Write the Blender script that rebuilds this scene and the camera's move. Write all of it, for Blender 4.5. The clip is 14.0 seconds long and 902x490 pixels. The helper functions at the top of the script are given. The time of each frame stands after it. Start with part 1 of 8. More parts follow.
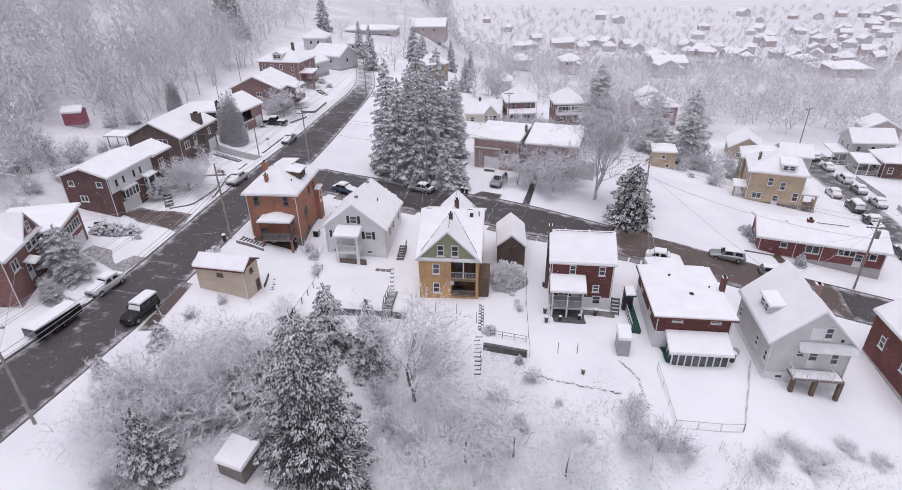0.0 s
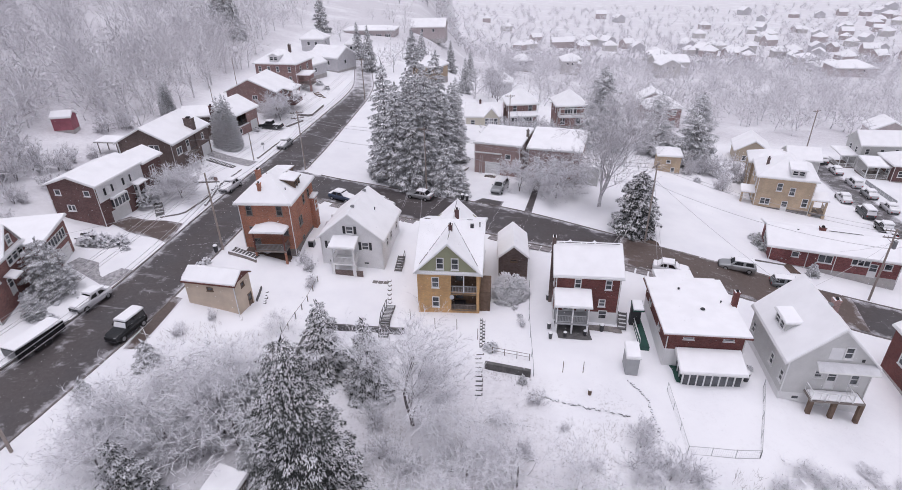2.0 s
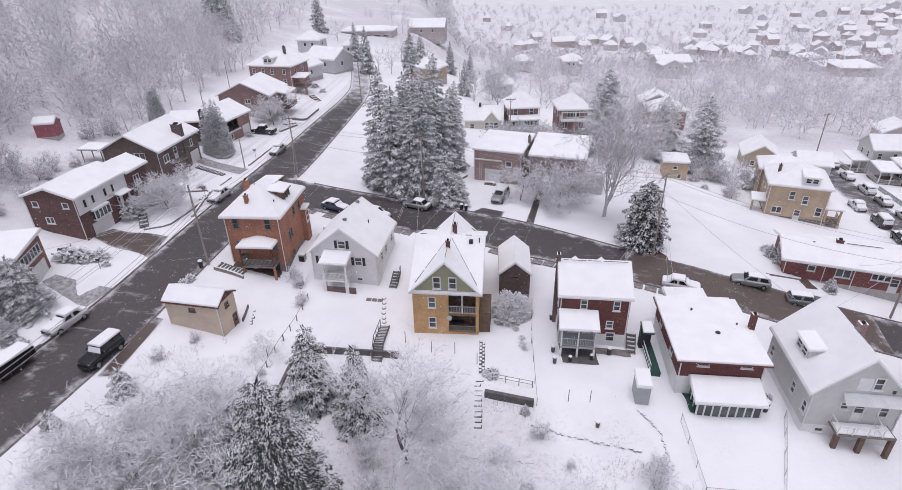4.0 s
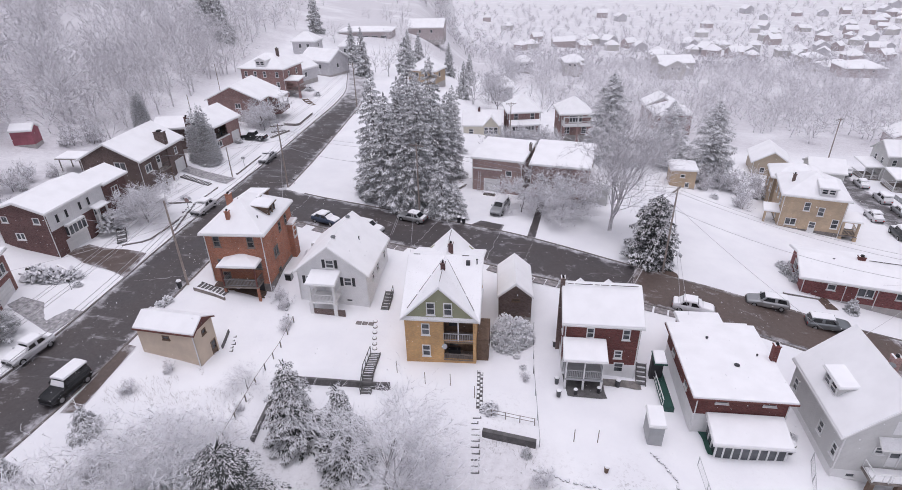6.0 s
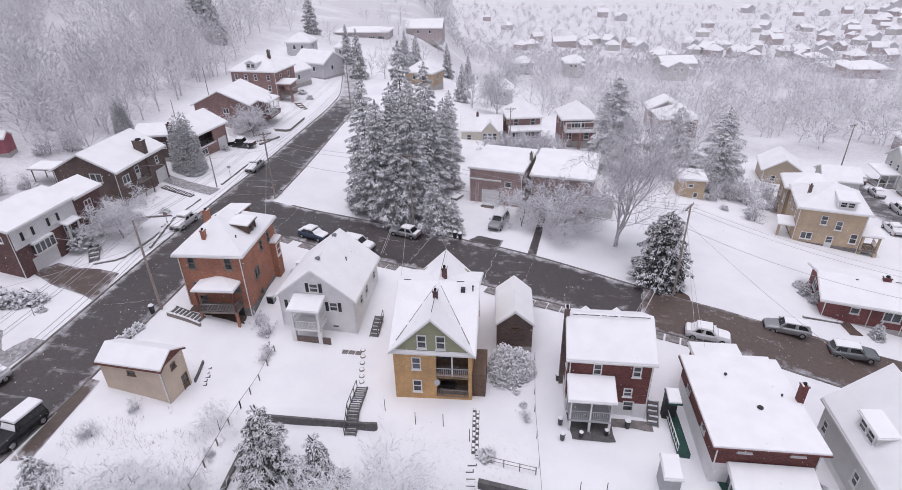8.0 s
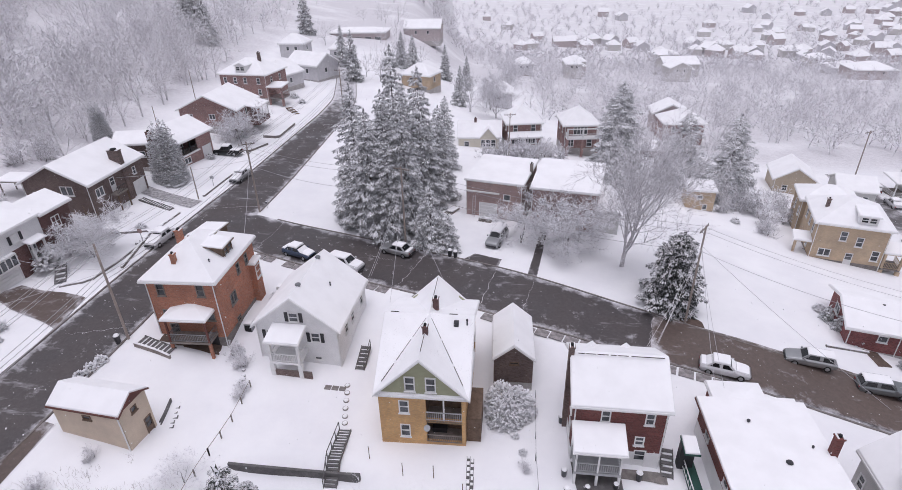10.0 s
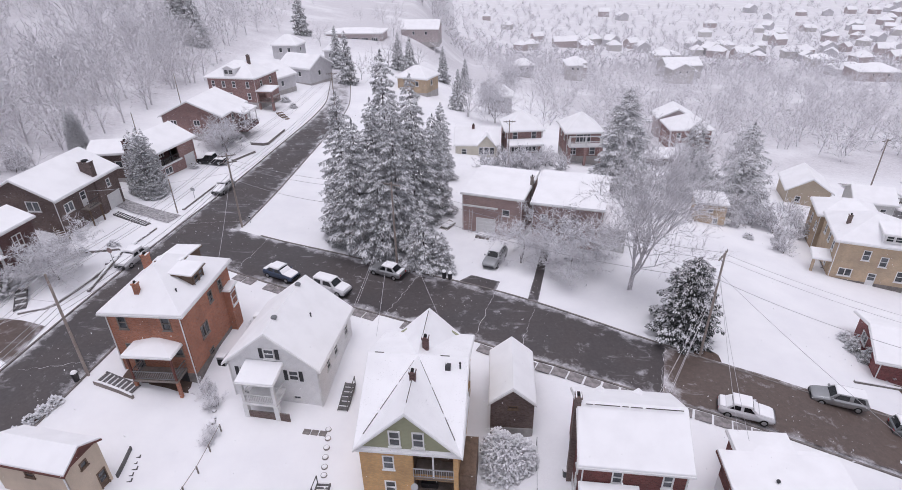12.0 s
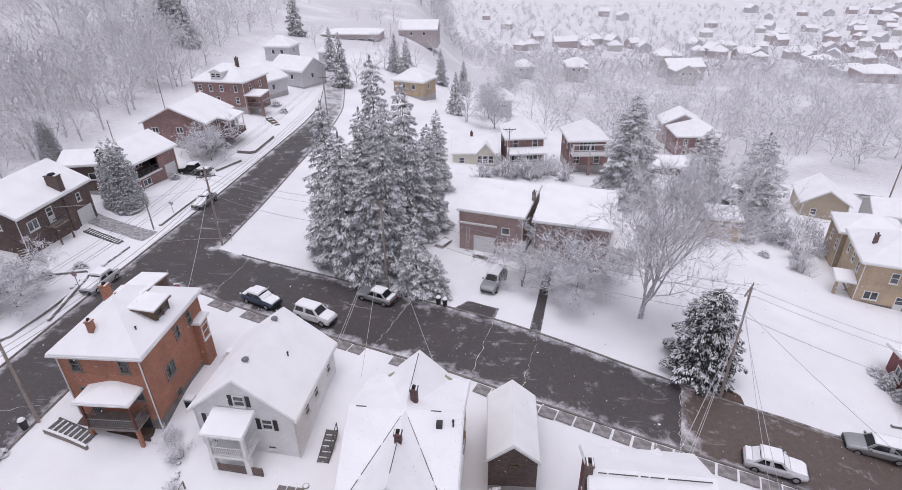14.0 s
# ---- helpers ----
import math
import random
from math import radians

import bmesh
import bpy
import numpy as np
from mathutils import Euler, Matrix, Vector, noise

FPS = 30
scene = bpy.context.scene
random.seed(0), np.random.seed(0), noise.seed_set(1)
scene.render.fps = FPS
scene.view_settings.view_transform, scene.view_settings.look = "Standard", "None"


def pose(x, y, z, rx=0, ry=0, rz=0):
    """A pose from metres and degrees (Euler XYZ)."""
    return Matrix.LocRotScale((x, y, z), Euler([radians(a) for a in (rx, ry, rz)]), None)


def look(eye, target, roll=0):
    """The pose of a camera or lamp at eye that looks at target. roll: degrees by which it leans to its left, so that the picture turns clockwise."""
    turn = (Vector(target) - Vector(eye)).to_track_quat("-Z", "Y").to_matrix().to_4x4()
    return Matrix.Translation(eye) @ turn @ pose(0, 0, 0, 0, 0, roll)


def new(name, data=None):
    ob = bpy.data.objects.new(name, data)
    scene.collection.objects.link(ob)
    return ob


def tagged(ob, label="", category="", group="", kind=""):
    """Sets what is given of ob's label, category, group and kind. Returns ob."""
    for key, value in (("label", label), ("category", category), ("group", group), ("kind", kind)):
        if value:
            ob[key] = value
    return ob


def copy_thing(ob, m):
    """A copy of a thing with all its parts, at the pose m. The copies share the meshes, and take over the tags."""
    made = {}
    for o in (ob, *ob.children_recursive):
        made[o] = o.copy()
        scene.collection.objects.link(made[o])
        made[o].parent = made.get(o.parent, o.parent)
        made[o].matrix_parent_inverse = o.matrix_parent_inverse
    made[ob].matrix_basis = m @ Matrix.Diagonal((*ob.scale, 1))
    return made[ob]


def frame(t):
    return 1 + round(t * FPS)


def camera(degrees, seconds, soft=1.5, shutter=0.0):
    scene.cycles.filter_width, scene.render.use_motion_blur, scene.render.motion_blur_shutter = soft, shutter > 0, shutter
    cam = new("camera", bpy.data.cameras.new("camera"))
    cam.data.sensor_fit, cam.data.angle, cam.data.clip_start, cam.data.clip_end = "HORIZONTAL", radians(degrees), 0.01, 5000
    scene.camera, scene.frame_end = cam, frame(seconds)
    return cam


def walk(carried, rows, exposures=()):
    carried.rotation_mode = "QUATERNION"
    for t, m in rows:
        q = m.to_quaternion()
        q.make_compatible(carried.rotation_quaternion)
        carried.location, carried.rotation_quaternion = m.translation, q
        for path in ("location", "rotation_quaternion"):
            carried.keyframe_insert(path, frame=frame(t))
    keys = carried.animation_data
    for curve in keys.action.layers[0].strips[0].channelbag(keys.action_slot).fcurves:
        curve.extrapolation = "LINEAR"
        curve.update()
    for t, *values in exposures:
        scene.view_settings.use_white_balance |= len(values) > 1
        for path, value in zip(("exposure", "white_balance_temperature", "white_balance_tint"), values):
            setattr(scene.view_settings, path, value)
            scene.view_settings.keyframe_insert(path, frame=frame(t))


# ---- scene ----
cam = camera(77.95, 14.0, 0.72)
# seconds, place, yaw, pitch, roll
PATH = [
    (0.0, 0.135, 0.104, 36.124, -0.16, -28.31, -1.05),
    (0.5, 0.139, 0.720, 36.148, -0.15, -28.32, -1.10),
    (1.0, 0.159, 1.439, 36.160, -0.13, -28.34, -1.14),
    (1.5, 0.196, 2.250, 36.159, -0.12, -28.35, -1.18),
    (2.0, 0.249, 3.146, 36.149, -0.11, -28.37, -1.21),
    (2.5, 0.317, 4.116, 36.129, -0.09, -28.38, -1.24),
    (3.0, 0.400, 5.153, 36.102, -0.08, -28.40, -1.27),
    (5.5, 0.998, 11.078, 35.886, -0.04, -28.47, -1.34),
    (6.0, 1.149, 12.369, 35.833, -0.03, -28.48, -1.34),
    (6.5, 1.307, 13.683, 35.778, -0.03, -28.50, -1.35),
    (7.0, 1.472, 15.016, 35.722, -0.02, -28.51, -1.34),
    (7.5, 1.642, 16.365, 35.665, -0.02, -28.53, -1.34),
    (8.0, 1.817, 17.728, 35.608, -0.02, -28.54, -1.33),
    (10.5, 2.712, 24.679, 35.321, -0.04, -28.62, -1.26),
    (11.0, 2.886, 26.092, 35.263, -0.05, -28.63, -1.23),
    (11.5, 3.054, 27.514, 35.206, -0.06, -28.65, -1.21),
    (12.0, 3.215, 28.946, 35.148, -0.07, -28.66, -1.18),
    (12.5, 3.367, 30.391, 35.088, -0.08, -28.68, -1.15),
    (13.0, 3.510, 31.851, 35.028, -0.10, -28.70, -1.12),
    (13.5, 3.640, 33.329, 34.965, -0.11, -28.71, -1.09),
    (14.0, 3.757, 34.829, 34.899, -0.13, -28.73, -1.06),
]
walk(cam, [(t, pose(x, y, z, 90 + pitch, 0, yaw) @ pose(0, 0, 0, 0, 0, roll)) for t, x, y, z, yaw, pitch, roll in PATH],
     [(0.0, -0.32, 6120, 20), (14.0, -0.32, 6120, 20)])

# ---- light ----
world = bpy.data.worlds.new("overcast_sky")
scene.world = world
world.use_nodes = True
wn, wl = world.node_tree.nodes, world.node_tree.links
sky = wn.new("ShaderNodeTexSky")
sky.sky_type, sky.sun_disc = "NISHITA", False
sky.sun_elevation, sky.sun_rotation = radians(84), radians(198)
sky.air_density, sky.dust_density, sky.ozone_density = 1.0, 6.0, 1.0
grey = wn.new("ShaderNodeHueSaturation")
grey.inputs["Saturation"].default_value = 0.12
wl.new(sky.outputs[0], grey.inputs["Color"])
wl.new(grey.outputs[0], wn["Background"].inputs["Color"])
wn["Background"].inputs["Strength"].default_value = 0.15
sun = new("sun", bpy.data.lights.new("sun", "SUN"))
sun.data.energy, sun.data.angle, sun.data.color = 0.2, radians(90), (1.0, 0.99, 0.98)
sun.matrix_world = look((-2, -6, 66), (0, 0, 0))


# ---- materials ----
def nodes_of(name):
    m = bpy.data.materials.new(name)
    m.use_nodes = True
    return m, m.node_tree.nodes, m.node_tree.links, m.node_tree.nodes["Principled BSDF"]


def noise_node(n, l, scale, detail=4, rough=0.6, coord="Object", stretch=None):
    tc = n.new("ShaderNodeTexCoord")
    out = tc.outputs[coord]
    if stretch:
        mp = n.new("ShaderNodeMapping")
        mp.inputs["Scale"].default_value = stretch
        l.new(out, mp.inputs["Vector"])
        out = mp.outputs[0]
    t = n.new("ShaderNodeTexNoise")
    t.inputs["Scale"].default_value, t.inputs["Detail"].default_value, t.inputs["Roughness"].default_value = scale, detail, rough
    l.new(out, t.inputs["Vector"])
    return t.outputs["Fac"]


def ramp(n, l, fac, a, b, lo=0.35, hi=0.65):
    r = n.new("ShaderNodeValToRGB")
    r.color_ramp.elements[0].position, r.color_ramp.elements[0].color = lo, (*a, 1)
    r.color_ramp.elements[1].position, r.color_ramp.elements[1].color = hi, (*b, 1)
    l.new(fac, r.inputs["Fac"])
    return r.outputs["Color"]


def mix(n, l, fac, a, b, mode="MIX"):
    x = n.new("ShaderNodeMix")
    x.data_type, x.blend_type = "RGBA", mode
    for sock, v in ((x.inputs["Factor"], fac), (x.inputs["A"], a), (x.inputs["B"], b)):
        if isinstance(v, (int, float)):
            sock.default_value = v
        elif isinstance(v, tuple):
            sock.default_value = (*v, 1)
        else:
            l.new(v, sock)
    return x.outputs["Result"]


def bumped(n, l, p, height, strength=0.3, dist=0.02):
    b = n.new("ShaderNodeBump")
    b.inputs["Strength"].default_value, b.inputs["Distance"].default_value = strength, dist
    l.new(height, b.inputs["Height"])
    l.new(b.outputs[0], p.inputs["Normal"])


def tint(c, k):
    return tuple(min(1.0, v * k) for v in c)


def plain(name, c, rough=0.7, var=0.2, scale=1.2, fine=14.0, bump=0.25, metal=0.0, dist=0.015, stretch=None):
    """A surface with broad stains and a fine grain."""
    m, n, l, p = nodes_of(name)
    broad = ramp(n, l, noise_node(n, l, scale, stretch=stretch), tint(c, 1 - var), tint(c, 1 + var))
    grain = noise_node(n, l, fine, 6, 0.7, stretch=stretch)
    l.new(mix(n, l, 0.35, broad, ramp(n, l, grain, tint(c, 1 - 1.4 * var), tint(c, 1 + 1.2 * var))), p.inputs["Base Color"])
    p.inputs["Roughness"].default_value, p.inputs["Metallic"].default_value = rough, metal
    bumped(n, l, p, grain, bump, dist)
    return m


def brickwork(name, c, mortar=(0.3, 0.27, 0.25), var=0.3, offset=0.0):
    m, n, l, p = nodes_of(name)
    tc, mp = n.new("ShaderNodeTexCoord"), n.new("ShaderNodeVectorMath")
    sep, com, add = n.new("ShaderNodeSeparateXYZ"), n.new("ShaderNodeCombineXYZ"), n.new("ShaderNodeMath")
    l.new(tc.outputs["Object"], sep.inputs[0])
    l.new(sep.outputs["X"], add.inputs[0])
    l.new(sep.outputs["Y"], add.inputs[1])
    l.new(add.outputs[0], com.inputs["X"])
    l.new(sep.outputs["Z"], com.inputs["Y"])
    b = n.new("ShaderNodeTexBrick")
    b.inputs["Scale"].default_value = 1.0
    b.inputs["Brick Width"].default_value, b.inputs["Row Height"].default_value = 0.215, 0.075
    b.inputs["Mortar Size"].default_value = 0.008
    b.inputs["Color1"].default_value, b.inputs["Color2"].default_value = (*tint(c, 1 - var), 1), (*tint(c, 1 + var), 1)
    b.inputs["Mortar"].default_value = (*mortar, 1)
    l.new(com.outputs[0], b.inputs["Vector"])
    stain = ramp(n, l, noise_node(n, l, 0.5, 5), (0.72, 0.72, 0.74), (1.1, 1.08, 1.06), 0.3, 0.7)
    l.new(mix(n, l, 1.0, b.outputs["Color"], stain, "MULTIPLY"), p.inputs["Base Color"])
    p.inputs["Roughness"].default_value = 0.9
    bumped(n, l, p, b.outputs["Fac"], -0.4, 0.01)
    return m


def boarded(name, c, pitch=0.13, var=0.06):
    """Horizontal lap siding."""
    m, n, l, p = nodes_of(name)
    tc, sep, wv = n.new("ShaderNodeTexCoord"), n.new("ShaderNodeSeparateXYZ"), n.new("ShaderNodeMath")
    l.new(tc.outputs["Object"], sep.inputs[0])
    wv.operation = "MULTIPLY"
    wv.inputs[1].default_value = 1 / pitch
    l.new(sep.outputs["Z"], wv.inputs[0])
    fr = n.new("ShaderNodeMath")
    fr.operation = "FRACT"
    l.new(wv.outputs[0], fr.inputs[0])
    lap = ramp(n, l, fr.outputs[0], tint(c, 0.7), c, 0.0, 0.12)
    dirt = ramp(n, l, noise_node(n, l, 0.8, 5), tint((1, 1, 1), 1 - 2 * var), (1, 1, 1), 0.3, 0.7)
    l.new(mix(n, l, 1.0, lap, dirt, "MULTIPLY"), p.inputs["Base Color"])
    p.inputs["Roughness"].default_value = 0.55
    bumped(n, l, p, fr.outputs[0], 0.3, 0.015)
    return m


def snow_material(name, c=(0.91, 0.91, 0.925), scale=0.35, bump=0.5, dist=0.08, stretch=None, flecks=0.0):
    m, n, l, p = nodes_of(name)
    big, fine = noise_node(n, l, scale, 5, 0.55, stretch=stretch), noise_node(n, l, scale * 14, 5, 0.7, stretch=stretch)
    colour = ramp(n, l, big, tint(c, 0.95), c, 0.35, 0.6)
    if flecks:  # shingles showing through a thin cover
        bare = mix(n, l, 1.0, ramp(n, l, noise_node(n, l, 9.0, 3, 0.7), (0, 0, 0), (1, 1, 1), 0.6, 0.68), ramp(n, l, noise_node(n, l, 0.45, 3), (0, 0, 0), (flecks, flecks, flecks), 0.42, 0.6), "MULTIPLY")
        colour = mix(n, l, bare, colour, (0.25, 0.24, 0.24))
    l.new(colour, p.inputs["Base Color"])
    p.inputs["Roughness"].default_value = 0.95
    p.inputs["Specular IOR Level"].default_value = 0.2
    bumped(n, l, p, mix(n, l, 0.5, big, fine), bump, dist)
    return m


def yard_snow():
    """Ground snow: bare weedy and stony flecks where the cover is thin, on rough ground alone."""
    m, n, l, p = nodes_of("ground_snow")
    big, fine = noise_node(n, l, 0.12, 6, 0.6), noise_node(n, l, 3.0, 6, 0.75)
    att = n.new("ShaderNodeAttribute")
    att.attribute_name = "rough_ground"
    weeds = n.new("ShaderNodeMath")
    weeds.operation = "MULTIPLY"
    l.new(mix(n, l, 1.0, ramp(n, l, fine, (0, 0, 0), (1, 1, 1), 0.52, 0.66), ramp(n, l, noise_node(n, l, 0.4, 4), (0.1, 0.1, 0.1), (1, 1, 1), 0.42, 0.62), "MULTIPLY"), weeds.inputs[0])
    l.new(att.outputs["Fac"], weeds.inputs[1])
    snow = ramp(n, l, big, (0.815, 0.815, 0.84), (0.885, 0.885, 0.9), 0.35, 0.6)
    wood_att = n.new("ShaderNodeAttribute")
    wood_att.attribute_name = "undergrowth"
    # Frosted undergrowth, its tone kept pale and flat to stand for haze.
    hazed_brush = ramp(n, l, noise_node(n, l, 1.1, 8, 0.8), (0.58, 0.565, 0.59), (0.76, 0.75, 0.775), 0.36, 0.66)
    glades = n.new("ShaderNodeMath")
    glades.operation = "MULTIPLY"
    l.new(ramp(n, l, noise_node(n, l, 0.035, 4), (0.35, 0.35, 0.35), (1, 1, 1), 0.36, 0.5), glades.inputs[0])
    l.new(wood_att.outputs["Fac"], glades.inputs[1])
    snow = mix(n, l, glades.outputs[0], snow, hazed_brush)
    soil = ramp(n, l, noise_node(n, l, 9.0, 4), (0.12, 0.1, 0.09), (0.45, 0.43, 0.43))
    l.new(mix(n, l, weeds.outputs[0], snow, soil), p.inputs["Base Color"])
    p.inputs["Roughness"].default_value = 0.95
    p.inputs["Specular IOR Level"].default_value = 0.2
    bumped(n, l, p, mix(n, l, 0.5, big, fine), 0.5, 0.12)
    return m


def asphalt(name, c=(0.068, 0.061, 0.063), warm=(0.088, 0.073, 0.07), drifted=0.0):
    """Wet asphalt with blown snow lying in streaks and a few pale frozen cracks."""
    m, n, l, p = nodes_of(name)
    broad, fine = noise_node(n, l, 0.16, 5, 0.6), noise_node(n, l, 2.6, 6, 0.75)
    base = mix(n, l, ramp(n, l, broad, (0, 0, 0), (1, 1, 1), 0.4, 0.62), c, warm)
    base = mix(n, l, 0.5, base, ramp(n, l, fine, tint(c, 0.7), tint(c, 1.7), 0.3, 0.7))
    drift = noise_node(n, l, 0.55, 9, 0.72)
    att = n.new("ShaderNodeAttribute")
    att.attribute_name = "edge"
    sumn = n.new("ShaderNodeMath")
    sumn.operation = "MULTIPLY_ADD"
    sumn.inputs[1].default_value = 0.23
    l.new(att.outputs["Fac"], sumn.inputs[0])
    l.new(drift, sumn.inputs[2])
    cover = ramp(n, l, sumn.outputs[0], (0, 0, 0), (1, 1, 1), 0.58 - drifted, 0.84 - drifted)
    wisps = noise_node(n, l, 0.5, 8, 0.68, stretch=(0.35, 1.6, 1.0))
    flecks = noise_node(n, l, 5.0, 4, 0.8)
    cover = mix(n, l, 1.0, cover, ramp(n, l, flecks, (0, 0, 0), (0.45, 0.45, 0.45), 0.64, 0.78), "LIGHTEN")
    cover = mix(n, l, 1.0, cover, ramp(n, l, wisps, (0, 0, 0), (0.6, 0.6, 0.6), 0.6, 0.78), "LIGHTEN")
    l.new(mix(n, l, cover, base, (0.7, 0.69, 0.72)), p.inputs["Base Color"])
    l.new(ramp(n, l, broad, (0.35, 0.35, 0.35), (0.6, 0.6, 0.6)), p.inputs["Roughness"])
    bumped(n, l, p, fine, 0.3, 0.01)
    return m


def dusted(name, c, snow=0.5, scale=3.0, rough=0.8, low=0.1, high=0.75, white=(0.85, 0.85, 0.88)):
    """A surface on which snow lies wherever it faces upwards."""
    m, n, l, p = nodes_of(name)
    geo, sep = n.new("ShaderNodeNewGeometry"), n.new("ShaderNodeSeparateXYZ")
    l.new(geo.outputs["Normal"], sep.inputs[0])
    add = n.new("ShaderNodeMath")
    add.operation = "MULTIPLY_ADD"
    add.inputs[1].default_value = 0.9
    l.new(noise_node(n, l, scale, 5, 0.7), add.inputs[0])
    l.new(sep.outputs["Z"], add.inputs[2])
    cover = ramp(n, l, add.outputs[0], (0, 0, 0), (1, 1, 1), low + 0.9 * (1 - snow), high + 0.9 * (1 - snow))
    own = ramp(n, l, noise_node(n, l, scale * 2.3, 4), tint(c, 0.6), tint(c, 1.4))
    l.new(mix(n, l, cover, own, white), p.inputs["Base Color"])
    p.inputs["Roughness"].default_value = rough
    return m


# Default grey is lightened to stand for sky reflected in house windows.
def glazing(name, c=(0.12, 0.128, 0.14)):
    m, n, l, p = nodes_of(name)
    l.new(ramp(n, l, noise_node(n, l, 0.7, 2), tint(c, 0.6), tint(c, 1.8)), p.inputs["Base Color"])
    p.inputs["Roughness"].default_value, p.inputs["Transmission Weight"].default_value = 0.06, 0.35
    p.inputs["IOR"].default_value = 1.5
    return m


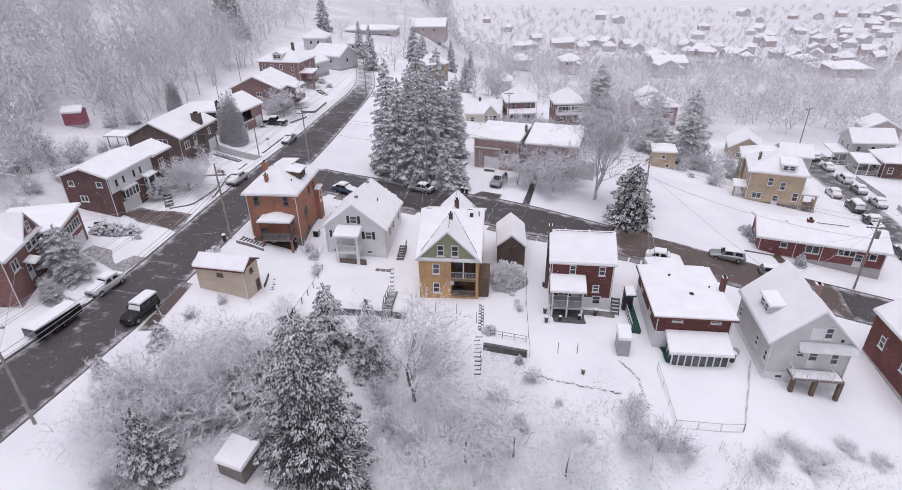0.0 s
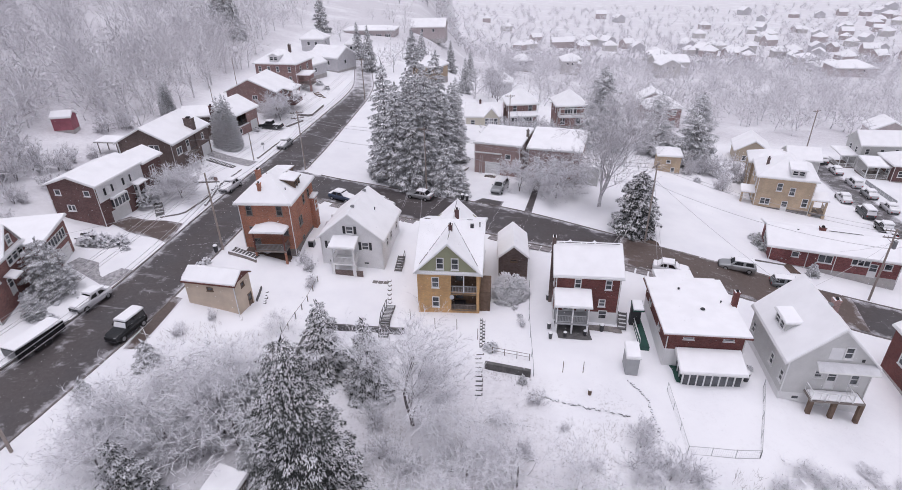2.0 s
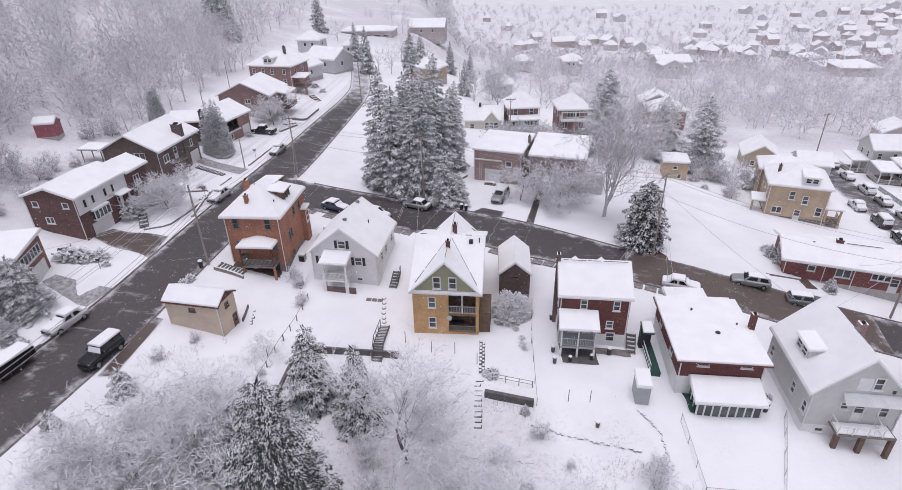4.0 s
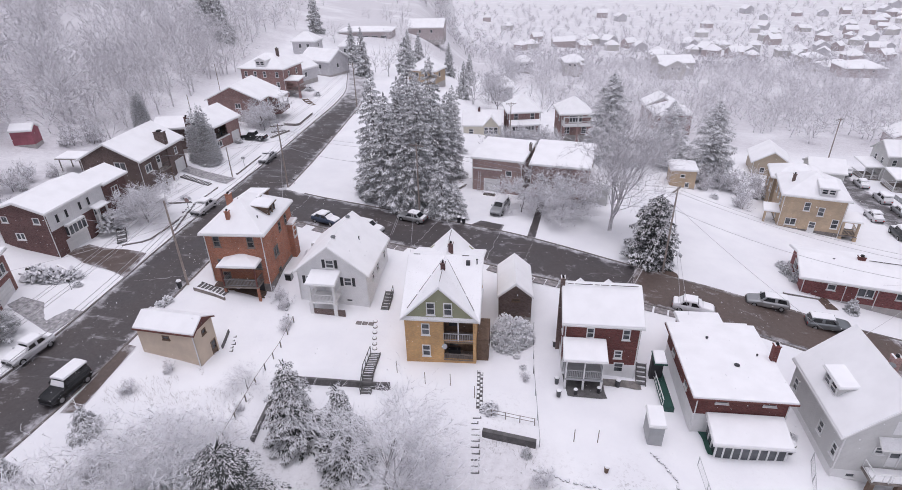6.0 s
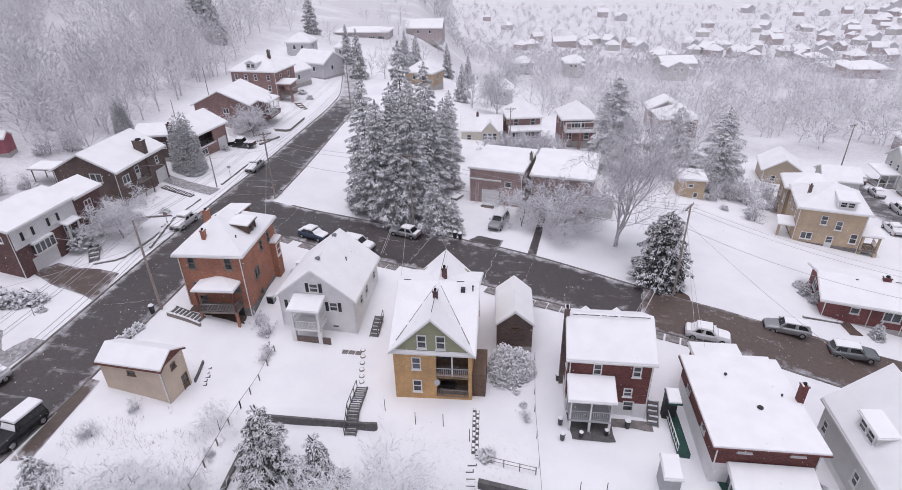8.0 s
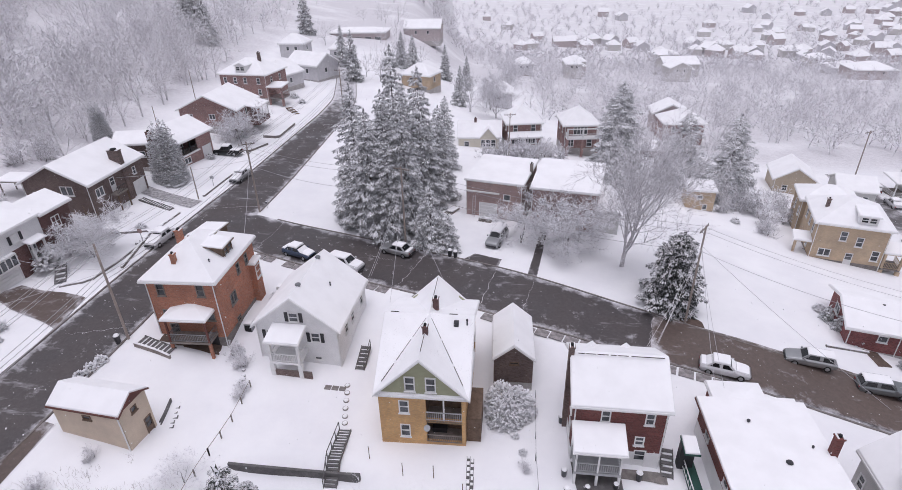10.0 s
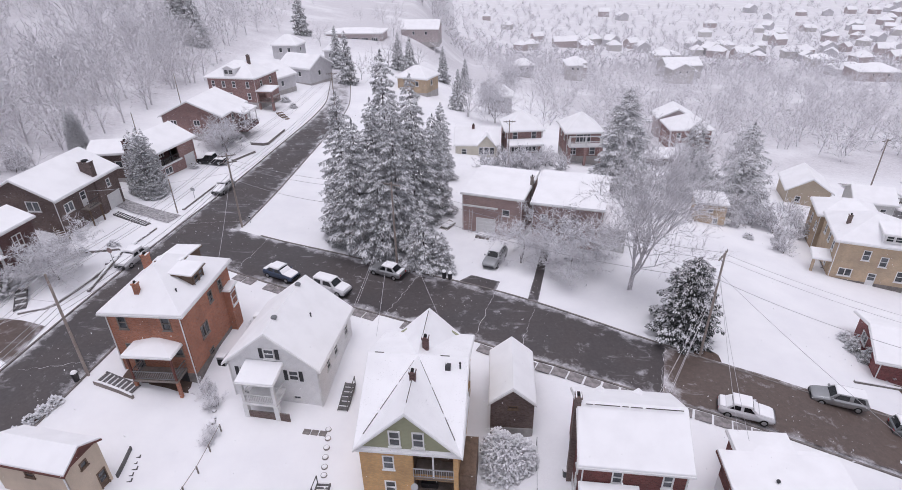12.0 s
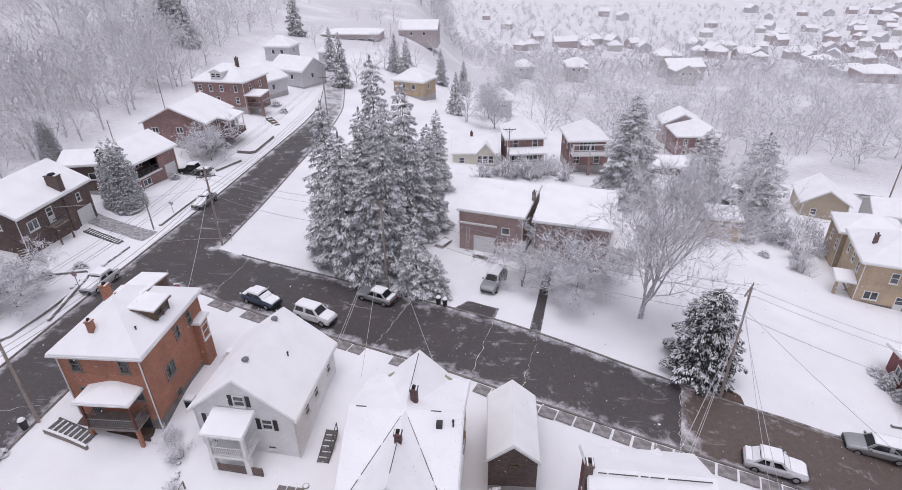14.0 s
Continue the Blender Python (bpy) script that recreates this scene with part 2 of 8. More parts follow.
M = dict(
    snow=snow_material("snow"), roof_snow=snow_material("roof_snow", scale=0.5, bump=0.35, dist=0.04),
    thin_roof_snow=snow_material("thin_roof_snow", scale=0.5, bump=0.4, dist=0.04, flecks=0.4), thin_snow=dusted("thin_snow", (0.16, 0.15, 0.16), 0.85, 1.3), ground=yard_snow(), asphalt=asphalt("asphalt"), slushy_drive=dusted("slushy_drive", (0.36, 0.35, 0.36), 0.3, 1.1, low=0.45, high=0.95),
    snowy_asphalt=asphalt("snowy_asphalt", (0.09, 0.084, 0.087), (0.12, 0.11, 0.11), 0.1),
    brown_asphalt=asphalt("brown_asphalt", (0.105, 0.08, 0.07), (0.125, 0.092, 0.078)),
    orange_brick=brickwork("orange_brick", (0.42, 0.17, 0.10), (0.38, 0.27, 0.23), 0.2), red_brick=brickwork("red_brick", (0.17, 0.052, 0.047), (0.17, 0.11, 0.1)),
    maroon_brick=brickwork("maroon_brick", (0.15, 0.078, 0.074), (0.2, 0.15, 0.145)), brown_brick=brickwork("brown_brick", (0.155, 0.11, 0.1), (0.22, 0.19, 0.18)),
    ranch_brick=brickwork("ranch_brick", (0.25, 0.085, 0.085), (0.24, 0.15, 0.145)),
    rose_brick=brickwork("rose_brick", (0.27, 0.125, 0.11), (0.3, 0.23, 0.22)),
    tan_brick=brickwork("tan_brick", (0.55, 0.43, 0.3), (0.52, 0.43, 0.33), 0.06),
    # Brick paled to hold haze on farther houses; plain tan-brown brick elsewhere.
    pale_haze_brick=brickwork("pale_haze_brick", (0.32, 0.19, 0.175), (0.4, 0.34, 0.33), 0.2),
    gold_brick=brickwork("gold_brick", (0.66, 0.40, 0.175), (0.5, 0.38, 0.24), 0.1),
    pink_block=brickwork("pink_block", (0.42, 0.3, 0.285), (0.42, 0.35, 0.33), 0.12),
    white_siding=boarded("white_siding", (0.86, 0.86, 0.87)), grey_siding=boarded("grey_siding", (0.66, 0.66, 0.65)),
    olive_siding=boarded("olive_siding", (0.36, 0.37, 0.24)), tan_siding=boarded("tan_siding", (0.5, 0.42, 0.32)),
    cream_render=plain("cream_render", (0.6, 0.5, 0.4), 0.9, 0.12, 0.6), white_paint=plain("white_paint", (0.78, 0.78, 0.78), 0.5, 0.06),
    grey_paint=plain("grey_paint", (0.4, 0.41, 0.42), 0.6, 0.1), dark_paint=plain("dark_paint", (0.035, 0.035, 0.04), 0.5, 0.2),
    green_paint=plain("green_paint", (0.02, 0.075, 0.06), 0.6, 0.2), red_paint=plain("red_paint", (0.34, 0.11, 0.14), 0.6, 0.2),
    maroon_paint=plain("maroon_paint", (0.14, 0.05, 0.04), 0.7, 0.2), concrete=plain("concrete", (0.36, 0.35, 0.34), 0.9, 0.18),
    block=plain("block", (0.45, 0.43, 0.42), 0.9, 0.15), stone=plain("stone", (0.22, 0.2, 0.19), 0.9, 0.3, 2.0),
    shingle=plain("shingle", (0.10, 0.085, 0.08), 0.9, 0.25, 2.0), wood=plain("wood", (0.16, 0.11, 0.08), 0.85, 0.3, 3.0),
    grey_wood=plain("grey_wood", (0.24, 0.21, 0.19), 0.85, 0.25, 2.0), pole_wood=plain("pole_wood", (0.36, 0.31, 0.28), 0.9, 0.2, 2.0),
    soil=plain("soil", (0.12, 0.085, 0.07), 0.95, 0.3, 2.0), steel=plain("steel", (0.3, 0.31, 0.32), 0.4, 0.1, metal=0.8),
    cable=plain("cable", (0.55, 0.54, 0.56), 0.8, 0.1), glass=glazing("window_glass"), car_glass=glazing("car_glass", (0.025, 0.028, 0.032)),
    dark=plain("dark", (0.02, 0.02, 0.022), 0.9, 0.2), rubber=plain("rubber", (0.02, 0.02, 0.02), 0.9, 0.2), blind=plain("blind", (0.6, 0.6, 0.6), 0.8, 0.08),
    silver=plain("silver", (0.42, 0.43, 0.44), 0.3, 0.05, metal=0.6, bump=0.02), graphite=plain("graphite", (0.08, 0.085, 0.09), 0.3, 0.08, metal=0.4, bump=0.02),
    pewter=plain("pewter", (0.24, 0.26, 0.27), 0.3, 0.05, metal=0.5, bump=0.02), white_car=plain("white_car", (0.6, 0.6, 0.62), 0.3, 0.05, bump=0.02), black_car=plain("black_car", (0.015, 0.016, 0.018), 0.25, 0.1, bump=0.02),
    blue_car=plain("blue_car", (0.045, 0.065, 0.11), 0.3, 0.1, bump=0.02),
    red_light=plain("red_light", (0.4, 0.02, 0.02), 0.3, 0.1), clear_light=plain("clear_light", (0.6, 0.6, 0.6), 0.15, 0.1),
    # Frosted needles, lightened further to stand for haze over the spruces.
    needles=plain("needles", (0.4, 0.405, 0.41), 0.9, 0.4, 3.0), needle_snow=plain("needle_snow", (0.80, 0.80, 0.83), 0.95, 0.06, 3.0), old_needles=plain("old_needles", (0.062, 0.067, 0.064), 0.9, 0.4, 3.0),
    bark=dusted("bark", (0.16, 0.14, 0.14), 0.6, 4.0), frost=dusted("frosted_twigs", (0.43, 0.41, 0.43), 0.97, 5.0),
    # Pale twig colours: frost, with distance haze put into the base colour.
    far_frost_haze=dusted("frosted_hazed_wood", (0.64, 0.625, 0.65), 0.62, 0.8, white=(0.77, 0.765, 0.79)), mid_frost_haze=dusted("frosted_hazed_twigs", (0.56, 0.54, 0.56), 0.78, 3.0, white=(0.8, 0.795, 0.82)), frost_leaf=dusted("frosted_leaves", (0.14, 0.14, 0.13), 0.66, 6.0),
    edge_stone=dusted("edge_stone", (0.2, 0.19, 0.19), 0.55, 4.0), dark_stone=plain("dark_stone", (0.13, 0.125, 0.125), 0.9, 0.3, 2.0), weed=plain("weed", (0.38, 0.35, 0.34), 0.9, 0.4, 2.0),
    # Wall colours washed out to put distance haze into them.
    hazed_brick=plain("hazed_brick", (0.52, 0.46, 0.46), 0.9, 0.15), hazed_tan=plain("hazed_tan", (0.6, 0.58, 0.57), 0.9, 0.1), hazed_grey=plain("hazed_grey", (0.6, 0.59, 0.61), 0.9, 0.1),
)


M["fence_wire"] = plain("galvanised_wire", (0.5, 0.5, 0.51), 0.5, 0.1, 3.0, 20.0, 0.05)
M["awning_metal"] = plain("awning_metal", (0.62, 0.62, 0.64), 0.55, 0.15, 0.8, 9.0, 0.1)
M["cream_siding"] = boarded("cream_siding", (0.74, 0.70, 0.60))
M["green_turf"] = plain("green_turf", (0.035, 0.10, 0.08), 0.9, 0.35, 0.9, 25.0, 0.4)


# ---- mesh helpers ----
def box(bm, x0, x1, y0, y1, z0, z1):
    v = [bm.verts.new((x, y, z)) for z in (z0, z1) for x, y in ((x0, y0), (x1, y0), (x1, y1), (x0, y1))]
    for f in ((3, 2, 1, 0), (4, 5, 6, 7), (0, 1, 5, 4), (1, 2, 6, 5), (2, 3, 7, 6), (3, 0, 4, 7)):
        bm.faces.new([v[i] for i in f])
    return v


def bar(bm, a, b, w, h=None, up=(0, 0, 1)):
    """A square bar from a to b."""
    a, b, h = Vector(a), Vector(b), h or w
    d = (b - a).normalized()
    s = d.cross(Vector(up))
    s = s.normalized() if s.length > 1e-3 else Vector((1, 0, 0))
    u = s.cross(d)
    v = [bm.verts.new(p + s * i * w / 2 + u * j * h / 2) for p in (a, b) for i, j in ((-1, -1), (1, -1), (1, 1), (-1, 1))]
    for f in ((3, 2, 1, 0), (4, 5, 6, 7), (0, 1, 5, 4), (1, 2, 6, 5), (2, 3, 7, 6), (3, 0, 4, 7)):
        bm.faces.new([v[i] for i in f])


def tube(bm, a, b, r0, r1, n=8):
    a, b = Vector(a), Vector(b)
    d = (b - a).normalized()
    s = d.orthogonal().normalized()
    u = d.cross(s)
    rings = [[bm.verts.new(p + (s * math.cos(k * math.tau / n) + u * math.sin(k * math.tau / n)) * r) for k in range(n)] for p, r in ((a, r0), (b, r1))]
    for k in range(n):
        bm.faces.new((rings[0][k], rings[0][(k + 1) % n], rings[1][(k + 1) % n], rings[1][k]))
    bm.faces.new(rings[0][::-1])
    bm.faces.new(rings[1])


def prism(bm, pts, y0, y1, axis="y"):
    """A polygon of (u, z) points drawn out along y (or of (u, v) points along z)."""
    put = (lambda p, k: (p[0], k, p[1])) if axis == "y" else (lambda p, k: (p[0], p[1], k))
    a, b = [bm.verts.new(put(p, y0)) for p in pts], [bm.verts.new(put(p, y1)) for p in pts]
    n = len(pts)
    bm.faces.new(a)
    bm.faces.new(b[::-1])
    for k in range(n):
        bm.faces.new((a[(k + 1) % n], a[k], b[k], b[(k + 1) % n]))
    bmesh.ops.recalc_face_normals(bm, faces=bm.faces)


def slab(V, F, lo, hi, soft=0.0):
    """A sheet of faces given thickness, from lo to hi above its points."""
    bm = bmesh.new()
    a, b = [bm.verts.new((x, y, z + lo)) for x, y, z in V], [bm.verts.new((x, y, z + hi)) for x, y, z in V]
    edges = {}
    for f in F:
        bm.faces.new([a[i] for i in f][::-1])
        bm.faces.new([b[i] for i in f])
        for i, j in zip(f, f[1:] + f[:1]):
            edges[i, j] = 1
    for i, j in edges:
        if (j, i) not in edges:
            bm.faces.new((a[i], a[j], b[j], b[i]))
    bmesh.ops.recalc_face_normals(bm, faces=bm.faces)
    if soft:
        rim = [e for e in bm.edges if all(v in b for v in e.verts) and len({e.link_faces[0].normal.z > 0.2, e.link_faces[-1].normal.z > 0.2}) == 2]
        bmesh.ops.bevel(bm, geom=rim, offset=soft, segments=2, affect="EDGES", profile=0.5)
    return bm


def part(name, bm, material, parent, label="", smooth=False):
    me = bpy.data.meshes.new(name)
    bm.to_mesh(me)
    bm.free()
    me.materials.append(material)
    if smooth:
        me.shade_smooth()
    ob = new(name, me)
    ob.parent = parent
    if label:
        ob["label"] = label
    return ob


def raw_part(name, verts, faces, material, parent, label="", smooth=False):
    me = bpy.data.meshes.new(name)
    me.from_pydata(verts, [], faces)
    me.materials.append(material)
    if smooth:
        me.shade_smooth()
    ob = new(name, me)
    ob.parent = parent
    if label:
        ob["label"] = label
    return ob


def thing(name, m, label, category, group="", kind=""):
    ob = new(name)
    ob.empty_display_size = 0.2
    ob.matrix_basis = m
    return tagged(ob, label, category, group, kind)


def boxes_part(name, boxes, material, parent, label=""):
    bm = bmesh.new()
    for b in boxes:
        box(bm, *b)
    return part(name, bm, material, parent, label)


# ---- the lie of the land ----
GX = np.arange(-400.0, 401.0)
ZX = np.interp(GX, [-400, -260, -140, -90, -60, -46, -38, -30, -20, -8, 4, 14, 26, 38, 48, 58, 80, 120, 200, 400],
               [60, 46, 28, 13, 6, 3.4, 1.9, 1.6, 0.5, 0.1, 0.1, 0, -0.6, -2.4, -4, -5.2, -7.5, -10, -14, -20])
BELL = np.exp(-0.5 * (np.arange(-8, 9) / 2.5) ** 2)
ZX = np.convolve(np.pad(ZX, 8, "edge"), BELL / BELL.sum(), "valid")
GY = np.arange(-400.0, 3001.0, 2.0)
FAR = np.interp(GY, [90, 130, 170, 300, 600, 1000, 3000], [0, -2.5, -6, -20, -62, -85, -95])
NEAR = np.interp(GY, [-400, -60, 0, 20, 36, 48, 56, 66], [-30, -9, -6, -3.8, -2.2, -1.6, -1.2, 0])
FAR, NEAR = (np.convolve(np.pad(a, 8, "edge"), BELL / BELL.sum(), "valid") for a in (FAR, NEAR))


def ease(a, b, x):
    u = np.clip((x - a) / (b - a), 0, 1)
    return u * u * (3 - 2 * u)


def height(x, y):
    """The ground's height."""
    z = np.interp(x, GX, ZX) + np.interp(y, GY, FAR) * ease(-20, 22, x) + np.interp(y, GY, NEAR)
    # the back garden behind the retaining wall lies lower
    z = z - 1.0 * ease(53, 60, y) * (1 - ease(65, 73, y)) * ease(-27, -20, x) * (1 - ease(8, 13, x)) + 0.7 * ease(24, 29, x) * (1 - ease(40, 46, x)) * (1 - ease(48, 56, y))
    # the level court before the split-level house
    z = z - 1.35 * ease(-60, -52, x) * (1 - ease(-45.5, -38, x)) * ease(65, 70, y) * (1 - ease(79.5, 81.5, y))
    edge = 54.3 - 0.112 * (x + 15.7)
    return z - 0.9 * ease(-16.6, -15.6, x) * (1 - ease(-5.2, -3.8, x)) * (1 - ease(edge + 0.1, edge + 0.9, y)) * ease(34, 46, y)


WEST_STREET = [(-62, -40, 4), (-52, 0, 4), (-46.6, 20, 3.9), (-42, 35, 3.8), (-39, 45, 3.7), (-36.3, 55, 3.7), (-33.8, 66, 3.7), (-32, 80, 3.9),
               (-29.7, 95, 4.1), (-27.6, 110, 3.7), (-23.6, 150, 3.0), (-23.2, 164, 2.7), (-26.0, 185, 2.6), (-30, 205, 2.4)]
CROSS_STREET = [(-28.0, 93.0, 4.3), (-22.5, 90.9, 4.3), (-11, 86.0, 4.7), (-2, 81.7, 4.5), (5, 78.6, 4.6), (12.5, 74.4, 4.4), (22, 69.2, 3.8), (30.5, 65.6, 3.3), (40, 62.2, 3.5), (50, 59.0, 3.6), (64, 54.5, 3.6), (90, 44, 3.6)]
EAST_STREET = [(58, 30, 3.3), (65.5, 54, 3.2), (71.2, 73, 3.0), (73.8, 83, 2.9), (76.6, 95, 2.9), (79.4, 107, 2.9), (82.2, 118, 2.9), (85.6, 131, 2.9), (87.0, 136, 2.8)]


def path_points(pts, step=1.5):
    """Points along a smooth line through pts: x, y, half width, and the way to its left."""
    p = np.array(pts, float)
    s = np.concatenate([[0], np.cumsum(np.hypot(*(p[1:, :2] - p[:-1, :2]).T))])
    u = np.arange(0, s[-1], step)
    q = np.stack([np.interp(u, s, p[:, k]) for k in range(3)], -1)
    w = np.ones(7) / 7
    for k in range(3):
        q[3:-3, k] = np.convolve(q[:, k], w, "valid")
    d = np.gradient(q[:, :2], axis=0)
    d /= np.linalg.norm(d, axis=1)[:, None]
    return q, np.stack([-d[:, 1], d[:, 0]], -1)


STREETS = [path_points(s) for s in (WEST_STREET, CROSS_STREET, EAST_STREET)]


def off_road(x, y):
    """How far a place lies from the nearest roadside (less than 0 on a road)."""
    best = np.full(np.shape(x), 1e9)
    for q, _ in STREETS:
        for a in q[::2]:
            best = np.minimum(best, np.hypot(x - a[0], y - a[1]) - a[2])
    return best


def spread(lo, hi, step, out, grow=1.12):
    a = list(np.arange(lo, hi + step, step))
    s = step
    while a[-1] < out[1]:
        s *= grow
        a.append(a[-1] + s)
    s = step
    while a[0] > out[0]:
        s *= grow
        a.insert(0, a[0] - s)
    return np.array(a)


def build_ground():
    xs, ys = spread(-62, 70, 0.9, (-2500, 2500)), spread(18, 112, 0.9, (-400, 4200))
    X, Y = np.meshgrid(xs, ys)
    D = off_road(X, Y)
    Z = height(X, Y)
    lumps = np.array([noise.noise((x * 0.35, y * 0.35, 0)) * 0.10 + noise.noise((x * 0.11, y * 0.11, 3)) * 0.18 for x, y in zip(X.ravel(), Y.ravel())]).reshape(X.shape)
    rough = ease(54, 44, Y) * (1 - 0.85 * ease(14, 19, X) * ease(32, 36, Y)) * ease(-34, -26, X) * (1 - ease(7, 9, X) * ease(42, 46, Y))
    Z = Z + lumps * ease(0.3, 2.5, D) * (0.5 + 1.1 * rough) - 0.22 * (1 - ease(-0.9, -0.2, D)) + 0.05 * ease(-0.2, 0.5, D)
    n = len(xs)
    F = [(j * n + i, j * n + i + 1, (j + 1) * n + i + 1, (j + 1) * n + i) for j in range(len(ys) - 1) for i in range(n - 1)]
    ob = raw_part("ground", list(zip(X.ravel(), Y.ravel(), Z.ravel())), F, M["ground"], None, smooth=True)
    at = ob.data.attributes.new("rough_ground", "FLOAT", "POINT")
    woods = np.maximum(ease(-58, -75, X), ease(125, 150, Y) * ease(30, 45, X))
    at.data.foreach_set("value", np.maximum(rough * 0.62, woods * 0.5).ravel().astype(np.float32))
    floor = np.maximum(ease(-52, -61, X), np.maximum(ease(132, 150, Y) * ease(30, 42, X), ease(215, 260, Y)))
    # Undergrowth fades with distance, paling the far ground as haze would.
    floor = np.maximum(floor * (1 - 0.45 * ease(550, 900, Y)), 0.75 * ease(49, 44, Y) * ease(-31, -27, X) * ease(11, 6, X))
    ob.data.attributes.new("undergrowth", "FLOAT", "POINT").data.foreach_set("value", (floor * 0.95).ravel().astype(np.float32))
    tagged(ob, "snow-covered ground of yards and slopes", "ground", kind="structure")


def ribbon(name, street, material, across=9, rise=0.03, u0=-1.0, u1=1.0, drift=0.0):
    q, left = street
    us = np.linspace(u0, u1, across)
    V, E = [], []
    for a, l in zip(q, left):
        for u in us:
            x, y = a[0] + l[0] * a[2] * u, a[1] + l[1] * a[2] * u
            V.append((x, y, float(height(x, y)) + rise + 0.04 * (1 - u * u)))
            E.append(float(max(0, (abs(u) - 0.6) / 0.4)) ** 2 + drift * float(0.1 * ease(96, 125, y) + 0.8 * ease(138, 172, y)))
    F = [(j * across + i, (j + 1) * across + i, (j + 1) * across + i + 1, j * across + i + 1)[::-1] for j in range(len(q) - 1) for i in range(across - 1)]
    ob = raw_part(name, V, F, material, None, smooth=True)
    ob.data.attributes.new("edge", "FLOAT", "POINT").data.foreach_set("value", np.array(E, np.float32))
    return ob


def strip(name, line, w, lo, hi, material, parent=None, closed=False):
    """A low wall or kerb of width w along a line of (x, y), from lo to hi above the ground."""
    p = np.array(line, float)
    s = np.concatenate([[0], np.cumsum(np.hypot(*(p[1:] - p[:-1]).T))])
    u = np.append(np.arange(0, s[-1], 1.2), s[-1])
    q = np.stack([np.interp(u, s, p[:, k]) for k in range(2)], -1)
    d = np.gradient(q, axis=0)
    d /= np.linalg.norm(d, axis=1)[:, None]
    V, F = [], []
    for a, k in zip(q, d):
        for sgn, h in ((-1, lo), (-1, hi), (1, hi), (1, lo)):
            x, y = a[0] - k[1] * sgn * w / 2, a[1] + k[0] * sgn * w / 2
            V.append((x, y, float(height(a[0], a[1])) + h))
    for j in range(len(q) - 1):
        b = 4 * j
        F += [(b + i, b + (i + 1) % 4, b + 4 + (i + 1) % 4, b + 4 + i) for i in range(4)]
    e = 4 * (len(q) - 1)
    F += [(0, 3, 2, 1), (e, e + 1, e + 2, e + 3)]
    return raw_part(name, V, F, material, parent)


build_ground()
tagged(ribbon("road_west", STREETS[0], M["asphalt"], drift=1.3), "wet asphalt street with blown snow along its edges", "road", kind="structure")
tagged(ribbon("road_cross", STREETS[1], M["asphalt"], rise=0.05), "wet dark asphalt side street dusted with snow", "road", kind="structure")
tagged(ribbon("road_east", STREETS[2], M["snowy_asphalt"], rise=0.04), "wet asphalt street lined with parked cars", "road", kind="structure")


def kerb(name, street, side, y0, y1, by="y"):
    q, left = street
    k = 1 if by == "y" else 0
    pts = [(a[0] + l[0] * side * (a[2] + 0.08), a[1] + l[1] * side * (a[2] + 0.08)) for a, l in zip(q, left) if y0 <= a[k] <= y1]
    tagged(strip(name, pts, 0.16, -0.15, 0.15, M["stone"]), "low concrete kerb edged with snow", "kerb", kind="structure")


kerb("kerb_west", STREETS[0], 1, 20, 190)
kerb("kerb_east_south", STREETS[0], -1, 20, 86)
kerb("kerb_east_north", STREETS[0], -1, 98, 190)
kerb("kerb_north", STREETS[1], 1, -24, 60, "x")
kerb("kerb_south", STREETS[1], -1, -24, 60, "x")


# ---- houses ----
def face_matrix(side, W, D):
    return {"f": pose(0, 0, 0), "r": pose(W, 0, 0, 0, 0, 90), "b": pose(W, D, 0, 0, 0, 180), "l": pose(0, D, 0, 0, 0, -90)}[side]


def wall_bm(L, z0, z1, th, holes, m, inset=(0.0, 0.0)):
    """A wall along u from 0 to L with rectangular holes (u, z, w, h)."""
    bm = bmesh.new()
    us = sorted({inset[0], L - inset[1], *[h[0] for h in holes], *[h[0] + h[2] for h in holes]})
    zs = sorted({z0, z1, *[h[1] for h in holes], *[h[1] + h[3] for h in holes]})
    us, zs = [u for u in us if inset[0] <= u <= L - inset[1]], [z for z in zs if z0 <= z <= z1]
    solid = {(i, k) for i in range(len(us) - 1) for k in range(len(zs) - 1)
             if not any(h[0] - 1e-4 <= us[i] and us[i + 1] <= h[0] + h[2] + 1e-4 and h[1] - 1e-4 <= zs[k] and zs[k + 1] <= h[1] + h[3] + 1e-4 for h in holes)}
    made = {}

    def at(i, k, d):
        if (i, k, d) not in made:
            made[i, k, d] = bm.verts.new((us[i], d * th, zs[k]))
        return made[i, k, d]

    for i, k in solid:
        bm.faces.new((at(i, k, 0), at(i + 1, k, 0), at(i + 1, k + 1, 0), at(i, k + 1, 0)))
        bm.faces.new((at(i, k + 1, 1), at(i + 1, k + 1, 1), at(i + 1, k, 1), at(i, k, 1)))
        for di, dk, a, b in ((-1, 0, (i, k), (i, k + 1)), (1, 0, (i + 1, k + 1), (i + 1, k)), (0, -1, (i + 1, k), (i, k)), (0, 1, (i, k + 1), (i + 1, k + 1))):
            if (i + di, k + dk) not in solid:
                bm.faces.new((at(*a, 0), at(*b, 0), at(*b, 1), at(*a, 1)))
    bm.transform(m)
    return bm


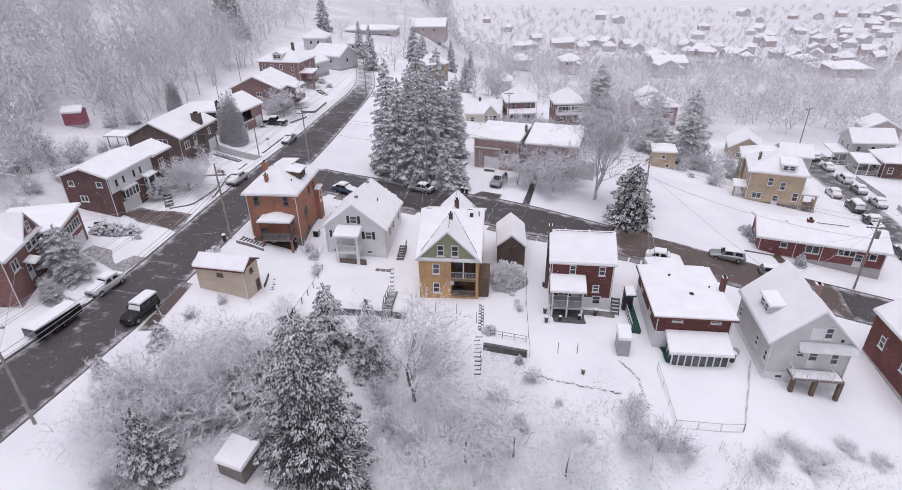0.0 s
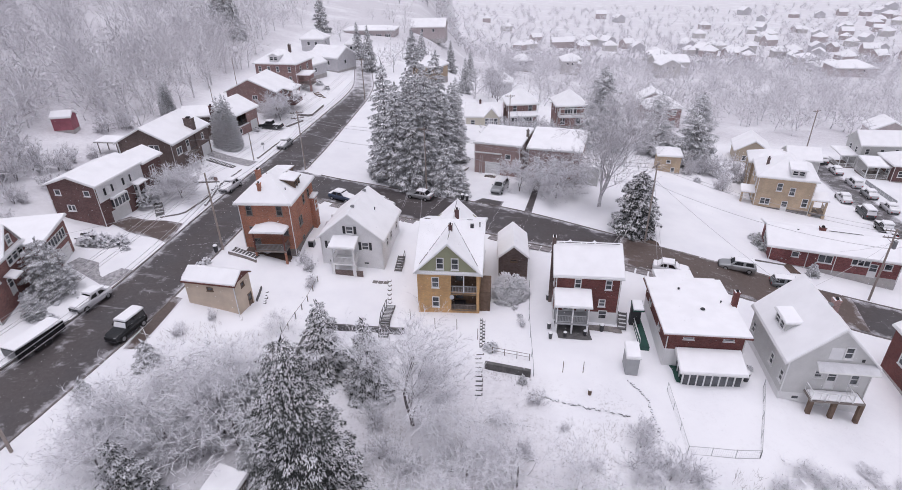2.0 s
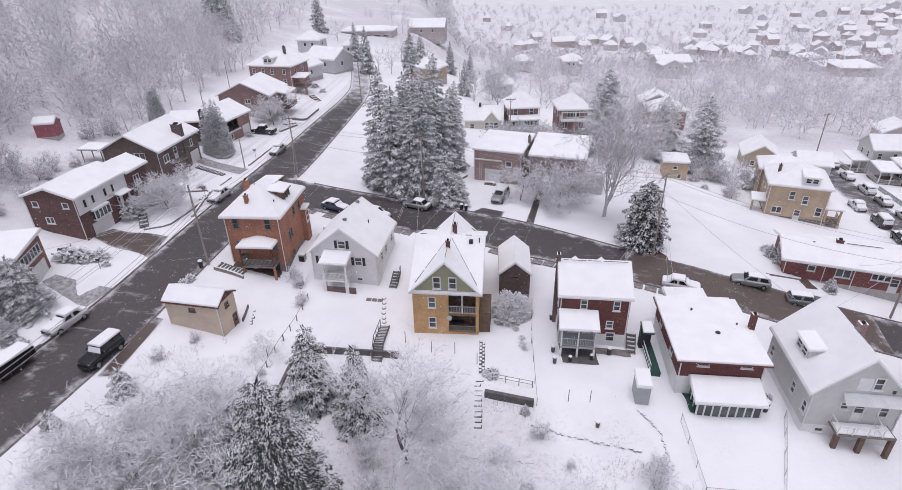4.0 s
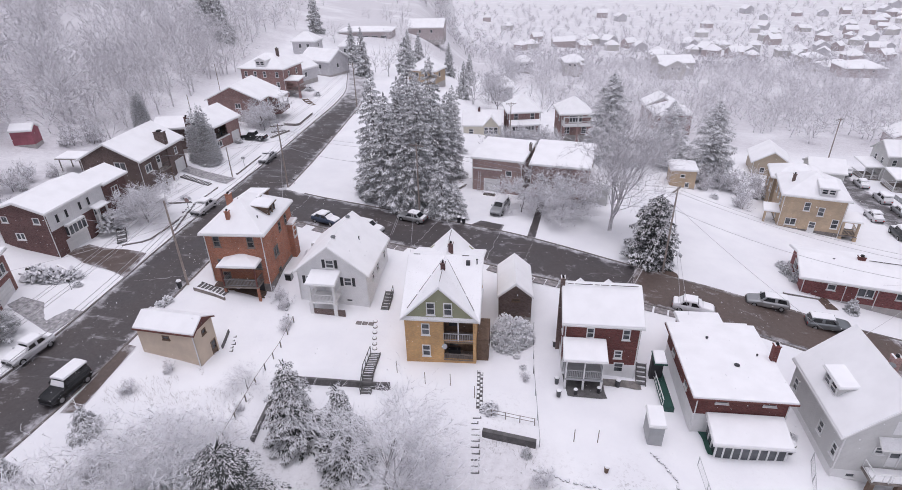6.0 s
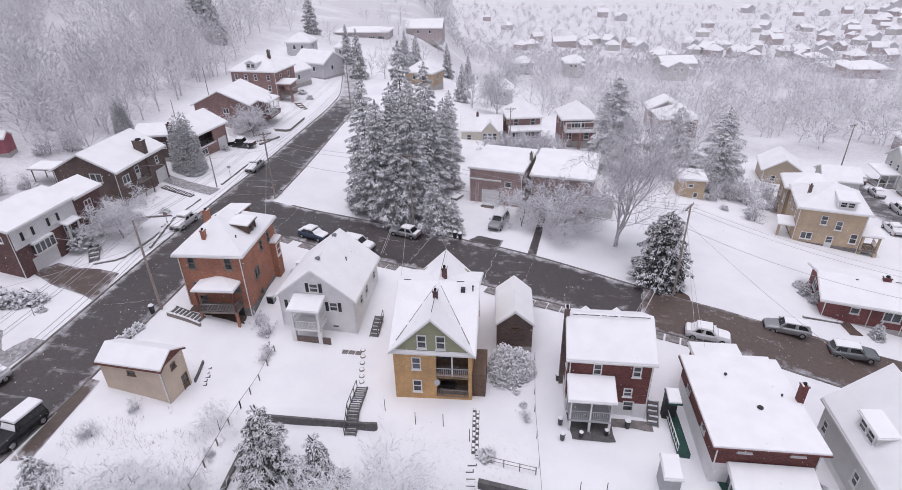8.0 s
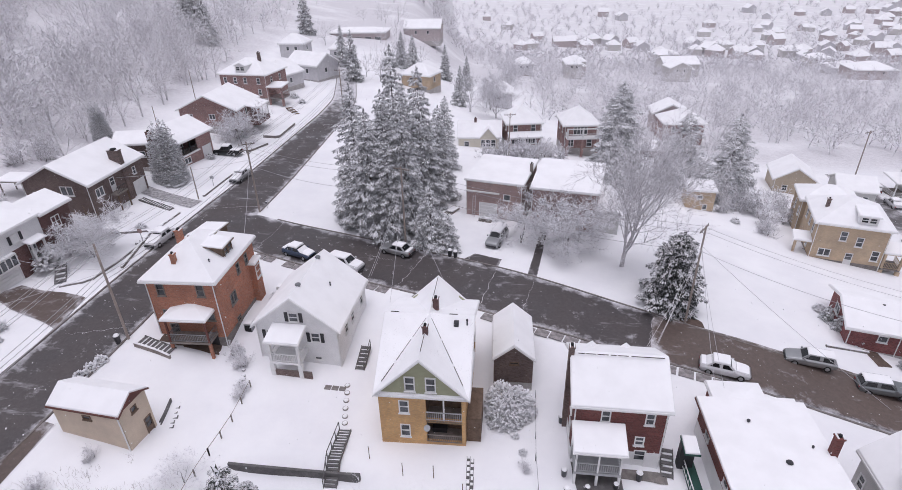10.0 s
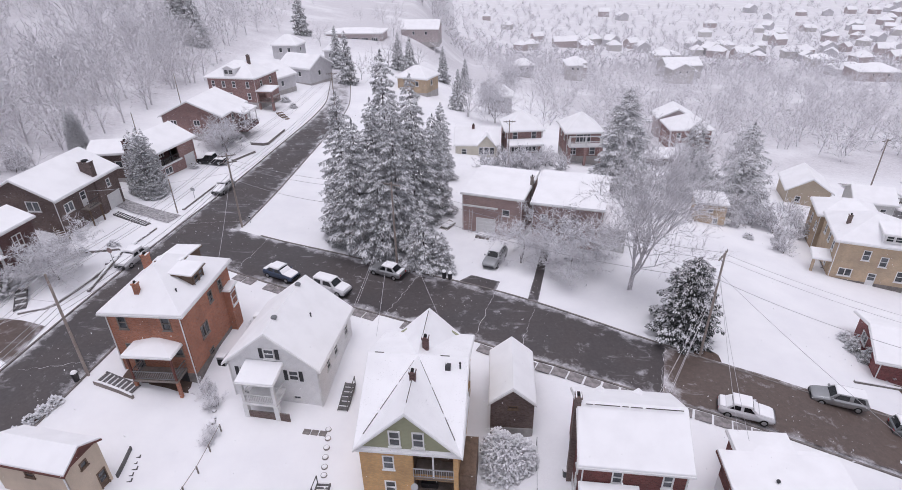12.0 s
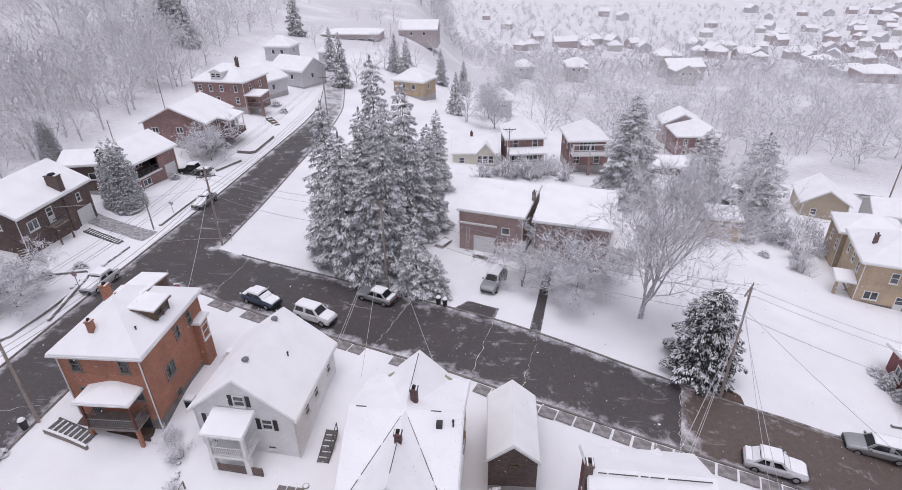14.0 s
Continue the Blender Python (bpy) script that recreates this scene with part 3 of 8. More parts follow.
def window(parent, m, u, z, w, h, kind="win", trim=None, proud=0.0, shutters=False):
    """A sash window (or a door) in a wall: frame, panes and sill."""
    if kind == "open":
        return None
    trim = trim or M["white_paint"]
    bm, t, y0, y1 = bmesh.new(), 0.07, -0.05 - proud, 0.10 - proud
    box(bm, u - 0.02, u + t, y0, y1, z - 0.02, z + h + 0.02)
    box(bm, u + w - t, u + w + 0.02, y0, y1, z - 0.02, z + h + 0.02)
    box(bm, u + t, u + w - t, y0, y1, z + h - t, z + h + 0.02)
    if kind == "door":
        box(bm, u + t, u + w - t, 0.02 - proud, 0.08 - proud, z, z + h * 0.45)
        for k in (0.45, 0.72):
            box(bm, u + t, u + w - t, 0.01 - proud, 0.07 - proud, z + h * k - 0.03, z + h * k + 0.03)
    elif kind == "garage":
        box(bm, u + t, u + w - t, 0.06 - proud, 0.10 - proud, z, z + h - t)
    else:
        box(bm, u + t, u + w - t, y0, y1, z - 0.02, z + t)
        if kind == "win":
            box(bm, u + t, u + w - t, y0 + 0.02, y1, z + h * 0.5 - 0.035, z + h * 0.5 + 0.035)
        cols = max(1, round(w / 0.75))
        for k in range(1, cols):
            box(bm, u + w * k / cols - 0.05, u + w * k / cols + 0.05, y0, y1, z + t, z + h - t)
    bm.transform(m)
    ob = part({"door": "door", "garage": "garage_door"}.get(kind, "window"), bm, trim, parent)
    if kind == "garage":
        for k in range(5):
            b2 = bmesh.new()
            box(b2, u + t + 0.01, u + w - t - 0.01, 0.02 - proud, 0.057 - proud, z + h * k / 5 + 0.015, z + h * (k + 1) / 5 - (t if k == 4 else 0.015))
            b2.transform(m)
            part("panel", b2, trim, ob)
        return ob
    bm = bmesh.new()
    box(bm, u + t * 0.8, u + w - t * 0.8, 0.035 - proud, 0.05 - proud, z + (h * 0.45 if kind == "door" else t * 0.8), z + h - t * 0.8)
    bm.transform(m)
    part("pane", bm, M["glass"], ob)
    if kind != "door":
        bm = bmesh.new()
        box(bm, u - 0.08, u + w + 0.08, -0.11 - proud, 0.0 - proud, z - 0.10, z - 0.022)
        bm.transform(m)
        part("sill", bm, trim, ob)
        if proud == 0 and int(u * 7 + z * 3) % 3 != 0:
            bm = bmesh.new()
            box(bm, u + t, u + w - t, 0.11, 0.12, z + h * (0.5 if int(u * 5) % 2 else 0.3), z + h)
            bm.transform(m)
            part("blind", bm, M["blind"], ob)
    if shutters:
        for s in (u - 0.42, u + w + 0.08):
            bm = bmesh.new()
            box(bm, s, s + 0.34, -0.05, -0.004, z, z + h)
            for k in range(6):
                box(bm, s + 0.04, s + 0.30, -0.065, -0.05, z + 0.06 + h * k / 6, z + h * (k + 1) / 6 - 0.04)
            bm.transform(m)
            part("shutter", bm, M["dark_paint"], ob, "black louvred shutter")
    return ob


def roof_faces(kind, x0, x1, y0, y1, e, rise):
    xm, ym = (x0 + x1) / 2, (y0 + y1) / 2
    if kind == "gable_y":
        return [(x0, y0, e), (xm, y0, e + rise), (x1, y0, e), (x0, y1, e), (xm, y1, e + rise), (x1, y1, e)], [(0, 1, 4, 3), (1, 2, 5, 4)]
    if kind == "gable_x":
        return [(x0, y0, e), (x0, ym, e + rise), (x0, y1, e), (x1, y0, e), (x1, ym, e + rise), (x1, y1, e)], [(0, 3, 4, 1), (1, 4, 5, 2)]
    if kind == "hip":
        w, d = x1 - x0, y1 - y0
        if d >= w:
            k = min(w / 2, d / 2 - 0.3)
            a, b = (xm, y0 + k, e + rise), (xm, y1 - k, e + rise)
            F = [(0, 1, 4), (1, 2, 5, 4), (2, 3, 5), (3, 0, 4, 5)]
        else:
            k = min(d / 2, w / 2 - 0.3)
            a, b = (x0 + k, ym, e + rise), (x1 - k, ym, e + rise)
            F = [(0, 1, 5, 4), (1, 2, 5), (2, 3, 4, 5), (3, 0, 4)]
        return [(x0, y0, e), (x1, y0, e), (x1, y1, e), (x0, y1, e), a, b], F
    if kind == "lopsided":  # ridge along x, the rear eave higher than the front one
        return [(x0, y0, e), (x0, ym, e + rise), (x0, y1, e + 0.35 * rise), (x1, y0, e), (x1, ym, e + rise), (x1, y1, e + 0.35 * rise)], [(0, 3, 4, 1), (1, 4, 5, 2)]
    if kind == "mono":
        return [(x0, y0, e), (x1, y0, e), (x1, y1, e + rise), (x0, y1, e + rise)], [(0, 1, 2, 3)]
    raise ValueError(kind)


def lay_roof(parent, kind, x0, x1, y0, y1, e, rise, board=None, snow=0.17, name="roof", th=0.16, m=None, bare=0.05, cover=None):
    V, F = roof_faces(kind, x0, x1, y0, y1, e, rise)
    bm = slab(V, F, 0, th)
    if m:
        bm.transform(m)
    ob = part(name, bm, board or M["white_paint"], parent)
    g = bare
    V, F = roof_faces(kind, x0 + g, x1 - g, y0 + g, y1 - g, e, rise)
    bm = slab(V, F, th + 0.005, th + snow, 0.07)
    if m:
        bm.transform(m)
    part("snow_cover", bm, cover or M["roof_snow"], ob, "smooth fresh snow", True).data.shade_flat()
    return ob


def house(name, label, A, yaw, W, D, z0, wall_h, roof, wall, ov=0.35, opens=None, gable=None, board=None, base=0.4, base_mat=None, trim=None,
          gable_opens=(), group="", spouts=("fl", "fr"), category="house", shutters=(), snow=0.17):
    """A house with its near left corner at A. roof: (kind, rise). opens: side -> (u, z, w, h, kind)."""
    ob = thing(name, pose(A[0], A[1], z0, 0, 0, yaw), label, category, group)
    kind, rise = roof
    th, opens = 0.26, opens or {}
    for side in "frbl":
        L = W if side in "fb" else D
        m = face_matrix(side, W, D)
        cut = (0, 0) if side in "fb" else (th, th)
        part("wall", wall_bm(L, base, wall_h, th, [o[:4] for o in opens.get(side, ())], m, cut), wall, ob)
        low = [(o[0], o[1], o[2], min(o[3], base - o[1])) for o in opens.get(side, ()) if o[1] < base]
        part("foundation", wall_bm(L, -1.8, base, th + 0.02, low, m @ pose(0, -0.02, 0), cut), base_mat or M["block"], ob)
        for k, o in enumerate(opens.get(side, ())):
            window(ob, m, *o, trim=trim, shutters=(side, k) in shutters)
    if kind == "none":
        return ob
    slope = rise / (W / 2 if kind in ("gable_y",) else D / 2 if kind == "gable_x" else min(W, D) / 2 if kind == "hip" else D)
    e = wall_h - ov * slope
    if kind == "mono":
        lay_roof(ob, kind, -ov, W + ov, -ov, D + ov, e, rise + 2 * ov * slope, board, snow)
    else:
        lay_roof(ob, kind, -ov, W + ov, -ov, D + ov, e, rise + ov * slope, board, snow)
    if kind.startswith("gable"):
        for side in ("fb" if kind == "gable_y" else "rl"):
            L = W if side in "fb" else D
            bm = bmesh.new()
            prism(bm, [(0, wall_h), (L, wall_h), (L / 2, wall_h + rise)], 0.004, th)
            bm.transform(face_matrix(side, W, D))
            g = part("gable", bm, gable or wall, ob)
            for s, *o in gable_opens:
                if s == side:
                    window(ob, face_matrix(side, W, D), *o, "win", trim, 0.05, shutters=("g" + s) in shutters)
    for c in spouts:
        x, y = (0.0 if c[1] == "l" else W), (0.0 if c[0] == "f" else D)
        bm = bmesh.new()
        sx = 0.1 if c[1] == "l" else -0.1
        tube(bm, (x + sx, y - 0.07, -0.3), (x + sx, y - 0.07, wall_h - 0.1), 0.055, 0.055, 6)
        tube(bm, (x + sx, y - 0.07, wall_h - 0.1), (x, y - ov * 0.9, wall_h + 0.02), 0.055, 0.055, 6)
        part("downspout", bm, M["white_paint"], ob)
    return ob


def chimney(parent, x, y, z0, z1, s=0.55, brick=None, d=None):
    d = d or s
    bm = bmesh.new()
    box(bm, x - s / 2, x + s / 2, y - d / 2, y + d / 2, z0, z1)
    box(bm, x - s / 2 - 0.05, x + s / 2 + 0.05, y - d / 2 - 0.05, y + d / 2 + 0.05, z1, z1 + 0.12)
    ob = part("chimney", bm, brick or M["brown_brick"], parent)
    bm = bmesh.new()
    tube(bm, (x, y, z1 + 0.12), (x, y, z1 + 0.32), s * 0.27, s * 0.25)
    part("flue", bm, M["dark"], ob)
    boxes_part("snow_cap", [(x - s / 2, x - s * 0.3, y - d / 2, y + d / 2, z1 + 0.123, z1 + 0.2), (x + s * 0.3, x + s / 2, y - d / 2, y + d / 2, z1 + 0.123, z1 + 0.2)], M["roof_snow"], ob)


def vent(parent, x, y, z, h=0.4, r=0.06):
    bm = bmesh.new()
    tube(bm, (x, y, z - 0.5), (x, y, z + h), r, r)
    tube(bm, (x, y, z + h), (x, y, z + h + 0.08), r * 1.6, r * 1.3)
    part("vent_pipe", bm, M["dark_paint"], parent)


def turbine(parent, x, y, z):
    """A round roof vent with a snow-capped hood."""
    bm = bmesh.new()
    tube(bm, (x, y, z - 0.3), (x, y, z + 0.22), 0.2, 0.2, 10)
    tube(bm, (x, y, z + 0.22), (x, y, z + 0.34), 0.3, 0.24, 10)
    part("roof_vent", bm, M["steel"], parent, "galvanised mushroom roof vent")


def railing(parent, pts, z, h=0.95, material=None, gap=0.16, name="railing"):
    """A rail with balusters along (x, y) points at floor height z."""
    material = material or M["white_paint"]
    ob = None
    for (xa, ya), (xb, yb) in zip(pts, pts[1:]):
        bm = bmesh.new()
        bar(bm, (xa, ya, z + h), (xb, yb, z + h), 0.07)
        ob = part(name, bm, material, parent)
        bm = bmesh.new()
        bar(bm, (xa, ya, z + 0.12), (xb, yb, z + 0.12), 0.05)
        part("bottom_rail", bm, material, ob)
        n = max(2, int(math.hypot(xb - xa, yb - ya) / gap))
        stick = None
        for k in range(n + 1):
            x, y = xa + (xb - xa) * k / n, ya + (yb - ya) * k / n
            if stick is None:
                bm = bmesh.new()
                bar(bm, (0, 0, z + 0.12), (0, 0, z + h), 0.03)
                stick = part("baluster", bm, material, ob)
                piece = stick
            else:
                piece = new("baluster", stick.data)
                piece.parent = ob
            piece.location = (x, y, 0)
    return ob


def porch(parent, x0, x1, y0, y1, floor, top, mats, posts=3, roof=("mono", 0.5), lower=None, rail=True, bottom=-0.6, post_w=0.16, ov=0.25, rail_mat=None, gap=0.16):
    """A roofed back porch from y0 (out) to y1 (the wall)."""
    w = mats["post"]
    deck = boxes_part("deck", [(x0, x1, y0, y1, floor - 0.22, floor)], mats.get("deck", w), parent)
    for k in range(posts):
        x = x0 + 0.1 + (x1 - x0 - 0.2) * k / max(1, posts - 1)
        if bottom < floor - 0.3:
            boxes_part("pier", [(x - post_w * 0.8, x + post_w * 0.8, y0 + 0.02, y0 + post_w * 1.6 + 0.02, bottom, floor - 0.222)], mats.get("pier", w), parent)
        boxes_part("post", [(x - post_w / 2, x + post_w / 2, y0 + 0.03, y0 + post_w + 0.03, floor, top)], w, parent)
    if rail:
        railing(parent, [(x0 + 0.06, y1), (x0 + 0.06, y0 + 0.1), (x1 - 0.06, y0 + 0.1), (x1 - 0.06, y1)], floor, 0.9, rail_mat or w, gap)
    boxes_part("beam", [(x0, x1, y0 + 0.02, y0 + 0.16, top - 0.2, top)], w, parent)
    if roof:
        lay_roof(parent, roof[0], x0 - ov, x1 + ov, y0 - ov, y1 + (0 if roof[0] == "mono" else 2.2), top, roof[1], mats.get("board", M["white_paint"]), 0.15, "porch_roof", 0.12)


def dormer(parent, side, W, D, u, z, w, h, depth, wall, kind="gable_y", rise=0.5, trim=None, inset=0.0):
    """A roof dormer whose window looks out of the given side, sill at z, drawn inwards by depth."""
    m = face_matrix(side, W, D) @ pose(0, inset, 0)
    bm = bmesh.new()
    box(bm, u, u + w, 0, depth, z - 0.6, z + h)
    if kind == "gable_y":
        prism(bm, [(u, z + h), (u + w, z + h), (u + w / 2, z + h + rise)], 0, depth)
    bm.transform(m)
    ob = part("dormer", bm, wall, parent)
    lay_roof(ob, kind, u - 0.25, u + w + 0.25, -0.25, depth + 0.9, z + h - 0.12, rise + (0.15 if kind == "gable_y" else 0), trim, 0.14, "dormer_roof", 0.1, m)
    n = max(1, round(w / 1.1))
    for k in range(n):
        ww = (w - 0.3) / n
        window(ob, m, u + 0.15 + k * ww + 0.05, z + 0.12, ww - 0.1, h - 0.3, "win", trim, 0.06)


def stair(name, label, a, b, za, zb, w=1.0, material=None, rail=True, category="steps", snowy=True, steps=None, cover=0.28, strings=True):
    """An outside stair from a (bottom) to b (top): treads, stringers and handrails."""
    a, b = Vector((*a, za)), Vector((*b, zb))
    yaw = math.degrees(math.atan2(b.y - a.y, b.x - a.x))
    L, hgt = math.hypot(b.x - a.x, b.y - a.y), zb - za
    ob = thing(name, pose(*a, 0, 0, yaw), label, category)
    n = steps or max(2, round(abs(hgt) / 0.18))
    for k in range(n):
        z = hgt * (k + 1) / n
        t = boxes_part("tread", [(L * k / n, L * (k + 1) / n + 0.03, -w / 2, w / 2, z - 0.06, z)], material or M["grey_wood"], ob)
        if not snowy:
            boxes_part("riser", [(L * k / n, L * k / n + 0.04, -w / 2, w / 2, z - hgt / n - 0.02, z - 0.062)], material or M["grey_wood"], t)
            continue
        lean = 0.08 * w * math.sin(2.4 * k + L)
        boxes_part("tread_snow", [(L * (k + 1 - cover) / n, L * (k + 1) / n + 0.02, -w / 2 + 0.06 + lean, w / 2 - 0.06 + lean, z + 0.004, z + 0.06)], M["roof_snow"], t)
    for s in ((-1, 1) if strings else ()):
        bm = bmesh.new()
        bar(bm, (0, s * w / 2, -0.05), (L, s * w / 2, hgt - 0.05), 0.06, 0.28)
        part("stringer", bm, material or M["grey_wood"], ob)
        if rail is True or rail == s:
            bm = bmesh.new()
            bar(bm, (0, s * w / 2, 0.85), (L, s * w / 2, hgt + 0.85), 0.06)
            for k in range(4):
                bar(bm, (L * k / 3, s * w / 2, hgt * k / 3 - 0.1), (L * k / 3, s * w / 2, hgt * k / 3 + 0.85), 0.06)
            part("handrail", bm, material or M["grey_wood"], ob)
    return ob


def win_row(us, z, w=0.85, h=1.35, kind="win"):
    return [(u, z, w, h, kind) for u in us]


# foursquare of orange brick on the corner
o = house("brick_house", "orange-brick foursquare house with a snowy hipped roof", (-26.9, 68.75), -5.5, 6.9, 9.0, -0.1, 7.75, ("hip", 2.35), M["orange_brick"], 0.42,
          {"f": win_row([1.0, 5.0], 5.9, 0.8, 1.4) + [(1.0, 3.3, 0.7, 1.0, "win"), (5.4, 3.1, 0.8, 1.5, "win"), (1.3, 0.6, 0.9, 2.0, "door")],
           "r": win_row([4.6, 6.6], 5.6, 0.7, 1.2) + [(2.2, 3.3, 1.3, 1.3, "win2"), (2.6, 0.9, 0.8, 0.7, "win")], "l": win_row([1.5, 6.0], 5.6) + win_row([1.5, 6.0], 2.9)},
          base=1.1, base_mat=M["stone"], trim=M["grey_wood"])
chimney(o, 2.75, 1.3, 7.5, 9.75, 0.42, M["orange_brick"])
chimney(o, 0.5, 6.5, 7.0, 9.6, 0.6, M["orange_brick"])
dormer(o, "r", 6.5, 9.0, 3.5, 8.05, 2.1, 1.3, 2.6, M["wood"], "mono", 0.4, M["wood"])
dormer(o, "b", 6.9, 9.0, 2.4, 8.0, 2.1, 1.3, 2.8, M["wood"], "mono", 0.4, M["wood"])
vent(o, 5.9, 1.9, 8.6, 0.35)
porch(o, 2.0, 6.1, -1.8, -0.02, 1.7, 4.3, dict(post=M["maroon_paint"], deck=M["grey_wood"], pier=M["orange_brick"]), 2, ("hip", 0.5), bottom=-1.2, rail_mat=M["steel"])
# Dark sheet on the wall paints the shade beneath the porch.
boxes_part("porch_shade", [(2.2, 6.0, -0.05, -0.025, -0.9, 1.5)], M["dark_paint"], o, "dark sheet painting the shade under the porch")
boxes_part("bay", [(6.9, 7.5, 7.2, 8.6, 0.6, 5.3)], M["orange_brick"], o)
lay_roof(o, "mono", 6.8, 7.75, 7.0, 8.8, 5.3, 0.1, None, 0.15, "bay_roof", 0.1)
window(o, face_matrix("r", 7.5, 9.0), 7.35, 3.4, 1.1, 1.5, "win", None, 0.03)

# white gabled house
o = house("white_house", "white-sided gabled house with black shutters and a back porch", (-16.5, 67.05), -9.2, 8.27, 8.75, -1.3, 4.65, ("gable_y", 3.2), M["white_siding"], 0.4,
          {"f": [(1.0, 3.0, 0.6, 1.05, "win"), (5.5, 3.0, 0.9, 1.1, "win"), (5.55, 0.85, 0.75, 0.4, "win2"), (0.9, 0.85, 0.5, 0.5, "win2"), (3.1, 2.15, 0.85, 2.05, "door")],
           "r": win_row([1.8, 3.8, 6.8], 2.7, 0.85, 1.2), "l": win_row([3.0, 6.4], 2.7)},
          gable_opens=[("f", 3.6, 5.25, 0.95, 1.05)], base=0.3, base_mat=M["white_paint"], shutters=(("f", 0), ("f", 1), "gf"))
porch(o, 2.05, 5.05, -2.2, -0.02, 2.05, 4.3, dict(post=M["white_paint"], deck=M["white_paint"]), 2, ("mono", 0.5), bottom=-1.0, post_w=0.26)
turbine(o, 4.13, 1.9, 8.0)
turbine(o, 4.13, 7.2, 8.0)
vent(o, 6.2, 4.6, 6.5)
boxes_part("cellar_opening", [(2.1, 6.0, -2.12, -2.0, -1.2, 1.05)], M["brown_brick"], o, "brown brick cellar wall under the porch")
boxes_part("chimney", [(-0.75, -0.1, 6.6, 7.2, -1, 4.2), (-0.8, -0.05, 6.55, 7.25, 4.2, 4.5)], M["white_siding"], o)
boxes_part("chimney_snow", [(-0.78, -0.07, 6.57, 7.23, 4.504, 4.62)], M["roof_snow"], o)

# yellow house with the olive gable
o = house("yellow_house", "yellow-brick two-storey house with an olive gable and snowy cross-gabled roof", (-3.55, 56.55), -6.82, 7.0, 11.4, -1.3, 5.35, ("none", 0), M["gold_brick"], 0.5,
          {"f": [(1.65, 3.35, 0.8, 1.35, "win"), (1.65, 0.75, 0.8, 1.35, "win"), (3.82, 2.75, 2.87, 2.45, "open"), (3.82, 0.35, 2.87, 2.1, "open")],
           "r": win_row([4.0, 7.5, 9.9], 3.2) + win_row([5.0, 9.0], 0.9), "l": win_row([2.0, 6.0, 9.5], 3.2) + win_row([2.0, 6.0, 9.5], 0.8)},
          base=0.3, base_mat=M["gold_brick"])
lay_roof(o, "lopsided", -0.4, 7.4, -0.2, 11.7, 5.12, 3.74, None, 0.13, "main_roof", cover=M["thin_roof_snow"])
lay_roof(o, "gable_y", -0.4, 7.4, -0.28, 5.7, 5.06, 3.8, None, 0.13, "front_roof", 0.16, cover=M["thin_roof_snow"])
lay_roof(o, "gable_y", 0.9, 6.1, 5.75, 11.9, 6.36, 2.52, None, 0.14, "rear_roof")
for side, pts in (("f", [(0, 5.35), (7.0, 5.35), (3.5, 8.72)]), ("r", [(0, 5.35), (11.4, 5.35), (11.4, 6.4), (5.75, 8.7)]), ("l", [(0, 5.35), (11.4, 5.35), (5.65, 8.7), (0, 6.4)]), ("b", [(0.26, 5.35), (6.74, 5.35), (6.74, 6.3), (3.5, 8.7), (0.26, 6.3)])):
    bm = bmesh.new()
    prism(bm, pts, 0.004, 0.26)
    bm.transform(face_matrix(side, 7.0, 11.4))
    part("gable", bm, M["olive_siding"], o)
for u in (2.25, 3.9):
    window(o, face_matrix("f", 7.0, 11.4), u, 5.8, 0.8, 1.4, "win", None, 0.05)
chimney(o, 3.53, 3.2, 8.0, 9.65, 0.42, M["maroon_brick"])
chimney(o, 3.9, 6.95, 7.5, 9.8, 0.46, M["maroon_brick"])
vent(o, 6.75, 5.0, 8.7, 0.45)
boxes_part("roof_hatch", [(5.65, 6.05, 4.8, 5.2, 8.0, 8.95)], M["dark_paint"], o)
caps = [((3.5, 0.7, 9.17), (3.5, 2.9, 9.17)), ((3.5, 7.4, 9.2), (3.5, 11.3, 9.2)), ((0.2, 5.74, 9.16), (0.9, 5.74, 9.16)), ((5.2, 5.74, 9.16), (5.9, 5.74, 9.16))]
for sx in (-1, 1):  # bare lines along the valleys
    for k0, k1 in ((0.03, 0.3), (0.33, 0.62), (0.66, 0.9)):
        caps.append(tuple((3.5 + sx * (0.12 + 3.5 * k), 5.5 - 5.4 * k, 9.0 - 3.37 * k) for k in (k0, k1)))
for pa, pb in caps:
    bm = bmesh.new()
    bar(bm, pa, pb, 0.04, 0.07)
    part("ridge_cap", bm, M["shingle"], o, "bare dark ridge tiles")
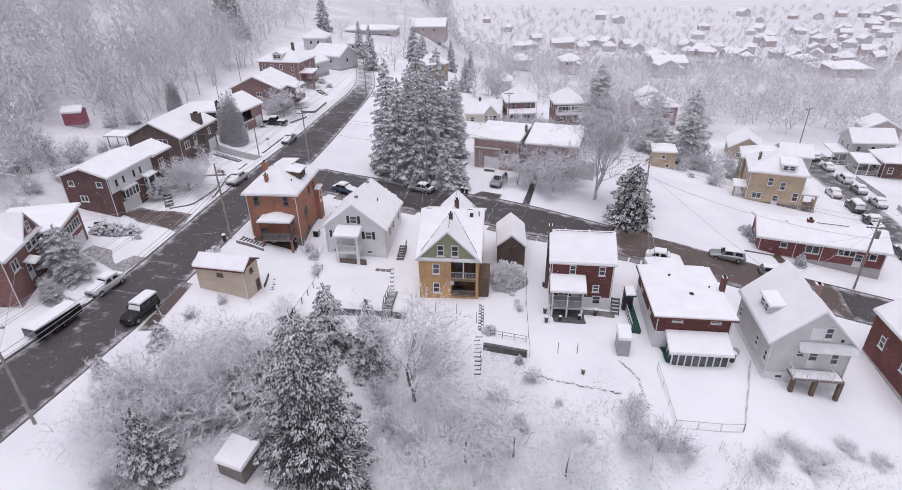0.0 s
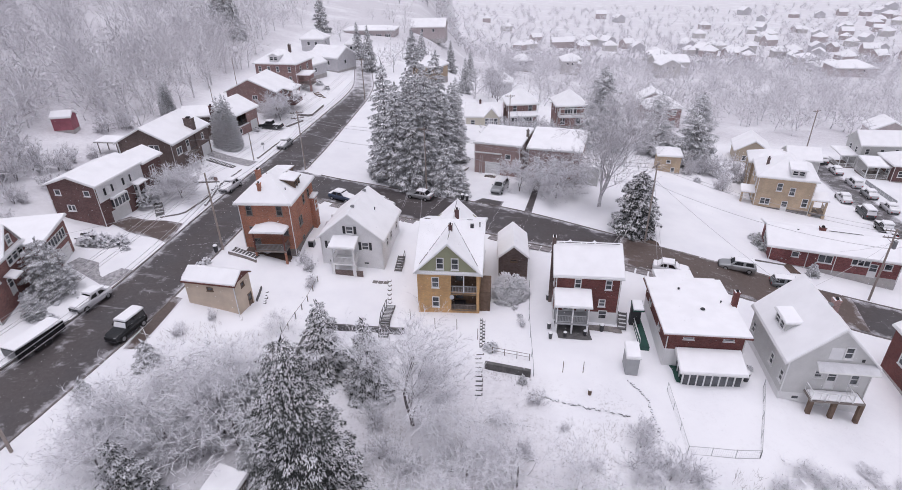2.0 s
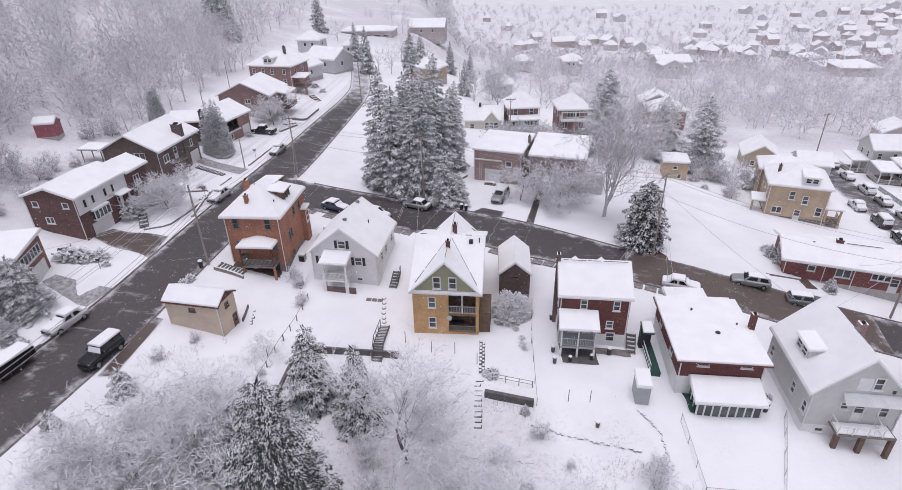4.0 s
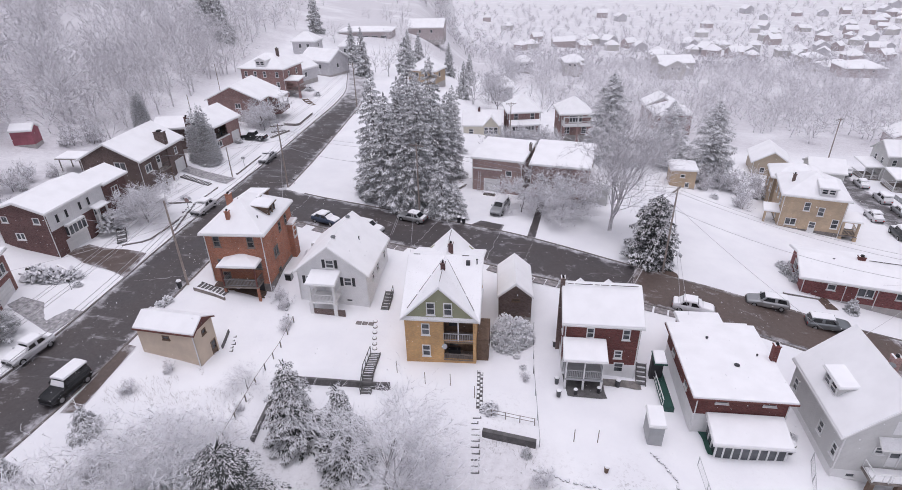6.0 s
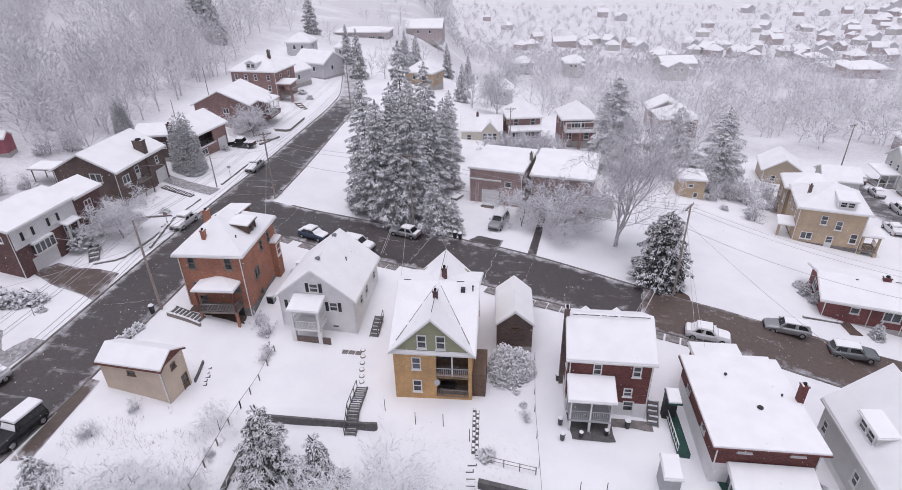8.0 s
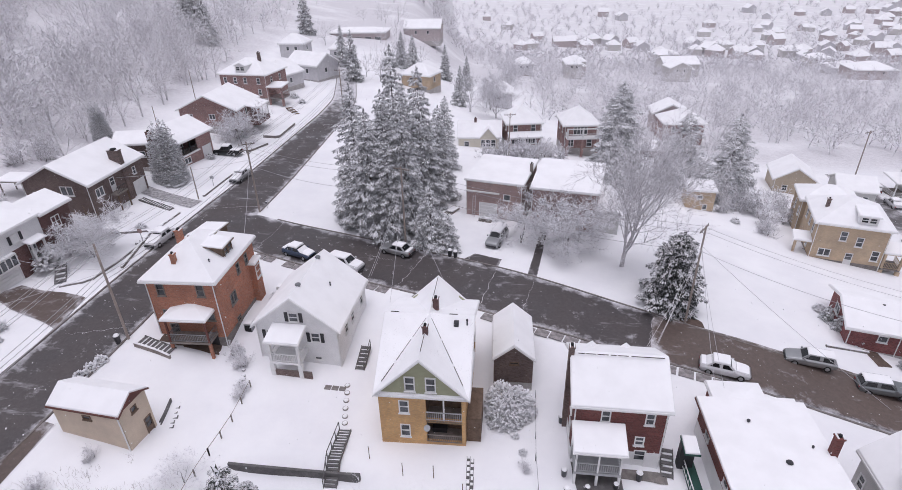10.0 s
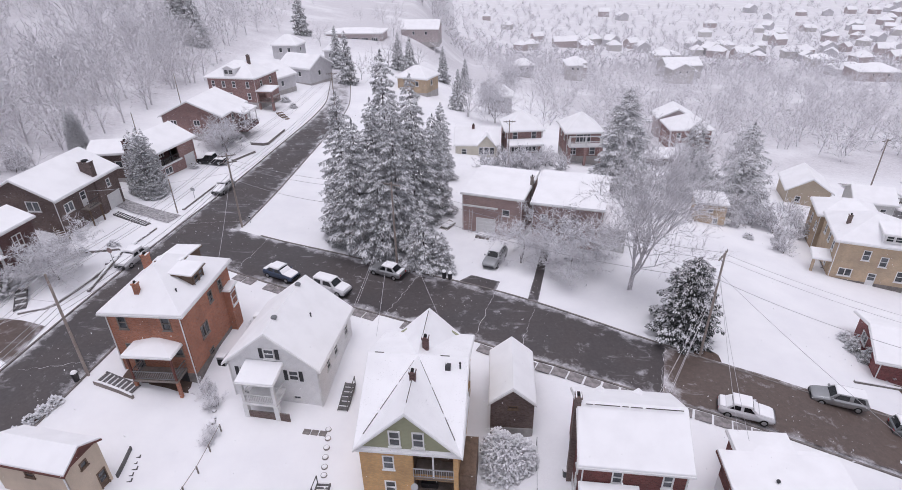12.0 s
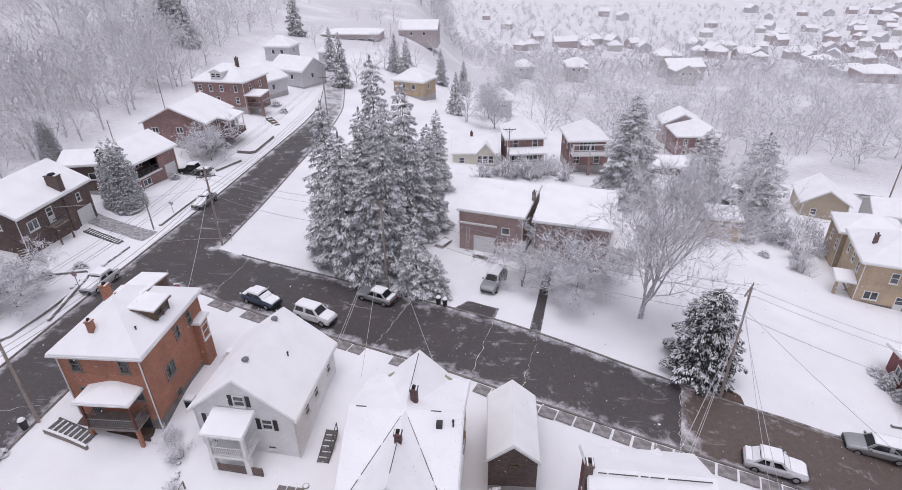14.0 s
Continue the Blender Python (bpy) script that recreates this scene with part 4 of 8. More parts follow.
# recessed two-storey porch at the corner
railing(o, [(3.82, -0.06), (6.69, -0.06)], 0.3, 0.85, M["grey_wood"])
railing(o, [(3.82, -0.06), (6.69, -0.06)], 2.75, 0.9, M["grey_paint"])
# Back, sides and bench coloured dark to paint the recess's shade.
for name, boxes, mt in (("porch_floor", [(4.0, 7.05, 0.0, 1.6, 2.5, 2.7)], M["grey_wood"]), ("porch_floor", [(4.0, 7.05, 0.0, 1.6, 0.15, 0.33)], M["grey_wood"]), ("porch_ceiling", [(4.0, 7.05, 0.27, 1.6, 5.22, 5.3)], M["grey_wood"]),
                        ("porch_back", [(3.8, 7.08, 1.6, 1.75, -0.2, 5.3)], M["wood"]), ("porch_side", [(3.8, 3.99, 0.27, 1.6, -0.2, 5.3)], M["wood"]), ("porch_side", [(7.06, 7.085, 0.27, 1.6, -0.2, 5.3)], M["wood"]), ("porch_post", [(5.45, 5.57, -0.04, 0.08, 2.75, 5.2)], M["white_paint"]),
                        ("porch_door", [(5.9, 6.75, 1.54, 1.59, 2.7, 4.75)], M["wood"]), ("porch_door", [(5.9, 6.75, 1.54, 1.59, 0.33, 2.35)], M["wood"]), ("porch_window", [(4.4, 5.3, 1.54, 1.59, 3.4, 4.7)], M["glass"]), ("porch_window", [(4.4, 5.3, 1.54, 1.59, 1.0, 2.2)], M["glass"]),
                        ("porch_bench", [(4.3, 5.6, 1.0, 1.45, 0.33, 0.8)], M["dark_paint"])):
    boxes_part(name, [(p * 0.955, q * 0.955, *r) for p, q, *r in boxes], mt, o)
boxes_part("side_wing", [(7.02, 8.2, 0.6, 4.2, -1.5, 2.6)], M["wood"], o, "brown wooden side entry")

# small brick garage
o = house("garage", "small brown-brick garage with a steep snowy roof", (6.2, 62.25), -5, 3.5, 6.3, -0.5, 2.9, ("gable_y", 1.45), M["brown_brick"], 0.2,
          {"f": [(1.4, 2.3, 0.8, 0.3, "win2")]}, base=0.2, category="garage", spouts=(), trim=M["wood"])

# red brick house with a back porch
o = house("red_house", "dark red brick house with a white-roofed back porch", (11.58, 54.2), -7.66, 6.92, 6.95, -1.2, 5.85, ("gable_x", 2.0), M["red_brick"], 0.3,
          {"f": [(2.05, 4.3, 0.68, 1.15, "win"), (5.3, 4.3, 0.68, 1.15, "win"), (4.8, 2.1, 0.7, 0.9, "win"), (4.9, -0.4, 0.9, 1.95, "door"), (1.0, 1.4, 1.2, 2.0, "win"), (2.5, 1.2, 0.9, 2.1, "door")],
           "r": win_row([1.5, 4.2], 3.9) + win_row([1.5, 4.2], 1.6), "l": win_row([1.5, 5.2], 3.9) + win_row([1.5, 5.2], 1.6)}, base=1.35, base_mat=M["white_paint"])
porch(o, 0.15, 3.65, -2.3, -0.02, 1.25, 3.35, dict(post=M["white_paint"], deck=M["grey_paint"]), 3, ("mono", 0.75), bottom=-1.0, post_w=0.12, rail_mat=M["grey_paint"])
# Black sheet below deck level, painted in for the porch's shade.
boxes_part("porch_shade", [(0.3, 3.5, -0.055, -0.03, -1.0, 1.0)], M["dark"], o)
dormer(o, "b", 6.95, 6.6, 1.7, 4.5, 1.2, 1.35, 1.6, M["white_siding"], "gable_y", 0.6)
dormer(o, "b", 6.95, 6.6, 4.5, 4.5, 1.2, 1.35, 1.6, M["white_siding"], "gable_y", 0.6)
chimney(o, -0.2, 3.4, -1.0, 8.6, 0.4, M["brown_brick"], 0.6)
for xa, xb in ((0.3, 0.8), (0.9, 2.6), (2.75, 3.2), (3.3, 4.1), (4.3, 6.8)):
    bm = bmesh.new()
    bar(bm, (xa, 3.12, 8.2), (xb, 3.12, 8.2), 0.05, 0.05)
    part("ridge_cap", bm, M["shingle"], o, "bare dark ridge tiles")
vent(o, 5.0, 0.8, 6.0, 0.3)

# low-roofed brick house with a sun room
o = house("brick_bungalow", "red-brick house with a broad low snowy roof and glazed sun room", (21.48, 47.13), -7.2, 7.5, 9.75, -1.8, 3.78, ("hip", 0.25), M["red_brick"], 0.45,
          {"f": [(1.6, 3.2, 1.0, 0.3, "win2"), (5.4, 3.2, 1.0, 0.3, "win2"), (6.9, 0.0, 0.6, 0.9, "win2")], "r": win_row([2, 5.0, 8.0], 2.4, 0.9, 1.1), "l": win_row([2, 6.5], 2.3, 0.9, 1.1)},
          base=1.9, base_mat=M["white_paint"], snow=0.2, board=M["maroon_paint"])
lay_roof(o, "hip", 0.9, 5.3, 9.0, 12.4, 3.6, 0.25, None, 0.18, "rear_roof")
boxes_part("rear_wall", [(1.2, 5.0, 9.77, 12.1, -1.5, 3.5)], M["red_brick"], o)
lay_roof(o, "mono", 4.9, 7.6, 9.0, 10.9, 3.3, 0.2, None, 0.16, "rear_lean_to")
boxes_part("rear_wall", [(5.2, 7.3, 9.77, 10.6, -1.5, 3.25)], M["red_brick"], o)
chimney(o, 7.75, 5.0, 0.5, 5.7, 0.5, M["red_brick"], 0.5)
boxes_part("roof_rail", [(3.6, 3.66, 5.3, 6.6, 4.05, 4.22), (3.95, 4.0, 5.4, 6.3, 4.05, 4.2)], M["dark_paint"], o, "dark strips bare of snow on the roof")
vent(o, 4.2, 3.6, 4.3, 0.12, 0.16)
vent(o, 2.7, 7.4, 4.3, 0.12, 0.09)
vent(o, 6.5, 5.3, 4.2, 0.14, 0.06)
room = boxes_part("sun_room", [(1.35, 7.0, -2.6, -0.03, -1.6, -0.7), (1.35, 7.0, -2.6, -0.03, 0.98, 1.2)] + [(1.35 + 0.695 * k - (0.06 if k else 0), 1.35 + 0.695 * k + 0.12 - (0.06 if k else 0), -2.6, -2.45, -0.7, 0.98) for k in range(9)]
                  + [(1.35, 1.47, -2.44 + 0.8 * k, -2.32 + 0.8 * k, -0.7, 0.98) for k in range(1, 3)], M["white_paint"], o, "white-framed glazed sun room")
for k in range(8):
    boxes_part("pane", [(1.42 + 0.695 * k, 2.05 + 0.695 * k, -2.54, -2.52, -0.66, 0.94)], M["glass"], room)
for k in range(3):
    boxes_part("pane", [(1.4, 1.42, -2.4 + 0.8 * k, -1.7 + 0.8 * k, -0.66, 0.94)], M["glass"], room)
# Added dark sheet behind the panes paints the room's dim inside.
boxes_part("inner_wall", [(1.55, 6.9, -2.3, -2.2, -1.5, 1.1)], M["dark"], room)
lay_roof(o, "mono", 1.0, 7.3, -2.9, -0.03, 1.15, 0.8, None, 0.16, "sun_room_roof")
boxes_part("terrace", [(0.2, 7.9, -3.5, -2.62, -1.7, -1.35)], M["green_paint"], o, "green-painted terrace edge")
o = thing("side_canopy", pose(20.4, 49.2, -1.5, 0, 0, -6.7), "dark green side entry with a snowy canopy", "canopy")
boxes_part("enclosure", [(-0.45, 0.5, 0, 5.0, -0.8, 0.15)], M["green_paint"], o)
railing(o, [(-0.5, 0.2), (-0.5, 4.6)], 0.15, 0.8, M["white_paint"], 0.5)
boxes_part("canopy_wall", [(-0.9, 0.2, 4.0, 4.6, -0.8, 2.5)], M["dark_paint"], o)
lay_roof(o, "mono", -0.9, 0.3, 3.2, 4.8, 2.3, 0.3, M["green_paint"], 0.15)

# grey gabled house with deck
o = house("grey_house", "grey-sided gabled house with a roof dormer and raised back deck", (31.04, 42.66), -8.57, 7.4, 8.8, -2.6, 4.7, ("gable_y", 3.7), M["grey_siding"], 0.36,
          {"f": [(2.5, 2.95, 0.7, 0.75, "win"), (3.65, 1.65, 0.85, 2.05, "door"), (5.65, 2.35, 0.75, 1.25, "win"), (1.2, 0.1, 0.75, 0.5, "win2"), (6.1, 0.1, 0.7, 0.5, "win2")],
           "l": win_row([8.0, 5.6], 1.9, 0.75, 1.25) + [(0.5, 1.9, 0.75, 1.25, "win")], "r": win_row([2, 5], 1.9)}, gable_opens=[("f", 4.35, 5.3, 0.75, 1.25)], base=0.9, base_mat=M["white_paint"])
boxes_part("gable_panel", [(3.2, 4.3, -0.025, -0.002, 5.1, 6.4)], M["white_siding"], o, "paler patch of new siding in the gable")
boxes_part("gable_vent", [(6.0, 6.25, -0.05, -0.002, 5.0, 5.3)], M["dark_paint"], o)
dormer(o, "l", 7.4, 8.8, 3.2, 5.3, 2.4, 1.3, 2.2, M["grey_siding"], "mono", 0.3, inset=0.55)
turbine(o, 4.5, 4.6, 7.8)
chimney(o, 6.2, 6.7, 4.0, 7.2, 0.62, M["pale_haze_brick"])
lay_roof(o, "mono", 4.6, 7.8, 8.8, 11.0, 3.6, 0.2, None, 0.16, "rear_porch_roof")
deck_z, deck_d = 1.45, 1.55
boxes_part("deck", [(2.1, 6.75, -deck_d, -0.02, deck_z - 0.2, deck_z)], M["grey_wood"], o)
for x in (2.3, 4.3, 6.6):
    boxes_part("pier", [(x - 0.19, x + 0.19, -deck_d + 0.05, -deck_d + 0.4, -1.8, deck_z - 0.202)], M["wood"], o)
for x in (2.14, 3.3, 4.5, 5.66):
    boxes_part("rail_post", [(x - 0.04, x + 0.04, -deck_d, -deck_d + 0.08, deck_z, deck_z + 0.95)], M["white_paint"], o)
boxes_part("deck_snow", [(2.3, 6.6, -deck_d + 0.1, -0.1, deck_z + 0.004, deck_z + 0.06)], M["roof_snow"], o)
railing(o, [(2.14, -0.1), (2.14, -deck_d + 0.05), (5.66, -deck_d + 0.05), (5.66, -0.1)], deck_z, 0.9, M["white_paint"], 0.7)
lay_roof(o, "mono", 2.3, 7.5, -0.95, -0.03, 4.15, 0.62, M["grey_siding"], 0.03, "awning", 0.05, cover=M["awning_metal"])

# red house at the edge of the view
o = house("red_brick_house", "dark red brick house with a snowy gabled roof", (45.2, 38.8), -8, 9.5, 11.0, -5.4, 5.7, ("gable_y", 3.2), M["red_brick"], 0.35, {"l": win_row([2.0, 6.0], 2.5)}, base=0.4)

# ranch house
o = house("ranch_house", "long red-brick ranch house under a low snowy roof", (44.7, 70.5), -21.6, 15.4, 7.9, -4.1, 2.85, ("gable_x", 1.15), M["ranch_brick"], 0.6,
          {"f": [(2.7, 1.5, 0.9, 0.8, "win2"), (5.9, 1.2, 1.7, 1.2, "win2"), (9.8, 1.5, 2.1, 0.9, "win2"), (11.9, 0.0, 0.95, 2.0, "door"), (13.5, 1.4, 0.9, 0.9, "win2")], "l": [(2.0, 1.2, 1.6, 1.1, "win2")]}, base=0.2)
chimney(o, 6.4, 3.9, 3.4, 4.6, 0.8, M["red_brick"], 0.5)
vent(o, 3.4, 3.4, 4.0, 0.1, 0.12)
bm = bmesh.new()
bar(bm, (7.2, 3.7, 4.36), (11.2, 3.7, 4.36), 0.06, 0.06)
part("ridge_cap", bm, M["shingle"], o, "bare dark ridge line")
for x in (4.6, 7.9):
    bm = bmesh.new()
    tube(bm, (x, -0.08, -0.2), (x, -0.08, 2.7), 0.05, 0.05, 6)
    part("downspout", bm, M["white_paint"], o)

# tan brick house with paired dormer windows
o = house("tan_house", "tan-brick two-storey house with a hipped snowy roof and dormer", (52.95, 91.2), -22.1, 8.6, 8.6, -5.2, 5.9, ("hip", 2.3), M["tan_brick"], 0.45,
          {"f": [(1.0, 0.9, 1.5, 1.1, "win2"), (3.0, 3.5, 0.85, 1.4, "win"), (5.0, 2.9, 0.85, 1.4, "win"), (4.3, -0.1, 0.9, 1.9, "door"), (7.2, 1.1, 0.9, 1.5, "win")], "l": win_row([1.5, 4.0, 6.5], 3.6) + win_row([5.5], 0.9)}, base=0.4, base_mat=M["stone"])
dormer(o, "f", 8.6, 8.6, 4.5, 6.4, 2.2, 1.1, 2.4, M["white_siding"], "mono", 0.35)
chimney(o, 1.3, 3.4, 6.0, 8.0, 0.42, M["brown_brick"])
for x in (-2.0, 8.7):
    porch(o, x, x + 2.2, 0.3 if x < 0 else -0.2, 2.6, 0.3, 2.6, dict(post=M["tan_brick"], deck=M["stone"]), 2, ("mono", 0.4), bottom=-0.9, post_w=0.3, rail=x > 0)
vent(o, 7.0, 1.2, 6.6, 0.12, 0.1)
o = house("tan_annex", "tan house wing with a broad snowy roof", (56.2, 100.4), -22.1, 7.4, 6.0, -6.2, 6.0, ("hip", 1.5), M["tan_brick"], 0.4, {"f": win_row([1, 4, 7], 3.3), "l": win_row([2, 5], 3.3)}, base=0.4)

# brick house on the corner lot with the long garage
o = house("block_garage", "pink block workshop with a garage door and flat snowy roof", (4.95, 98.0), -21.0, 8.3, 9.0, -0.6, 5.85, ("mono", 0.5), M["pink_block"], 0.25,
          {"f": [(2.0, 0.05, 2.7, 2.6, "garage"), (5.6, 3.4, 1.0, 0.9, "win2")]}, base=0.02)
chimney(o, 8.45, 4.6, 4.0, 7.5, 0.42, M["grey_wood"])
for u in (1.1, 5.2):  # ladders leaning on the front
    bm = bmesh.new()
    for k in (0.0, 0.4):
        bar(bm, (u + k, -0.7, -0.1), (u + k, -0.12, 3.7), 0.05)
    for k in range(10):
        bar(bm, (u, -0.66 + 0.054 * k, 0.2 + 0.36 * k), (u + 0.4, -0.66 + 0.054 * k, 0.2 + 0.36 * k), 0.035)
    part("ladder", bm, M["cable"], o, "pale ladder leaning on the wall")
boxes_part("awning_beam", [(0.0, 5.0, -0.25, -0.03, 4.2, 4.4)], M["white_paint"], o)
house("block_house", "long pink block building with a low snowy roof", (13.9, 94.4), -18.5, 8.9, 9.0, -0.9, 6.1, ("mono", 0.9), M["pink_block"], 0.3, {"f": [(1.2, 3.9, 0.9, 0.9, "win2")]}, base=0.1)
house("lean_to", "small lean-to with a snowy roof beside the block building", (22.7, 92.4), -20, 3.0, 4.6, -1.2, 3.6, ("mono", 0.9), M["grey_siding"], 0.2, base=0.1, spouts=())

# cream shed by the street
o = house("cream_shed", "cream rendered shed with a snowy gabled roof", (-29.7, 56.55), -12.6, 6.26, 2.98, -0.7, 4.25, ("gable_x", 0.85), M["cream_render"], 0.25,
          {"f": [(2.75, 3.25, 0.75, 0.42, "win2")], "r": [(1.15, 3.3, 0.6, 0.55, "win2"), (1.95, -0.1, 0.75, 1.95, "door")]}, gable=M["maroon_paint"], base=0.02, base_mat=M["cream_render"], category="shed", spouts=("fr",), board=M["maroon_paint"], trim=M["wood"])
house("brick_shed", "small tan brick shed with a snowy roof", (41.3, 106.6), -14, 4.3, 4.6, -4.3, 3.4, ("hip", 0.8), M["tan_brick"], 0.3, {"f": [(1.6, 2.0, 0.8, 0.6, "win2"), (2.6, 0.2, 0.7, 0.9, "win2")]}, base=0.02, category="shed", spouts=())
house("grey_shed", "small weathered shed with a snow-covered pent roof", (-19.2, 31.9), -22, 2.5, 2.2, -2.3, 1.8, ("mono", 0.45), M["grey_wood"], 0.18, base=0.05, category="shed", spouts=())
house("tool_shed", "narrow grey tool shed capped with snow", (17.35, 45.6), -8, 1.2, 1.9, -1.9, 2.1, ("mono", 0.3), M["grey_paint"], 0.12, base=0.05, category="shed", spouts=())
house("red_shed", "small dark red shed on the wooded slope", (-69.4, 100.5), 10, 3.2, 2.6, float(height(-68.0, 100.5)) + 0.35, 2.3, ("gable_x", 0.7), M["red_paint"], 0.2, base=0.05, category="shed", spouts=())

# houses along the far side of the street
o = house("split_level_house", "dark brick house with white upper storey and garage", (-54.6, 74.4), -9.3, 7.4, 9.5, 1.9, 6.4, ("gable_y", 1.2), M["maroon_brick"], 0.35,
          {"f": [(1.0, 5.0, 0.9, 0.8, "win2"), (5.4, 5.0, 0.9, 0.8, "win2"), (2.2, 2.7, 1.2, 0.9, "win2")], "r": [(1.5, 0.0, 3.6, 2.1, "garage"), (7.0, 2.0, 1.0, 2.0, "door")]}, base=0.05)
boxes_part("upper_siding", [(7.4, 7.46, 0.02, 9.48, 4.0, 6.35)], M["white_siding"], o)
lay_roof(o, "gable_y", 1.6, 7.9, 9.4, 14.5, 6.1, 1.2, None, 0.16, "rear_roof")
boxes_part("rear_wing", [(2.0, 7.5, 9.52, 14.0, -1.5, 6.1)], M["maroon_brick"], o)
for u in (1.6, 5.4):
    window(o, face_matrix("r", 7.46, 9.5), u, 4.7, 1.0, 1.0, "win2", None, 0.03, shutters=True)
window(o, face_matrix("r", 7.5, 9.5), 11.0, 3.8, 1.2, 1.5, "win", None, 0.03)
# bow window above the garage, with sill and snowy hood
bow = boxes_part("bow_window", [(7.4, 7.95, 1.9, 4.9, 2.42, 2.6), (7.4, 7.95, 1.9, 4.9, 3.75, 3.9)], M["white_paint"], o)
for k in range(5):
    boxes_part("mullion", [(7.82, 7.94, 1.92 + 0.715 * k, 2.02 + 0.715 * k, 2.6, 3.75)], M["white_paint"], bow)
boxes_part("pane", [(7.84, 7.87, 2.0, 4.8, 2.6, 3.75), (7.42, 7.84, 1.95, 1.98, 2.6, 3.75)], M["glass"], bow)
boxes_part("bow_snow", [(7.45, 7.93, 1.95, 4.85, 3.904, 4.0)], M["roof_snow"], bow)
for u in (6.7, 8.4):
    boxes_part("pillar", [(8.2, 8.4, u - 0.1, u + 0.1, 1.5, 4.05)], M["white_paint"], o)
boxes_part("entry_floor", [(7.42, 8.6, 6.4, 8.8, 1.3, 1.52)], M["concrete"], o)
lay_roof(o, "mono", 6.4, 8.8, -1.2, -0.08, 4.05, 0.25, None, 0.1, "entry_canopy", 0.1, face_matrix("r", 7.4, 9.5))
o = house("brick_cottage", "red-brick cottage with a steep front gable and snowy roof", (-53.3, 49.6), 10, 7.0, 8.0, 2.3, 5.6, ("gable_y", 1.7), M["rose_brick"], 0.4,
          {"r": [(3.3, 1.3, 0.95, 2.0, "door"), (1.0, 3.6, 1.3, 1.2, "win2")], "f": [(1.0, 3.0, 1.2, 1.2, "win2"), (4.5, 3.0, 1.2, 1.2, "win2")]}, base=0.1)
dormer(o, "r", 7.0, 8.0, 4.3, 4.2, 3.6, 1.5, 3.0, M["rose_brick"], "gable_y", 2.6, inset=-0.06)
window(o, face_matrix("r", 7.08, 8.0), 5.7, 6.2, 0.8, 1.1, "win", None, 0.04)
lay_roof(o, "mono", 2.9, 4.6, -1.2, -0.06, 3.45, 0.35, None, 0.12, "door_canopy", 0.08, face_matrix("r", 7.0, 8.0))
o = house("brick_garage_wing", "brick wing with a row of white windows above a garage door", (-53.0, 57.5), 10, 7.4, 6.2, 2.8, 4.6, ("mono", 0.5), M["rose_brick"], 0.4,
          {"r": [(0.5, 2.9, 5.0, 1.2, "win2"), (2.6, 0.0, 2.9, 2.1, "garage")]}, base=0.05)
o = house("dark_ranch", "dark brick house with broad snowy roof and white garage door", (-54.4, 92.95), -7.5, 9.5, 11.4, 3.0, 5.25, ("gable_y", 2.4), M["brown_brick"], 0.5,
          {"f": [(1.2, 2.9, 1.0, 1.1, "win2"), (5.4, 3.6, 1.8, 1.3, "win2")],
           "r": [(1.0, 2.9, 1.5, 1.2, "win2"), (4.0, 2.5, 0.95, 2.0, "door"), (8.4, 0.0, 2.5, 2.2, "garage"), (9.0, 3.2, 0.7, 1.1, "win")]}, base=0.05)
boxes_part("landing", [(9.52, 10.7, 3.4, 5.6, 2.28, 2.45)], M["grey_wood"], o)
for v in (3.5, 5.5):
    boxes_part("landing_post", [(10.5, 10.65, v - 0.07, v + 0.07, -0.6, 2.276)], M["wood"], o)
railing(o, [(10.6, 3.5), (10.6, 5.5)], 2.45, 0.9, M["dark_paint"], 0.3)
chimney(o, 8.9, 7.3, 0.0, 7.4, 1.6, M["brown_brick"], 0.8)
stair("porch_stair", "dark wooden steps at the corner of the brick house", (-44.6, 90.6), (-46.6, 92.6), 3.2, 4.6, 1.1, M["wood"], True)
o = house("porch_ranch", "brown brick house with a recessed upper porch and white garage door", (-50.76, 112.8), -15.5, 8.4, 10.3, 2.5, 4.5, ("gable_y", 2.0), M["pale_haze_brick"], 0.5,
          {"f": [(0.8, 1.4, 1.2, 1.1, "win2"), (4.0, 1.2, 1.6, 1.4, "win2")], "r": [(7.5, 0.0, 2.3, 2.1, "garage"), (1.2, 2.1, 5.2, 2.1, "open"), (2.6, 0.5, 1.6, 1.0, "win2")]}, base=0.05)
boxes_part("porch_floor", [(6.3, 8.55, 1.1, 6.5, 1.9, 2.08)], M["grey_wood"], o)
boxes_part("porch_edge", [(8.55, 8.75, 1.0, 6.6, 1.88, 2.12)], M["white_paint"], o, "white painted porch edge")
boxes_part("porch_back", [(6.2, 6.3, 1.0, 6.6, 1.8, 4.4)], M["maroon_brick"], o)
window(o, face_matrix("r", 6.3, 10.3), 1.6, 2.1, 0.9, 2.0, "door", None, 0.03)
window(o, face_matrix("r", 6.3, 10.3), 3.4, 2.7, 1.9, 1.2, "win2", None, 0.03)
railing(o, [(8.45, 1.3), (8.45, 6.3)], 2.1, 0.85, M["dark_paint"], 0.3)
for v in (2.9, 4.7):
    boxes_part("porch_post", [(8.3, 8.4, v - 0.05, v + 0.05, 2.085, 4.3)], M["dark_paint"], o)
